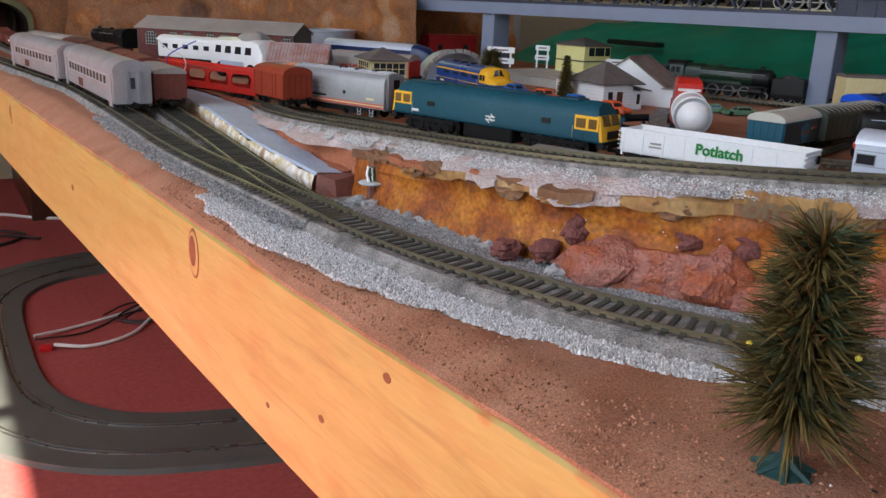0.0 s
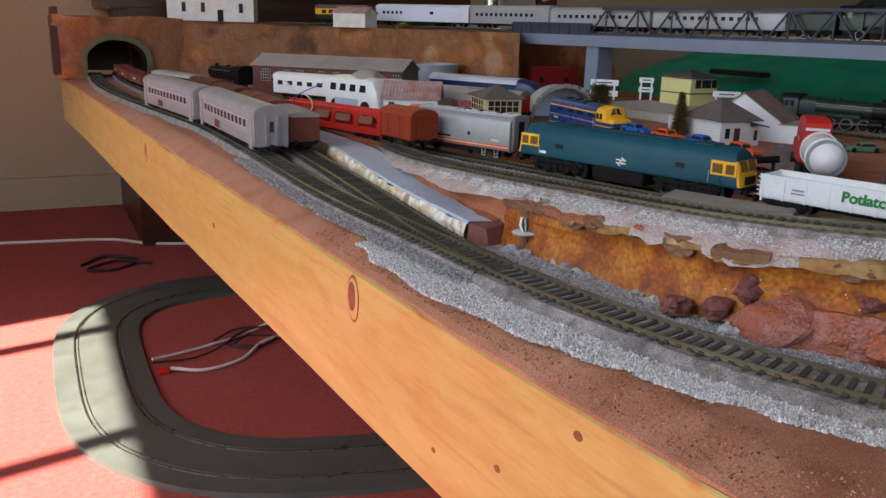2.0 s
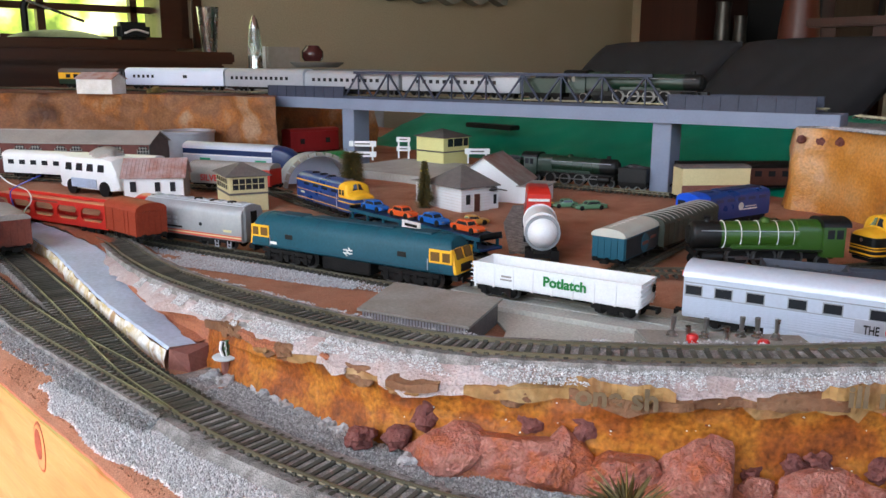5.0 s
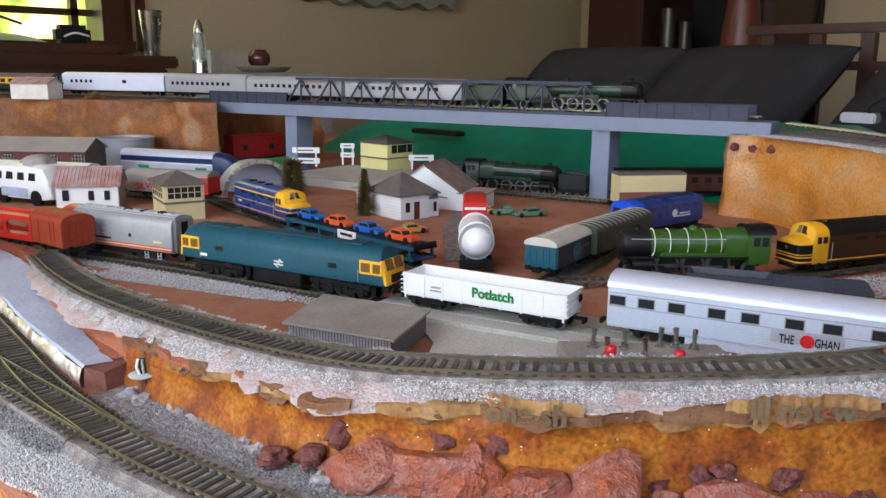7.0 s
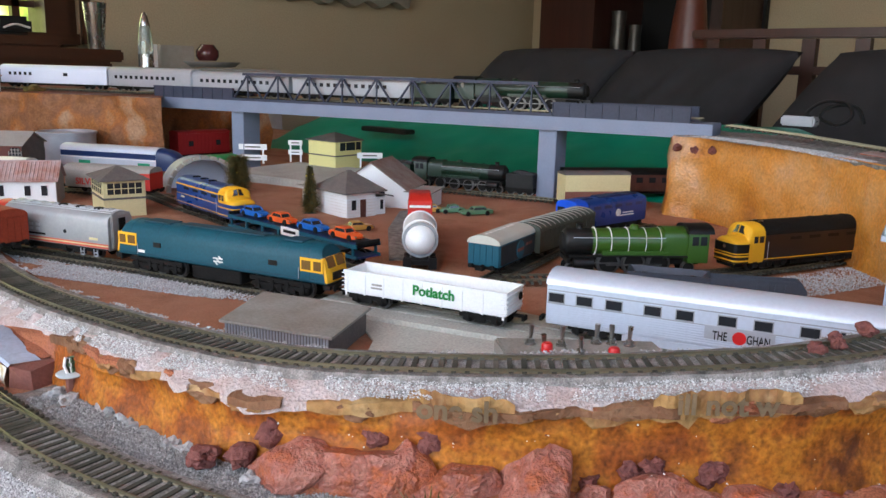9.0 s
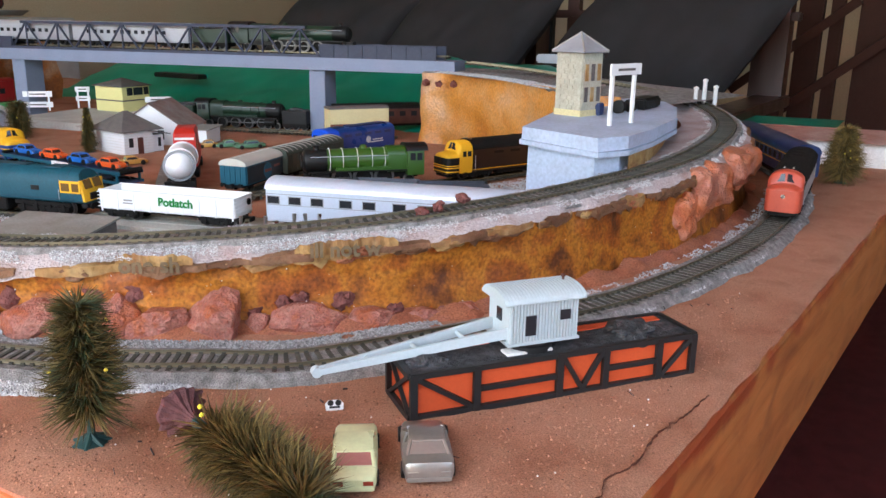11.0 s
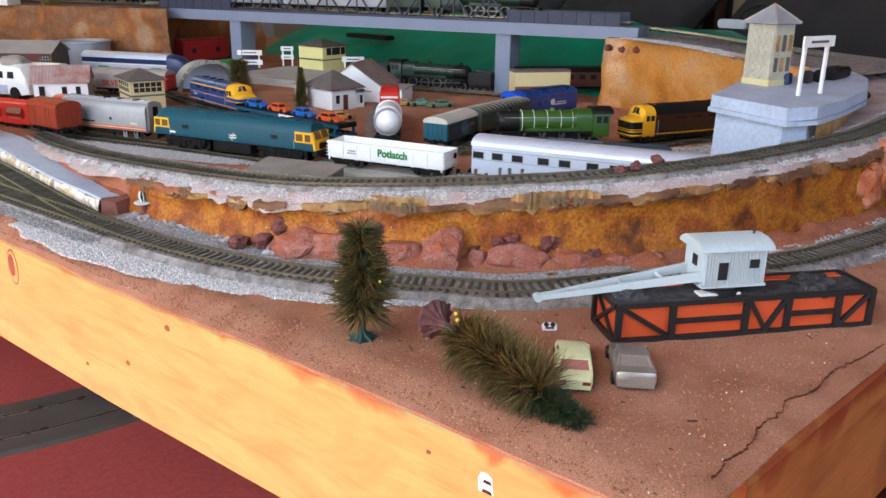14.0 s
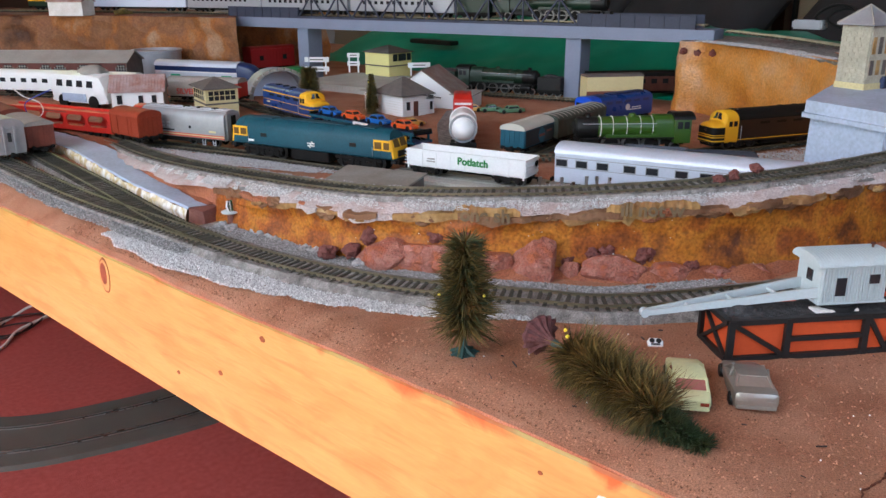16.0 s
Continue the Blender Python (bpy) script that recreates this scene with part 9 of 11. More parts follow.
part("eave_board", Shape().box(TS / 2, TS / 2, 0.0602, TS + 0.006, TS + 0.006, 0.0016), M["slate"], tw, "dark eave board")
sign("station_sign", "white station name sign on the blue platform", 0.712, 0.0647, PB, -14, 0.047, 0.0100, 0.054)
for x, y, h in ((1.075, 0.100, 0.026), (1.082, 0.091, 0.036), (1.090, 0.079, 0.028)):
    so = thing("signal_post", "white signal post beside the loop", "signal", Matrix.Translation((x, y, 0.537)), "signal posts")
    part("post", Shape().lathe([(0.0030, -0.075), (0.0026, h), (0.0034, h + 0.001), (0.0034, h + 0.003), (0.0004, h + 0.0045)], 0, 0, 0, 10), M["whiteplastic"], so, smooth=True)
    part("arm", Shape().box(0.004, 0, h - 0.006, 0.009, 0.0012, 0.0030), M["whitepaint"], so)
for k, (x, y) in enumerate(((0.80, 0.10), (0.82, 0.095))):
    tagged(part("cable_drum", Shape().lathe([(0.0010, -0.003), (0.0068, -0.003), (0.0068, -0.0015), (0.0035, -0.0015), (0.0035, 0.0015), (0.0068, 0.0015), (0.0068, 0.003), (0.0010, 0.003)], x, y, PB + 0.0066, 18, "x"), M["black"]), "small black drum standing on the platform", "drum", "platform drums")
tagged(part("black_box", Shape().box(0.872, 0.098, PB, 0.050, 0.020, 0.012), M["black"], bevel=0.002), "low black block lying on the platform", "block")
tagged(part("blue_block", Shape().box(0.772, 0.112, PB, 0.012, 0.010, 0.012), M["vrblue"], bevel=0.001), "small blue block on the platform", "block")
gable_house("lineside_shed", "long low white shed with a rusty red roof", Matrix.Translation((1.208, 0.070, BOARD)) @ Matrix.Rotation(math.atan2(-0.185, 0.028), 4, "Z"), 0.200, 0.100, 0.036, 0.008, "whitepaint", "rustroof2", 0.012)


# ---- bristle trees ----
def bristles(s, axis0, axis1, r0, r1, n, seed, droop=0.25, w=0.00035, lo=0.6, lift=0.3, tuft=9, wild=0.0):
    """Thin tapering bristles standing out round a line."""
    rng = random.Random(seed)
    a, b = Vector(axis0), Vector(axis1)
    d = (b - a).normalized()
    u = d.orthogonal().normalized()
    v = d.cross(u)
    for k in range(n):
        t = rng.random()
        ang = rng.uniform(0, 6.283)
        if tuft and k % tuft:
            ang, t = base[0] + rng.gauss(0, 0.16), min(1.0, max(0.0, base[1] + rng.gauss(0, 0.018)))
        else:
            base = (ang, t)
        out = (u * math.cos(ang) + v * math.sin(ang) + d * wild * rng.gauss(0, 1)).normalized()
        r = (r0 + (r1 - r0) * t) * rng.uniform(lo, 1.0)
        p = a + (b - a) * t
        m = p + out * r * 0.55 + d * r * lift * rng.uniform(0.2, 1)
        q = p + out * r + d * r * lift * rng.uniform(0.4, 1.4) + Vector((0, 0, -droop * r * rng.uniform(0.2, 1.2)))
        side = d.cross(out).normalized() * w * rng.uniform(0.7, 1.5)
        up = d * w
        i = len(s.v)
        s.v += [tuple(p + side), tuple(p - side), tuple(p + up), tuple(m + side * 0.9), tuple(m - side * 0.9), tuple(m + up), tuple(q)]
        s.f += [(i, i + 1, i + 4, i + 3), (i + 1, i + 2, i + 5, i + 4), (i + 2, i, i + 3, i + 5), (i + 3, i + 4, i + 6), (i + 4, i + 5, i + 6), (i + 5, i + 3, i + 6)]
    return s


def bristle_tree(name, label, x, y, z, h, r, seed, mats=("needles", "needles2"), n=2600, stem=0.016, taper=0.45, foot=True, droopy=0.2):
    ob = thing(name, label, "tree", Matrix.Translation((x, y, z)))
    s = Shape().tube([(0, 0, 0.0), (0.0006, 0.0004, stem * 0.6), (-0.0004, 0.0003, stem), (0.0003, -0.0003, h * 0.7), (0, 0, h)], 0.0019, 9, 0.0008)
    part("trunk", s, M["treebase"], ob, smooth=True)
    if foot:
        f = Shape()
        for k in range(7):
            a = 6.283 * k / 7 + 0.2
            f.tube([(0, 0, 0.0042), (0.0035 * math.cos(a), 0.0035 * math.sin(a), 0.0022), (0.0085 * math.cos(a), 0.0085 * math.sin(a), 0.0006)], 0.0019, 6, 0.0008)
        f.lathe([(0.0070, 0), (0.0072, 0.0008), (0.004, 0.0018), (0.0020, 0.0040)], 0, 0, 0, 14)
        part("root_foot", f, M["treebase"], ob, "moulded dark green root foot", smooth=True)
    s = bristles(Shape(), (0, 0, stem), (0, 0, h * 0.99), r, r * taper, int(n * 1.2), seed, droopy, 0.00046, 0.35, lift=0.10, tuft=4, wild=0.42)
    part("crown", s, M[mats[0]], ob, "olive brown bristle needles")
    s = bristles(Shape(), (0, 0, stem + 0.004), (0, 0, h), r * 0.8, r * taper * 0.9, n // 3, seed + 9, 0.1, 0.00045, lift=0.35)
    part("inner_crown", s, M[mats[1]], ob, "dark green inner needles")
    rng = random.Random(seed)
    f = Shape()
    for k in range(5):
        a = rng.uniform(0, 6.28)
        t = rng.uniform(0.3, 0.95)
        q = r * (1 - (1 - taper) * t) * 0.6
        f.lathe([(0.0002, -0.0009), (0.0008, -0.0004), (0.0009, 0.0003), (0.0002, 0.0010)], q * math.cos(a), q * math.sin(a), stem + (h - stem) * t, 7)
    part("yellow_fleck", f, mat("yellow_fleck", (0.75, 0.62, 0.08), 0.6), ob)
    return ob


bristle_tree("bristle_tree", "olive bristle pine standing on a moulded green foot", 0.1865, 0.1065, BOARD, 0.0660, 0.0285, 4, taper=0.55, n=2300, droopy=0.05)
bristle_tree("bristle_tree", "dark bristle pine in front of the cottage", 0.686, 0.815, BOARD, 0.061, 0.019, 6, ("needles", "needles2"), 2200, 0.005, 0.28)
bristle_tree("bristle_tree", "dark leafy tree with yellow flecks beside the arched shed", 0.706, 1.012, BOARD, 0.052, 0.030, 8, ("needles", "needles2"), 1800, 0.006, 0.7)
bristle_tree("bristle_tree", "yellow-brown bristle bush by the shed", 1.088, -0.082, BOARD, 0.066, 0.042, 10, ("foliage2", "needles"), 2600, 0.010, 0.42)
# fallen pine
ft = thing("fallen_bristle_tree", "olive bristle pine lying on its side, foot raised", "tree")
A0, A1 = Vector((0.2030, 0.0560, BOARD + 0.018)), Vector((0.1880, -0.0200, BOARD + 0.012))
part("trunk", Shape().tube([A0, A0.lerp(A1, 0.3), A0.lerp(A1, 0.7), A1], 0.0024, 8, 0.0008), M["treebase"], ft, smooth=True)
part("crown", bristles(Shape(), A0.lerp(A1, 0.16), A0.lerp(A1, 0.95), 0.024, 0.023, 3600, 12, 0.05, 0.00044, 0.30, 0.22, 5, 0.28), M["needles"], ft, "olive bristle needles")
part("pale_crown", bristles(Shape(), A0.lerp(A1, 0.16) + Vector((0.003, 0, 0.002)), A0.lerp(A1, 0.95) + Vector((0.004, 0, 0.001)), 0.025, 0.023, 1000, 13, 0.0, 0.00042, 0.40, 0.22, 5, 0.30), M["foliage2"], ft, "straw-coloured bristle needles")
part("green_tip", bristles(Shape(), A1 + Vector((0.002, 0.004, -0.004)), A1 + Vector((0.004, -0.020, -0.009)), 0.014, 0.010, 2200, 14, 0.1, 0.0004, 0.4, 0.1, 4, 0.5), M["needles2"], ft, "dark green tip needles")
back = (A0 - A1).normalized()
o = back.orthogonal().normalized()
w_ = back.cross(o)
rs = []
for h, r in ((0.000, 0.0022), (0.004, 0.0030), (0.008, 0.0062), (0.011, 0.0108), (0.0125, 0.0112), (0.0128, 0.0080), (0.0118, 0.0020)):
    ring = []
    for k in range(28):
        a = 6.283 * k / 28
        rag = 1 + (0.16 * noise.noise(Vector((math.cos(a) * 5, math.sin(a) * 5, 1.5))) + (0.08 if k % 2 else -0.06)) * min(1.0, r / 0.008)
        ring.append(A0 + back * (h + 0.0012 * noise.noise(Vector((math.cos(a) * 3, math.sin(a) * 3, 4)))) + (o * math.cos(a) + w_ * math.sin(a)) * r * rag)
    rs.append(ring)
part("root_foot", Shape().rings(rs), mat("purple_brown_root", (0.13, 0.055, 0.055), 0.8, 0, (0.09, 0.04, 0.04), 200, 0.8, 0.4), ft, "purple-brown frayed root disc")
f = Shape()
for x, y, z in ((0.1915, 0.0385, 0.031), (0.1935, 0.0415, 0.033)):
    f.lathe([(0.0002, -0.0011), (0.0010, -0.0004), (0.0010, 0.0004), (0.0002, 0.0011)], x, y, BOARD + z, 8)
part("yellow_fleck", f, mat("yellow_fleck_bright", (0.85, 0.72, 0.06), 0.5), ft)

# ---- yard crane on its timber-framed base ----
CA = Vector((0.2835, 0.0, BOARD))
cm = Matrix.Translation(CA) @ Matrix.Rotation(math.atan2(-0.095, 0.131), 4, "Z")
cr = thing("yard_crane", "pale grey toy crane on an orange and black timber-framed base", "toy crane", cm)
L, W, H = 0.163, 0.033, 0.0245
part("base_box", Shape().box(L / 2, W / 2, 0, L - 0.002, W - 0.002, H - 0.003), M["craneorange"], cr)
part("base_top", Shape().box(L / 2, W / 2, H - 0.0032, L - 0.0015, W - 0.0015, 0.0020), M["coal"], cr, "grey crumb-covered deck")
for y in (0.0, W):
    o = -0.0002 if y == 0 else 0.0002
    for z in (0.0, H - 0.0030):
        part("frame_rail", Shape().box(L / 2, y + o, z, L, 0.0026, 0.0030), M["ebony"], cr)
    for x in (0.0012, 0.034, 0.080, 0.107, 0.140, L - 0.0012):
        part("frame_post", Shape().box(x, y + o * 3, 0.0005, 0.0036, 0.0026, H - 0.001), M["ebony"], cr)
    for (xa, za), (xb, zb) in (((0.003, H - 0.003), (0.032, 0.003)), ((0.082, H - 0.003), (0.0935, 0.003)), ((0.105, H - 0.003), (0.0935, 0.003)), ((0.142, 0.003), (L - 0.003, H - 0.003))):
        part("frame_brace", Shape().tube([(xa, y + o * 2, za), (xb, y + o * 2, zb)], 0.0017, 4), M["ebony"], cr)
    for xa, xb in ((0.036, 0.078), (0.109, 0.138)):
        part("frame_bar", Shape().box((xa + xb) / 2, y + o * 2, 0.0105, xb - xa, 0.0024, 0.0026), M["ebony"], cr)
for x in (0.0, L):
    o = -0.0003 if x == 0 else 0.0003
    for z in (0.0, H - 0.0030):
        part("frame_rail", Shape().box(x + o, W / 2, z, 0.0026, W, 0.0030), M["ebony"], cr)
    for (ya, za), (yb, zb) in (((0.002, 0.002), (W - 0.002, H - 0.002)), ((0.002, H - 0.002), (W - 0.002, 0.002))):
        part("frame_brace", Shape().tube([(x + o, ya, za), (x + o, yb, zb)], 0.0014, 4), M["ebony"], cr)
    part("frame_post", Shape().box(x + o, W, 0.0005, 0.0026, 0.0030, H - 0.001), M["ebony"], cr)
for x0, x1 in ((0.026, 0.052), (0.098, 0.130), (0.140, 0.158)):
    part("deck_plank", Shape().box((x0 + x1) / 2, W - 0.0050, H - 0.0013, x1 - x0, 0.0060, 0.0008), M["craneorange"], cr)
part("coal_mound", stone(Shape(), 0.133, W * 0.5, H - 0.003, 0.014, 0.013, 0.0075, 5, 0.5, 4), M["coal"], cr)
part("coal_mound", stone(Shape(), 0.016, W * 0.5, H - 0.003, 0.013, 0.013, 0.0050, 6, 0.5, 4), M["coal"], cr)
part("turntable", Shape().lathe([(0.0125, 0), (0.0125, 0.0030), (0.010, 0.0030), (0.010, 0.0060)], 0.070, W / 2, H - 0.0012, 24), M["ebony"], cr, smooth=True)
part("foot_plate", Shape().box(0.066, 0.0095, H - 0.0012, 0.026, 0.0080, 0.0014), M["whitepaint"], cr, bevel=0.0003)
z0 = H + 0.0048
cab = part("cabin", Shape().box(0.0735, W / 2 + 0.002, z0, 0.039, 0.0240, 0.0225), M["cranegrey"], cr, bevel=0.0003)
for k in range(22):
    part("wall_rib", Shape().box(0.0550 + 0.00176 * k, W / 2 - 0.0103, z0 + 0.0005, 0.0010, 0.0010, 0.0215), M["cranegrey"], cab)
part("sill", Shape().box(0.0735, W / 2 + 0.002, z0 - 0.0012, 0.041, 0.0262, 0.0016), M["cranegrey"], cab, bevel=0.0003)
prof = [(W / 2 + 0.002 + 0.0145 * math.cos(a), z0 + 0.0215 + 0.0055 * math.sin(a)) for a in (math.pi * k / 10 for k in range(11))]
part("roof", Shape().prism(prof + [(W / 2 - 0.0120, z0 + 0.0207), (W / 2 + 0.0160, z0 + 0.0207)], 0.0505, 0.0965), M["cranegrey"], cab, bevel=0.0003)
s = Shape()
for k in range(24):
    x = 0.0515 + 0.00188 * k
    s.prism([(y, z + 0.0004) for y, z in prof] + [(y * 1.0, z - 0.0006) for y, z in reversed(prof)], x, x + 0.0008)
part("roof_ribs", s, M["cranegrey"], cab)
part("chimney", Shape().lathe([(0.0007, 0), (0.0007, 0.0022), (0.0013, 0.0024), (0.0013, 0.0034), (0.0003, 0.0038)], 0.090, W / 2 + 0.002, z0 + 0.0266, 8), M["oxide2"], cab)
for x, z, w, h in ((0.0655, z0 + 0.0040, 0.0058, 0.0105), (0.0850, z0 + 0.0105, 0.0058, 0.0052)):
    pane(cab, x, W / 2 - 0.0112, z, w, h, M["glassdark"])
pane(cab, 0.0537, W / 2 + 0.001, z0 + 0.010, 0.0008, 0.0065, M["glassdark"], 0.0052)
tip = Vector((-0.040, 0.022, 0.0225))
for dy in (-0.008, 0.010):
    root = Vector((0.058, W / 2 + dy, z0 + 0.006))
    s = Shape()
    d = (tip - root).normalized()
    for a, b, h0, h1 in ((root, tip + Vector((0, dy * 0.12, 0)), 0.0058, 0.0030),):
        s.rings([[a + Vector((0, -0.0009, -h0 / 2)), a + Vector((0, 0.0009, -h0 / 2)), a + Vector((0, 0.0009, h0 / 2)), a + Vector((0, -0.0009, h0 / 2))], [b + Vector((0, -0.0009, -h1 / 2)), b + Vector((0, 0.0009, -h1 / 2)), b + Vector((0, 0.0009, h1 / 2)), b + Vector((0, -0.0009, h1 / 2))]])
    part("jib_arm", s, M["cranegrey"], cr)
for t in (0.25, 0.5, 0.75):
    a = Vector((0.058, W / 2 - 0.008, z0 + 0.006)).lerp(tip, t)
    b = Vector((0.058, W / 2 + 0.010, z0 + 0.006)).lerp(tip, t)
    part("jib_brace", Shape().tube([a, b], 0.0012, 6), M["cranegrey"], cr)
part("jib_pulley", Shape().lathe([(0.0004, -0.002), (0.0026, -0.002), (0.0020, 0), (0.0026, 0.002), (0.0004, 0.002)], tip.x, tip.y, tip.z, 14, "y"), M["cranegrey"], cr, smooth=True)


# ---- cars in the foreground ----
def big_car(label, m, body, glass, L=0.046, wedge=False):
    ob = thing("toy_car", label, "toy car", m)
    w = 0.0195
    st = ((-0.5, 0.84, 0.0035, 0.0085), (-0.47, 0.95, 0.0026, 0.0098), (-0.30, 1.0, 0.0022, 0.0104), (0.1, 1.0, 0.0022, 0.0102), (0.38, 0.97, 0.0024, 0.0094), (0.47, 0.90, 0.003, 0.0082), (0.5, 0.78, 0.004, 0.0068)) if not wedge else ((-0.5, 0.80, 0.0045, 0.0098), (-0.48, 0.95, 0.0030, 0.0112), (-0.38, 1.0, 0.0022, 0.0112), (0.0, 1.0, 0.0020, 0.0096), (0.34, 0.95, 0.0022, 0.0078), (0.46, 0.85, 0.0028, 0.0062), (0.5, 0.70, 0.0035, 0.0048))
    rs = []
    for x, q, zl, zh in st:
        h = w / 2 * q
        zm = (zl + zh) / 2
        rs.append([(x * L, -h * 0.9, zl), (x * L, h * 0.9, zl), (x * L, h, zm), (x * L, h * 0.97, zh - 0.0008), (x * L, h * 0.86, zh), (x * L, -h * 0.86, zh), (x * L, -h * 0.97, zh - 0.0008), (x * L, -h, zm)])
    part("body", Shape().rings(rs), M[body], ob, smooth=True)
    g = [(-0.34, 0.86, 0.0098), (-0.25, 0.76, 0.0148), (0.06, 0.76, 0.0148), (0.20, 0.86, 0.0098)] if not wedge else [(-0.36, 0.84, 0.0100), (-0.20, 0.66, 0.0140), (0.02, 0.66, 0.0140), (0.22, 0.84, 0.0084)]
    h = w / 2
    s = Shape()
    s.rings([[(x * L, -h * q, z), (x * L, h * q, z), (x * L, h * q, 0.0080), (x * L, -h * q, 0.0080)] for x, q, z in g])
    part("glazing", s, M[glass], ob)
    (xa, qa, za), (xb, qb, zb) = g[1], g[2]
    part("roof", Shape().rings([[(xa * L - k, -h * qa - j, za - 0.0002 + d), (xb * L + k, -h * qb - j, zb - 0.0002 + d), (xb * L + k, h * qb + j, zb - 0.0002 + d), (xa * L - k, h * qa + j, za - 0.0002 + d)] for k, j, d in ((0.0006, 0.0005, -0.0003), (0.0006, 0.0005, 0.0004), (-0.0006, -0.0010, 0.0010))]), M[body], ob, smooth=True)
    for side in (-1, 1):
        for (x1, q1, z1), (x2, q2, z2) in ((g[0], g[1]), (g[3], g[2])):
            part("pillar", Shape().tube([(x1 * L, side * h * q1, z1), (x2 * L, side * h * q2, z2)], 0.0008, 5), M[body], ob)
        part("centre_pillar", Shape().tube([(-0.07 * L, side * h * 0.87, 0.0100), (-0.07 * L, side * h * 0.77, 0.0146)], 0.0006, 5), M[body], ob)
        for x in (-0.30, 0.31):
            part("wheel", Shape().lathe([(0.0004, -0.0013), (0.0032, -0.0013), (0.0037, -0.0004), (0.0037, 0.0004), (0.0032, 0.0013), (0.0004, 0.0013)], x * L, side * (h - 0.0008), 0.0037, 16, "y"), M["black"], ob, smooth=True)
        part("tail_light", Shape().box(-0.495 * L, side * h * 0.62, 0.0062, 0.0014, 0.0040, 0.0016), M["redvan"] if not wedge else M["carsilver"], ob)
    part("bumper", Shape().box(-0.50 * L, 0, 0.0036, 0.0016, w * 0.86, 0.0016), M[body], ob, bevel=0.0004)
    return ob


big_car("pale lime toy saloon with dull red windows", Matrix.Translation((0.2360, -0.0040, BOARD)) @ Matrix.Rotation(math.atan2(0.034, 0.046), 4, "Z"), "carcream", "pinkglass", 0.050)
big_car("worn silver toy coupe beside the lime saloon", Matrix.Translation((0.2585, -0.0250, BOARD)) @ Matrix.Rotation(math.atan2(0.034, 0.044), 4, "Z") @ Matrix.Diagonal((1.0, 1.10, 1.05, 1)), "carsilver", "carsilver", 0.050, True)

# little white buckle, twigs and crumbs on the soil
bk = thing("metal_buckle", "tiny white and black buckle lying on the soil", "buckle", Matrix.Translation((0.2735, 0.0385, BOARD + 0.0012)) @ Matrix.Rotation(radians(-48), 4, "Z") @ Matrix.Rotation(radians(35), 4, "X"))
part("plate", Shape().rings([[(x * k, y * k, z) for x, y in ((-0.0042, -0.0024), (0.0042, -0.0024), (0.0046, 0.0010), (0.0030, 0.0030), (-0.0030, 0.0030), (-0.0046, 0.0010))] for k, z in ((1.0, 0.0), (1.0, 0.0012), (0.9, 0.0016))]), M["whiteplastic"], bk)
for e in (-1, 1):
    part("dark_face", Shape().lathe([(0.0002, 0), (0.0015, 0), (0.0015, 0.0022), (0.0002, 0.0022)], e * 0.0019, 0.0009, 0, 12), M["ebony"], bk)
part("dark_bar", Shape().box(0, -0.0014, 0, 0.0052, 0.0010, 0.0020), M["ebony"], bk)
rng = random.Random(17)
s = Shape()
for k in range(90):
    x, y = rng.uniform(0.17, 0.62), rng.uniform(-0.10, 0.13)
    if y > 0.26 - 0.6 * x or y < -0.09:
        continue
    a, l = rng.uniform(0, 3.14), rng.uniform(0.001, 0.006)
    s.tube([(x, y, BOARD + 0.0014), (x + l * math.cos(a), y + l * math.sin(a), BOARD + 0.0014 + rng.uniform(0, 0.001))], rng.uniform(0.0002, 0.0005), 4)
tagged(part("crumbs", s, M["wiredark"]), "dark twigs and crumbs strewn over the soil", "debris", kind="stuff")
s = Shape()
for k in range(60):
    x, y = rng.uniform(0.165, 0.70), rng.uniform(-0.10, 0.12)
    if y > 0.26 - 0.6 * x:
        continue
    s.lathe([(0.0002, 0), (0.0005, 0.0003), (0.0002, 0.0007)], x, y, BOARD + 0.0008, 5)
tagged(part("pale_grit", s, M["whitepaint"]), "pale grit grains on the soil", "grit", kind="stuff")
spots = []
for k in range(26000):
    u, v = rng.random(), rng.random()
    p = F0.lerp(F1, u * 0.42)
    x, y = p.x + 0.004 + v * v * 0.42, p.y + 0.006 + rng.uniform(-0.002, 0.002)
    if y > 0.27 - 0.62 * x + (0.35 if x < 0.175 else 0) or y < -0.10 - 0.045 * (x - 0.16):
        continue
    spots.append((x, y, BOARD + ground_height(x, y) + 0.0006 - droop(y) * max(0.0, 1 - (x - front_x(y)) / 0.024) ** 1.5))
SAND = mat("sand_grains", (0.34, 0.165, 0.10), 0.95, 0, (0.26, 0.115, 0.065), 60, 0.8, 0, 900, island=0.65)
chips("sand_grains", "coarse red-brown sand grains over the soil", spots, 0.0008, SAND, 41)
# crack in the soil along the side beam
CR = [(0.195, -0.103), (0.215, -0.101), (0.232, -0.103), (0.25, -0.099), (0.272, -0.101), (0.285, -0.098), (0.305, -0.104), (0.333, -0.103), (0.36, -0.108), (0.392, -0.112)]
s = Shape()
pts = smooth_path([(x, y, BOARD + 0.0009) for x, y in CR], 0.002)
rs = []
for i, p in enumerate(pts):
    w_ = 0.0001 + 0.0003 * abs(noise.noise(Vector((i * 0.3, 0, 0))))
    o = 0.0022 * noise.noise(Vector((i * 0.55, 5, 0)))
    rs.append([p + Vector((0, o - w_, 0.0006)), p + Vector((0, o + w_, 0.0006)), p + Vector((0, o, -0.001))])
s.rings(rs)
tagged(part("soil_crack", s, mat("crack_shadow", (0.12, 0.045, 0.028), 1.0)), "dark crack in the soil beside the beam", "crack", kind="structure")

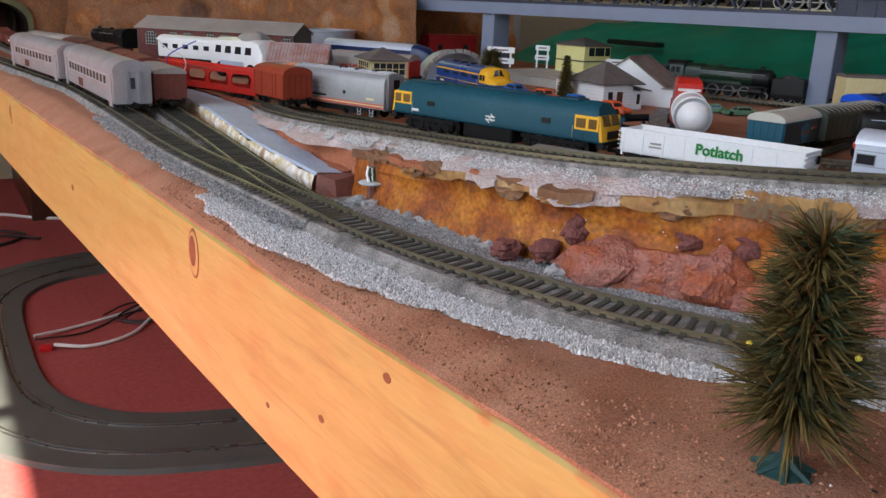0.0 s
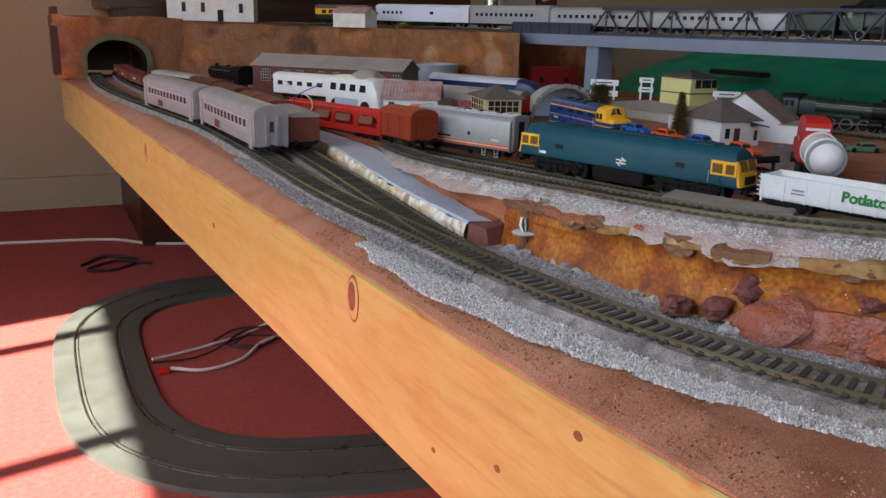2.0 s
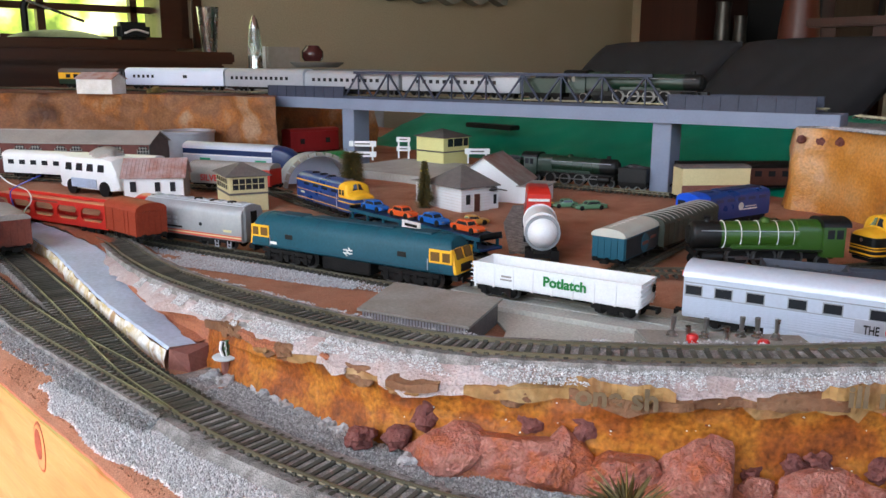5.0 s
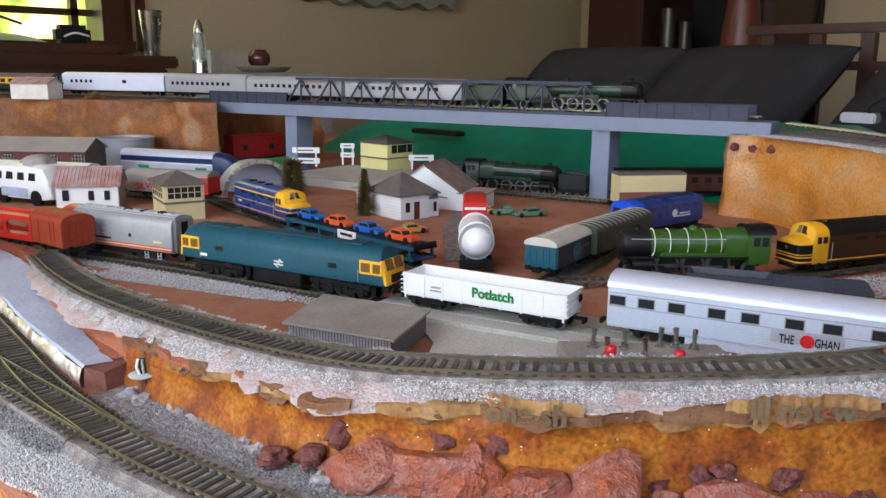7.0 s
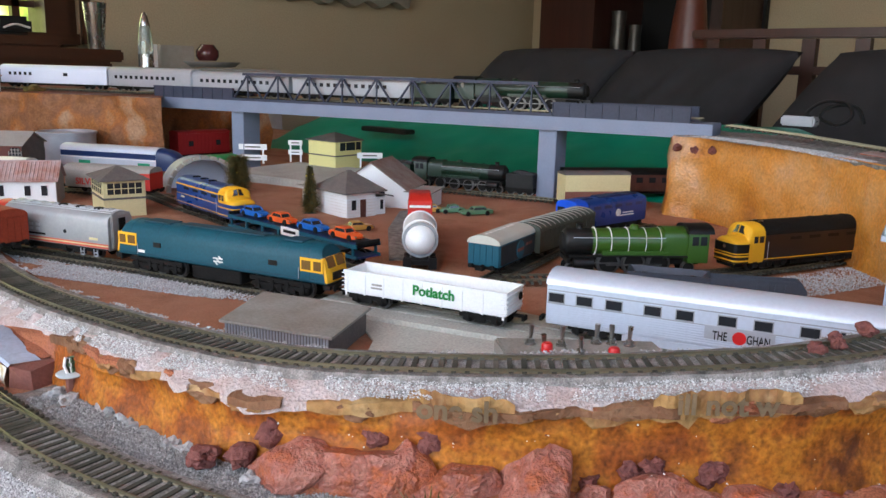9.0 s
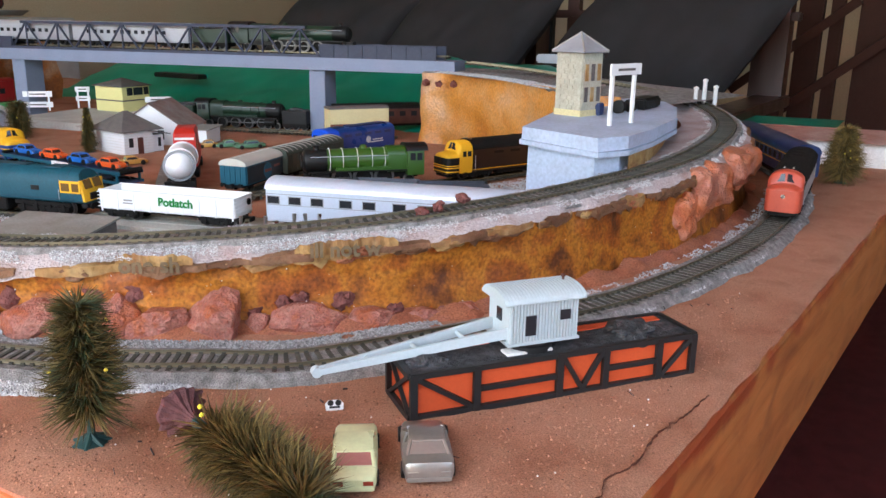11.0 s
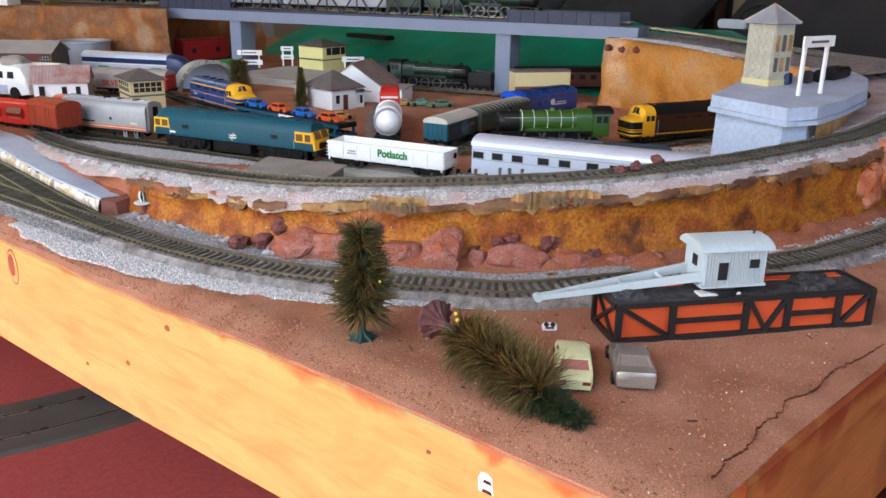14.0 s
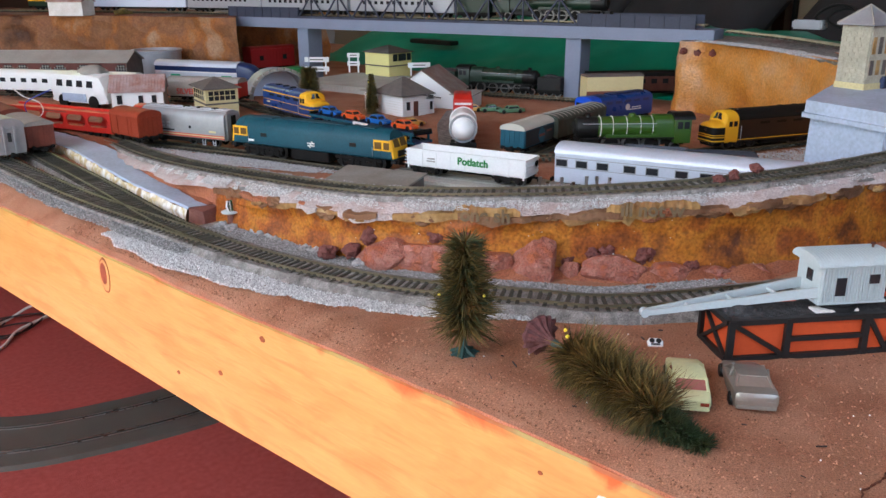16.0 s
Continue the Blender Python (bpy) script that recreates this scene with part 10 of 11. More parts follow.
# ---- light stand and wires by the platform ----
lm = thing("wire_stub", "green and white coiled wire on a clear disc", "wire", Matrix.Translation((0.2185, 0.4205, BOARD)))
part("disc", Shape().lathe([(0.0004, 0), (0.0075, 0.0002), (0.0080, 0.0010), (0.0070, 0.0016), (0.0004, 0.0012)], 0, 0, 0.0125, 20), M["cranegrey"], lm, smooth=True)
part("stem", Shape().tube([(0.0005, -0.001, 0.0135), (0.003, -0.004, 0.009), (0.006, -0.010, 0.004), (0.005, -0.017, 0.001)], 0.0007, 6), M["wiredark"], lm)
part("post", Shape().tube([(0, 0, 0), (0, 0, 0.0126)], 0.0030, 8), M["redbrown_end"], lm)
for k, (c, dx) in enumerate((("whiteplastic", -0.0016), ("needles2", 0.0), ("cargreen", 0.0014))):
    part("loop", Shape().tube([(dx, 0.0, 0.0135), (dx - 0.0012, 0.001, 0.0180), (dx, 0.0016, 0.0225), (dx + 0.0018, 0.0016, 0.0222), (dx + 0.0022, 0.001, 0.0180), (dx + 0.0016, 0, 0.0138)], 0.0008, 7), M[c], lm, smooth=True)
wr = thing("loose_wires", "blue and white wires poking up from the platform", "wire", Matrix.Translation((0.236, 0.957, 0.4725)))
part("blue_wire", Shape().tube(smooth_path([(0, 0, -0.012), (-0.004, 0.004, 0.018), (-0.006, 0.005, 0.033), (0.000, -0.004, 0.041), (0.012, -0.018, 0.049), (0.018, -0.03, 0.054)], 0.004), 0.0007, 6), M["wireblue"], wr, smooth=True)
part("white_wire", Shape().tube(smooth_path([(0.001, 0.001, -0.012), (0.004, -0.002, 0.012), (0.010, -0.012, 0.024), (0.008, -0.008, 0.036), (-0.006, 0.006, 0.044), (-0.014, 0.016, 0.054)], 0.004), 0.0007, 6), M["wirewhite"], wr, smooth=True)

# ---- faded print on the paper layers of the cliff ----
def on_cliff(u, z):
    p, d, l = LF[u]
    wi, wo = bank_top(u)
    o = Vector((-l.x, -l.y, 0))
    q = p + o * (wo + 0.0022) + Vector((0, 0, z + 0.0035))
    xa = d
    m = Matrix((Vector((xa.x, xa.y, 0)).normalized(), Vector((0, 0, 1)), o)).transposed().to_4x4()
    return Matrix.Translation(q) @ m


def cliff_index(x):
    return min(range(CLIFF0, len(LF)), key=lambda i: abs(LF[i][0].x - x) + (0 if LF[i][0].y < 0.4 else 9))


for words, x in (("one sh", 0.313), ("ill not w", 0.386)):
    u = cliff_index(x)
    sc = thing("paper_scrap", "torn tan newspaper scrap with faded black print", "paper scrap")
    rs = []
    n = 9 if len(words) < 8 else 12
    for k in range(-n, n + 1):
        j = max(0, min(len(LF) - 1, u + k // 2))
        mm = on_cliff(j, -0.010)
        dx = Vector((0.003 * (k % 2), 0, 0))
        a = 0.0058 * (1 - (abs(k) / (n + 1)) ** 8) + 0.0022 * noise.noise(Vector((k * 0.9, x * 9, 0)))
        rs.append([mm @ (dx + Vector((0, -a, -0.0010))), mm @ (dx + Vector((0, a, -0.0012)))])
    rs = [[r[0], r[1], r[1] - Vector((0, 0, 0.0001)) , r[0]] for r in rs]
    part("scrap", Shape().rings([[r[0], r[1]] for r in rs], closed=False, caps=False), M["paper"], sc)
    part("faded_print", lettering_mesh(words, 0.0130, M["ink"], 0.0001, 0.0004), None, sc, "faded bold print", m=on_cliff(u, -0.0135) @ Matrix.Translation((0, 0, 0.0012)))


# ---- window, bench and what stands there ----
win = thing("window_1", "dark-framed window looking onto sunlit greenery", "window", kind="structure")
for x in (WX0, WX1):
    part("jamb", Shape().box(x, Y1 + 0.02, WZ0 - 0.02, 0.075, 0.14, WZ1 - WZ0 + 0.06), M["darkwood"], win)
part("sill", Shape().box((WX0 + WX1) / 2, Y1 - 0.01, WZ0 - 0.03, WX1 - WX0 + 0.10, 0.18, 0.035), M["darkwood"], win)
part("head", Shape().box((WX0 + WX1) / 2, Y1 + 0.02, WZ1, WX1 - WX0, 0.14, 0.06), M["darkwood"], win)
for x in (0.50, 0.79, 1.085):
    part("mullion", Shape().box(x, Y1 + 0.05, WZ0, 0.024, 0.03, WZ1 - WZ0), M["darkwood"], win)
for z in (0.812, 1.15, 1.45):
    part("glazing_bar", Shape().box((WX0 + WX1) / 2, Y1 + 0.05, z, WX1 - WX0, 0.03, 0.022), M["darkwood"], win)
for x in (1.27, 1.32):
    part("architrave", Shape().box(x - 0.03, Y1 - 0.008, 0.70, 0.03, 0.02, 1.15), M["darkwood"], win)
# greenery outside: bright leaf colours and a faint glow stand in for daylight
g = bpy.data.materials.new("glowing_leaves")
g.use_nodes = True
nt = g.node_tree
bs = nt.nodes["Principled BSDF"]
tc = nt.nodes.new("ShaderNodeTexCoord")
n1 = nt.nodes.new("ShaderNodeTexNoise")
n1.inputs["Scale"].default_value, n1.inputs["Detail"].default_value = 4.0, 8
nt.links.new(tc.outputs["Object"], n1.inputs["Vector"])
cr_ = nt.nodes.new("ShaderNodeValToRGB")
el = cr_.color_ramp.elements
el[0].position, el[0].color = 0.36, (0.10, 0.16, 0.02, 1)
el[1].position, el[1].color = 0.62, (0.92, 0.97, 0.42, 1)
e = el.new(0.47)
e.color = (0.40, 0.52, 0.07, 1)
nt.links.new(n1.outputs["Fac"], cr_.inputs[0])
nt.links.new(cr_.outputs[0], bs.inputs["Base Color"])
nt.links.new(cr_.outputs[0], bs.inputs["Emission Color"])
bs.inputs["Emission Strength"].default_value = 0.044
tagged(part("backdrop", Shape().box(0.8, 5.5, -1.0, 7.0, 0.05, 6.0), g), "glowing garden greenery backdrop far outside the window", "backdrop", kind="structure")

bench = thing("window_bench", "dark stained wooden bench with moulded edge under the window", "bench")
part("body", Shape().box(0.60, 2.55, 0.0, 0.84, 0.56, 0.625), M["darkwood"], bench)
part("top", Shape().box(0.632, 2.545, 0.644, 1.014, 0.58, 0.034), M["darkwood"], bench, bevel=0.006)
part("moulding", Shape().box(0.622, 2.55, 0.612, 0.974, 0.57, 0.033), M["darkwood"], bench, bevel=0.005)
part("upper_step", Shape().box(0.565, 2.57, 0.6775, 0.86, 0.52, 0.030), M["darkwood"], bench, bevel=0.006)
tb = thing("tumbler", "brushed steel tumbler on the bench", "tumbler", Matrix.Translation((1.075, 2.283, 0.678)))
part("cup", Shape().lathe([(0.001, 0.0), (0.020, 0.0), (0.021, 0.004), (0.031, 0.120), (0.032, 0.124), (0.030, 0.124), (0.020, 0.01), (0.001, 0.008)], 0, 0, 0, 28), M["steel"], tb, smooth=True)
tagged(part("low_cupboard", Shape().box(1.36, 2.42, 0.0, 0.50, 0.50, 0.632), M["greyroof"], bevel=0.004), "grey low cupboard beside the bench", "cupboard")
lv = thing("lava_lamp", "silver-capped glass lava lamp", "lamp", Matrix.Translation((1.185, 2.22, 0.632)))
gl = bpy.data.materials.new("pale_glass")
gl.use_nodes = True
gb = gl.node_tree.nodes["Principled BSDF"]
gb.inputs["Transmission Weight"].default_value, gb.inputs["Roughness"].default_value, gb.inputs["Base Color"].default_value = 0.85, 0.08, (0.75, 0.85, 0.82, 1)
part("base", Shape().lathe([(0.022, 0), (0.022, 0.004), (0.0208, 0.010), (0.0205, 0.036)], 0, 0, 0, 24), M["steel"], lv, smooth=True)
part("bottle", Shape().lathe([(0.0205, 0.0362), (0.0212, 0.055), (0.0185, 0.085), (0.0145, 0.112)], 0, 0, 0, 24), gl, lv, smooth=True)
part("cap", Shape().lathe([(0.0148, 0.1122), (0.0148, 0.114), (0.008, 0.142), (0.0025, 0.150), (0.0003, 0.151)], 0, 0, 0, 24), M["steel"], lv, smooth=True)
tagged(part("cardboard_box", Shape().box(1.315, 2.32, 0.632, 0.11, 0.08, 0.065), M["housewall"], bevel=0.002), "small tan cardboard box on the cupboard", "box")
tagged(part("white_card", Shape().box(1.245, 2.30, 0.632, 0.028, 0.012, 0.066), M["whitepaint"], bevel=0.001), "small white card standing by the box", "card")
tagged(part("jar", Shape().lathe([(0.001, 0), (0.026, 0), (0.034, 0.012), (0.034, 0.030), (0.024, 0.042), (0.020, 0.048), (0.001, 0.048)], 1.42, 2.29, 0.655, 24), mat("dark_red_glaze", (0.09, 0.025, 0.025), 0.15), smooth=True), "dark red glazed jar on the cupboard", "jar")
tagged(part("tray", Shape().lathe([(0.001, 0), (0.09, 0), (0.11, 0.014), (0.112, 0.016), (0.107, 0.016), (0.09, 0.004), (0.001, 0.004)], 1.43, 2.33, 0.636, 32), M["greyroof"], smooth=True), "grey round tray under the jar", "tray")
bt = thing("white_canister", "tall white canister with a lilac lid", "canister", Matrix.Translation((0.535, 2.40, 0.7076)))
part("tube", Shape().lathe([(0.001, 0), (0.021, 0), (0.022, 0.002), (0.022, 0.090), (0.020, 0.094), (0.001, 0.094)], 0, 0, 0, 24), M["whitepaint"], bt, smooth=True)
part("lid", Shape().lathe([(0.020, 0.0942), (0.021, 0.096), (0.021, 0.118), (0.012, 0.126), (0.001, 0.127)], 0, 0, 0, 24), mat("lilac_plastic", (0.30, 0.24, 0.48), 0.4), bt, smooth=True)
hat = Shape().lathe([(0.13, 0.0), (0.132, 0.004), (0.10, 0.016), (0.06, 0.024), (0.001, 0.028)], 0.72, 2.48, 0.7076, 32)
tagged(part("dark_dish", hat, M["black"], smooth=True), "dark shallow upturned dish on the bench", "dish")
ca_ = thing("camera_case", "small black rounded case on the bench", "case", Matrix.Translation((0.905, 2.42, 0.7076)))
part("case", Shape().box(0, 0, 0, 0.095, 0.05, 0.052), M["black"], ca_, bevel=0.012)
part("strap", Shape().tube(smooth_path([(-0.03, -0.026, 0.02), (0, -0.028, 0.03), (0.04, -0.026, 0.022)], 0.006), 0.003, 6), M["wirewhite"], ca_)
ds = thing("desk_screen", "black tilted screen on a thin stand in the window", "screen", Matrix.Translation((0.66, 2.56, 0.7076)))
part("stand", Shape().tube([(0, 0, 0), (0, 0, 0.09), (0.02, 0, 0.13)], 0.010, 8), M["black"], ds)
part("panel", Shape().box(-0.03, 0, 0.115, 0.11, 0.02, 0.13, Matrix.Rotation(radians(-8), 4, "Y")), M["black"], ds, bevel=0.004)
part("arm", Shape().tube([(-0.02, -0.02, 0.115), (0.06, -0.03, 0.085), (0.15, -0.03, 0.055)], 0.004, 6), M["steel"], ds)
cb_ = thing("dark_cable", "thin dark cable looping down to the bench", "cable")
part("cable", Shape().tube(smooth_path([(0.31, 2.25, 0.72), (0.40, 2.28, 0.76), (0.50, 2.33, 0.80), (0.60, 2.40, 0.85), (0.66, 2.5, 0.9)], 0.01), 0.003, 6), M["wiredark"], cb_, smooth=True)
# curtain
s = Shape()
rs = []
for k in range(60):
    x = 0.02 + 0.575 * k / 59
    y = 2.79 + 0.022 * math.sin(k * 0.62) + 0.01 * math.sin(k * 0.23)
    rs.append([(x, y, 0.70), (x + 0.004 * math.sin(k), y, 1.2), (x, y + 0.005, 1.85), (x, y + 0.012, 1.85), (x + 0.004 * math.sin(k), y + 0.012, 1.2), (x, y + 0.012, 0.70)])
tagged(part("curtain", Shape().rings(rs), M["curtain"], smooth=True), "pale beige pleated curtain drawn to the window's side", "curtain")
# wavy wall plaque
s = Shape()
rs = []
for k in range(61):
    x = 1.86 + 0.92 * k / 60
    low = 0.925 + 0.013 * math.sin(k * 0.62) - 0.012 * math.sin(math.pi * k / 60)
    if k in (0, 60):
        low += 0.05
    rs.append([(x, 2.848, low), (x, 2.80, low + 0.004), (x, 2.79, low + 0.06), (x, 2.80, 1.25), (x, 2.848, 1.25)])
tagged(part("wall_hanging", Shape().rings(rs), mat("grey_green_hanging", (0.27, 0.265, 0.21), 0.8, 0, (0.19, 0.19, 0.155), 8, 0.7), smooth=True), "grey-green hanging with a scalloped lower edge", "wall hanging")

# ---- dark cabinet wall and its bottles ----
cab_ = thing("dark_cabinet", "tall dark stained cabinet with open shelves", "cabinet")
CXX = 3.30
part("side_panel", Shape().box(CXX + 0.20, 2.30, 0, 0.42, 0.30, 2.0), M["redwood"], cab_, "red-brown wooden side")
part("back", Shape().box(3.72, 1.85, 0, 0.03, 0.62, 2.0), M["black"], cab_)
part("end_post", Shape().box(CXX + 0.22, 1.58, 0, 0.40, 0.05, 2.0), M["redwood"], cab_)
for z in (0.62, 1.05, 1.5):
    part("shelf", Shape().box(3.50, 1.875, z, 0.40, 0.54, 0.025), M["darkwood"], cab_)
PEWTER = mat("dark_pewter", (0.10, 0.095, 0.085), 0.4, 0.6, (0.05, 0.048, 0.045), 20, 0.7)
for x, y, z, h, r in ((3.42, 2.10, 0.646, 0.28, 0.035), (3.45, 2.03, 0.646, 0.22, 0.03), (3.40, 2.07, 1.076, 0.25, 0.04)):
    tagged(part("metal_vase", Shape().lathe([(0.001, 0), (r * 0.8, 0), (r, h * 0.5), (r * 0.9, h * 0.8), (r, h), (r * 0.8, h), (0.001, h * 0.9)], x, y, z, 20), PEWTER, smooth=True), "tall dark metal vase on the shelf", "vase", "metal vases")
tagged(part("wooden_pillar", Shape().lathe([(0.075, 0), (0.075, 0.60), (0.07, 0.78), (0.05, 0.95), (0.045, 1.15), (0.06, 1.35), (0.06, 1.8)], 2.95, 1.50, 0.0, 20), mat("red_varnish", (0.11, 0.026, 0.014), 0.4), smooth=True), "turned red-varnished wooden pillar", "pillar")

# ---- futon sofa ----
sofa = thing("futon_sofa", "wooden slatted sofa with charcoal back cushions", "sofa")
part("top_rail", Shape().box(2.27, 0.655, 0.748, 0.05, 0.93, 0.024), M["redwood"], sofa, bevel=0.004)
part("mid_rail", Shape().box(2.27, 0.655, 0.655, 0.04, 0.93, 0.022), M["redwood"], sofa, bevel=0.004)
for k in range(7):
    part("slat", Shape().box(2.272, 0.28 + 0.13 * k, 0.30, 0.025, 0.035, 0.446), M["redwood"], sofa)
part("seat_frame", Shape().box(1.95, 1.06, 0.24, 0.80, 1.68, 0.06), M["redwood"], sofa)
for y in (0.24, 1.88):
    for x in (1.60, 2.27):
        part("leg", Shape().box(x, y, 0, 0.06, 0.06, 0.44 if x < 2 or y > 1 else 0.748), M["redwood"], sofa)
    part("armrest", Shape().box(1.93, y, 0.44, 0.76, 0.08, 0.03), M["redwood"], sofa, bevel=0.004)
    for k in range(5):
        part("arm_slat", Shape().box(1.70 + 0.11 * k, y, 0.29, 0.035, 0.025, 0.15), M["redwood"], sofa)
part("seat_cushion", Shape().box(1.88, 1.06, 0.30, 0.62, 1.58, 0.13), M["cushion"], sofa, bevel=0.03)
for k, (y, half) in enumerate(((1.600, 0.250), (1.140, 0.237), (0.580, 0.268))):
    cm_ = Matrix.Translation((1.985, y, 0.43)) @ Matrix.Rotation(radians(20), 4, "Y") @ Matrix.Rotation(radians((0, 0, -3)[k]), 4, "Z")
    s = Shape()
    for face in (-1, 1):
        rs = []
        for i in range(25):
            t = i / 24
            row = []
            for j in range(33):
                u = -1 + j / 16
                full = (1 - abs(2 * t - 1) ** 3.2) ** 0.55 * (1 - abs(u) ** 5) ** 0.5
                fold = 0.010 * noise.noise(Vector((u * 2.4, t * 1.6, k * 4 + face))) + 0.004 * noise.noise(Vector((u * 7, t * 5, k * 9)))
                zz = 0.305 * t - 0.010 * abs(u) ** 3 * (t > 0.5)
                row.append((face * (0.062 * full + fold * full), (half - 0.004) * u * (0.96 + 0.04 * full) - 0.58 * zz, zz))
            rs.append(row)
        s.rings(rs, closed=False, caps=False)
    part("back_cushion", s, M["cushion"], sofa, "slack charcoal back cushion", smooth=True, m=cm_)
# green cloth spread behind the layout
rs = []
for i in range(140):
    f = i / 139 * 49
    y = 1.62 - 1.60 * f / 49
    r = []
    for j, (x, z) in enumerate([(float(np.interp(q, range(8), (1.12, 1.18, 1.26, 1.36, 1.46, 1.58, 1.75, 1.90))), float(np.interp(q, range(8), (0.452, 0.470, 0.500, 0.530, 0.552, 0.560, 0.50, 0.47)))) for q in (w_ * 0.25 for w_ in range(29))]):
        wv = 0.011 * noise.noise(Vector((f * 0.22, j * 0.2, 3))) + 0.008 * noise.noise(Vector((f * 0.30, j * 0.42, 8))) + 0.004 * noise.noise(Vector((f * 0.9 + j * 0.3, j * 0.6, 5)))
        xx = x + (0.0 if f < 30 else 0.05 * (f - 30) / 19)
        sink = 0.10 * min(1.0, max(0.0, (0.55 - y) / 0.35))
        r.append(Vector((xx + wv, y + 0.5 * wv, max(0.45, z + wv - sink))))
    rs.append(r)
gc = Shape().rings(rs, closed=False, caps=False)
tagged(part("green_cloth", gc, M["green_cloth"], smooth=True), "green cloth draped between the layout and the sofa", "cloth")
# patterned rug stretched wide; its dark colour stands for shade on the carpet
rug = thing("floor_rug", "dark maroon rug with patterned border, enlarged to stand for carpet shade", "rug", Matrix.Translation((1.75, -0.30, 0.0)))
part("weave", Shape().box(0, 0, 0.0005, 1.90, 1.30, 0.008), mat("maroon_rug_shade", (0.075, 0.013, 0.012), 0.95, 0, (0.050, 0.010, 0.010), 40, 0.7, 0.6, 900, grain=0.3), rug, bevel=0.003)
for y in (-0.60, 0.60):
    part("border", Shape().box(0, y, 0.0080, 1.86, 0.07, 0.0012), mat("rug_border", (0.10, 0.040, 0.030), 0.95, 0, (0.03, 0.018, 0.02), 90, 0.9), rug, "figured brown border")
tagged(part("dark_strip", Shape().box(1.245, 1.28, 0.512, 0.03, 0.14, 0.010), M["black"], bevel=0.002), "thin dark strip lying on the green cloth", "strip")
tagged(part("white_tag", Shape().box(1.62, 0.560, 0.560, 0.03, 0.062, 0.018), M["silver"], bevel=0.003), "small pale box with a cord on the cloth", "box")
tagged(part("power_lead", Shape().tube(smooth_path([(1.62, 0.530, 0.568), (1.61, 0.545, 0.585), (1.62, 0.520, 0.606), (1.63, 0.485, 0.604), (1.62, 0.470, 0.582), (1.61, 0.490, 0.566), (1.62, 0.525, 0.578), (1.63, 0.510, 0.598), (1.64, 0.470, 0.598), (1.65, 0.455, 0.565)], 0.006), 0.0032, 7), M["black"], smooth=True), "black cord looped over the cloth", "power lead")

# ---- slatted frame beyond the table's far corner ----
STAIN = mat("dark_stained_boards", (0.040, 0.013, 0.007), 0.75, 0, (0.028, 0.010, 0.006), 12, 0.7, 0.1, 300)
fr_ = thing("stair_balustrade", "dark stained balustrade with upright boards and a sloping rail", "balustrade")
for y0, y1 in ((0.339, 0.295), (0.257, 0.190), (0.172, 0.137), (0.097, -0.02), (-0.10, -0.15), (-0.22, -0.30)):
    part("board", Shape().box(2.62, (y0 + y1) / 2, 0.0, 0.03, y0 - y1, 1.10), STAIN, fr_, bevel=0.003)
part("sloping_rail", Shape().tube([(2.58, 0.420, 0.455), (2.58, 0.098, 0.715)], 0.018, 4), STAIN, fr_)
part("sloping_rail", Shape().tube([(2.58, 0.420, 0.285), (2.58, -0.10, 0.705)], 0.018, 4), STAIN, fr_)
part("bottom_rail", Shape().box(2.62, 0.03, 0.05, 0.04, 0.68, 0.06), STAIN, fr_)


# ---- slot-car track and cables on the carpet ----
st = thing("slot_car_track", "grey-black plastic slot-car track laid in an oval on the carpet", "slot-car track")
INN = [(0.60, 1.02), (0.40, 1.035), (0.262, 1.07), (0.19, 1.105), (0.145, 1.15), (0.110, 1.215), (0.096, 1.30), (0.093, 1.45), (0.097, 1.60), (0.118, 1.68), (0.165, 1.735), (0.236, 1.762), (0.33, 1.772), (0.60, 1.78)]
path = smooth_path([(x, y, 0.0) for x, y in INN], 0.015)
fr2 = frames_along(path)
TW = 0.152
sec = ((0, 0.0), (0.002, 0.0075), (0.038, 0.008), (0.0385, 0.0052), (0.0415, 0.0052), (0.042, 0.008), (0.110, 0.008), (0.1105, 0.0052), (0.1135, 0.0052), (0.114, 0.008), (TW - 0.002, 0.0075), (TW, 0.0))
part("roadway", Shape().rings([[p + l * o + Vector((0, 0, z)) for o, z in sec] for p, d, l in fr2]), M["slot"], st)
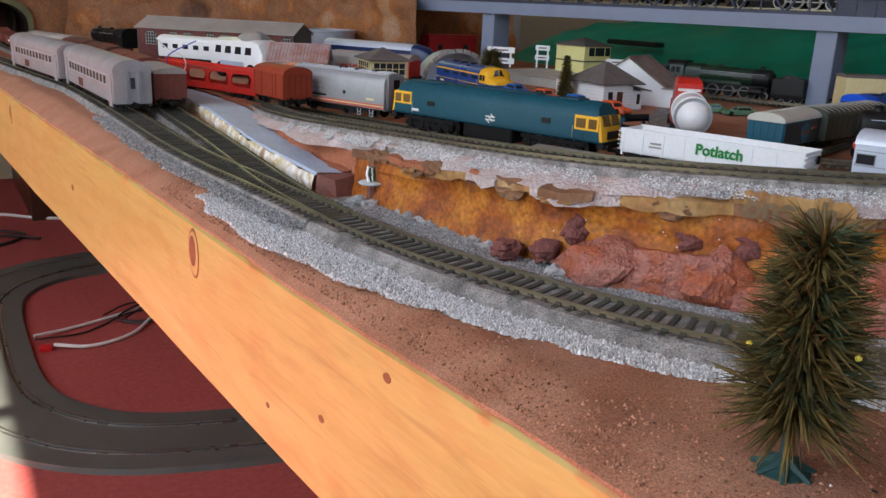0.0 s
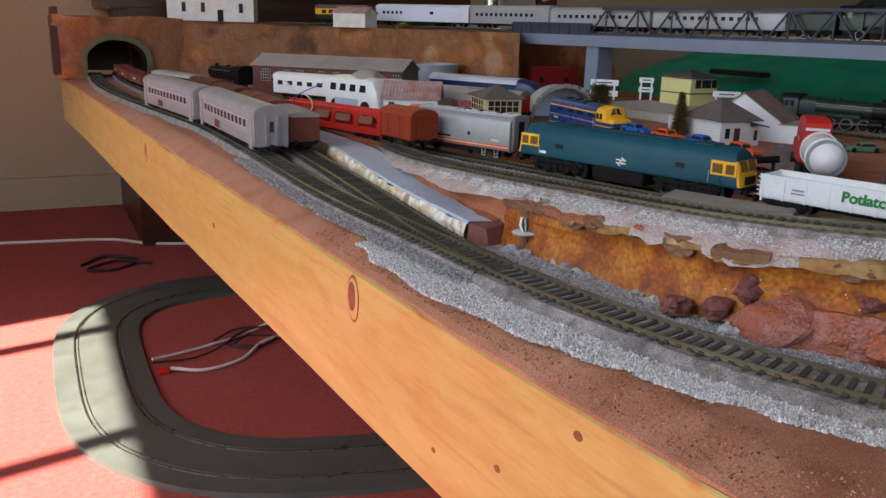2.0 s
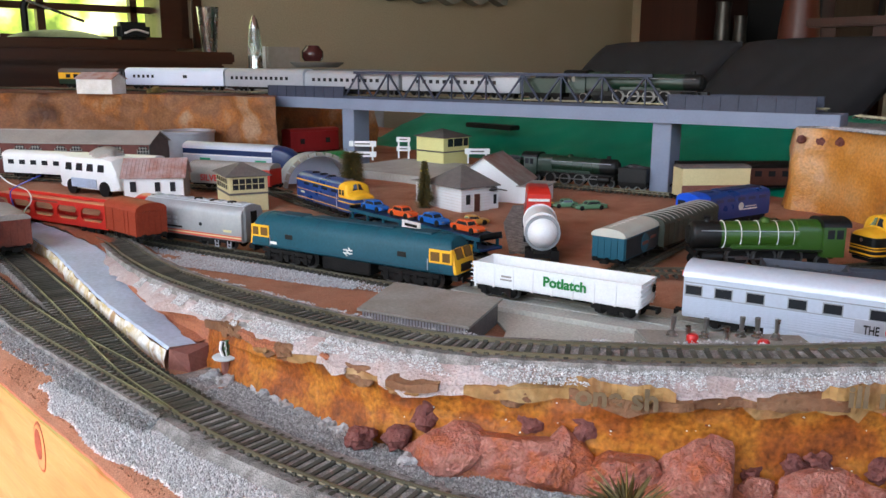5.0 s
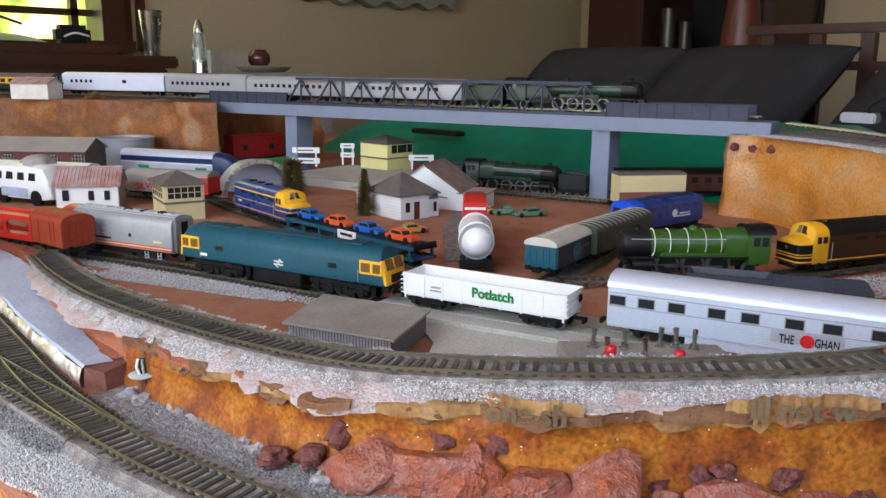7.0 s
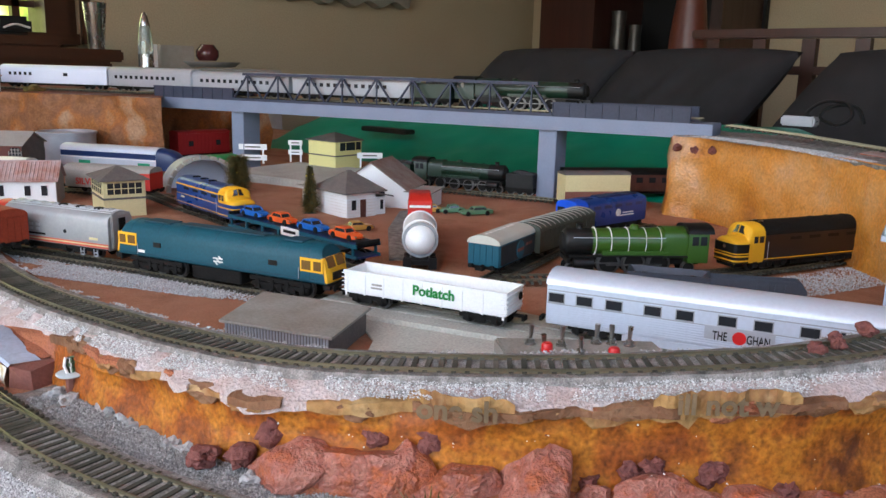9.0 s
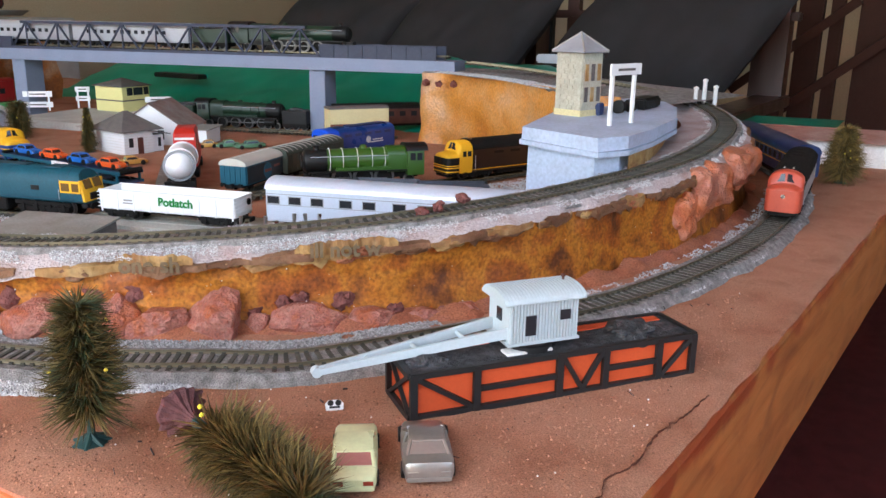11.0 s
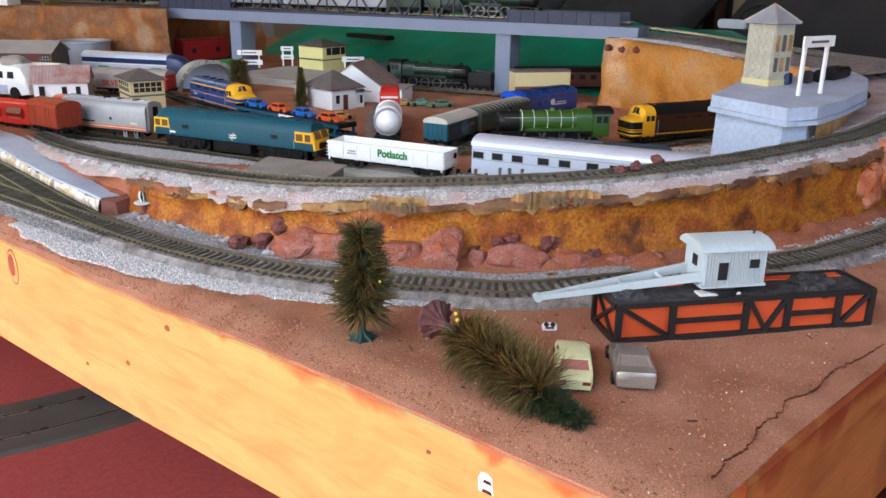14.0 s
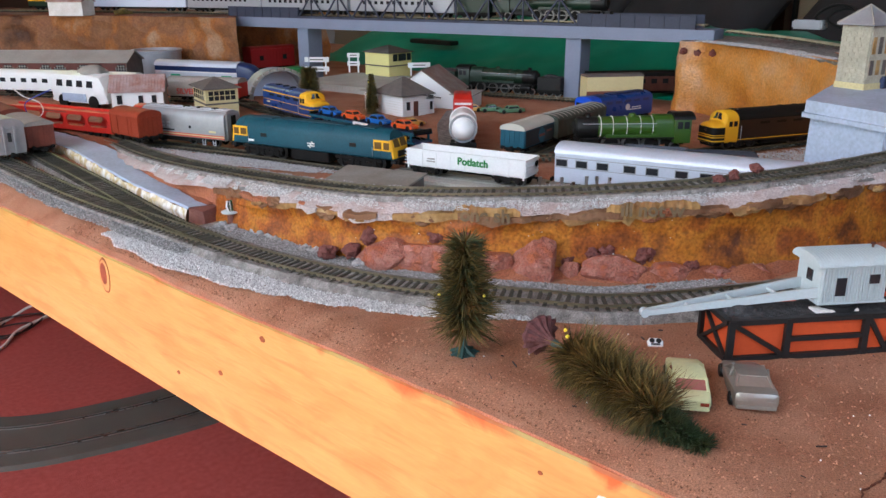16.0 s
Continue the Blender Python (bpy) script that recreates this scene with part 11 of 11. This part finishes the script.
for o in (0.0365, 0.0435, 0.1085, 0.1155):
    part("steel_rail", Shape().rings([[p + l * (o + a) + Vector((0, 0, z)) for a, z in ((-0.0010, 0.0078), (0.0010, 0.0078), (0.0010, 0.0086), (-0.0010, 0.0086))] for p, d, l in fr2]), M["slotrail"], st)


def cable(name, label, pts, r, material):
    tagged(part(name, Shape().tube(smooth_path(pts, 0.008), r, 7), M[material], smooth=True), label, "cable")


cable("white_cable", "cream cable lying across the carpet into the track", [(0.10, 1.44, 0.011), (0.16, 1.47, 0.004), (0.24, 1.50, 0.004), (0.30, 1.53, 0.006), (0.36, 1.54, 0.02), (0.40, 1.50, 0.01)], 0.0028, "wirewhite")
cable("white_cable", "cream cable looping on the carpet", [(0.125, 1.395, 0.008), (0.18, 1.375, 0.004), (0.25, 1.40, 0.004), (0.30, 1.46, 0.006), (0.37, 1.49, 0.01), (0.42, 1.54, 0.005)], 0.0032, "wirewhite")
cable("dark_cable", "dark thin cable coiled on the carpet", [(0.10, 1.425, 0.010), (0.18, 1.44, 0.004), (0.27, 1.50, 0.006), (0.33, 1.47, 0.01), (0.28, 1.44, 0.005), (0.24, 1.48, 0.006), (0.30, 1.53, 0.01), (0.38, 1.52, 0.004)], 0.0018, "wiredark")
cable("dark_cable", "dark thin cable coiled on the carpet", [(0.22, 1.50, 0.008), (0.28, 1.55, 0.006), (0.36, 1.50, 0.012), (0.31, 1.45, 0.006), (0.25, 1.46, 0.008), (0.29, 1.50, 0.014)], 0.0018, "wiredark")
tagged(part("cable_plug", Shape().box(0.112, 1.392, 0.0, 0.020, 0.014, 0.010), M["redknob"], bevel=0.002), "small red plug at the cable's end", "plug")
cable("white_cable", "long cream cable along the wall", [(-0.35, 2.45, 0.004), (-0.1, 2.40, 0.004), (0.10, 2.36, 0.004), (0.22, 2.27, 0.004), (0.45, 2.20, 0.004)], 0.004, "wirewhite")
cable("dark_cable", "black cable heap on the carpet", [(0.02, 2.12, 0.004), (0.08, 2.18, 0.006), (0.15, 2.13, 0.005), (0.10, 2.06, 0.005), (0.03, 2.07, 0.005), (0.10, 2.12, 0.008), (0.18, 2.08, 0.005)], 0.0035, "wiredark")
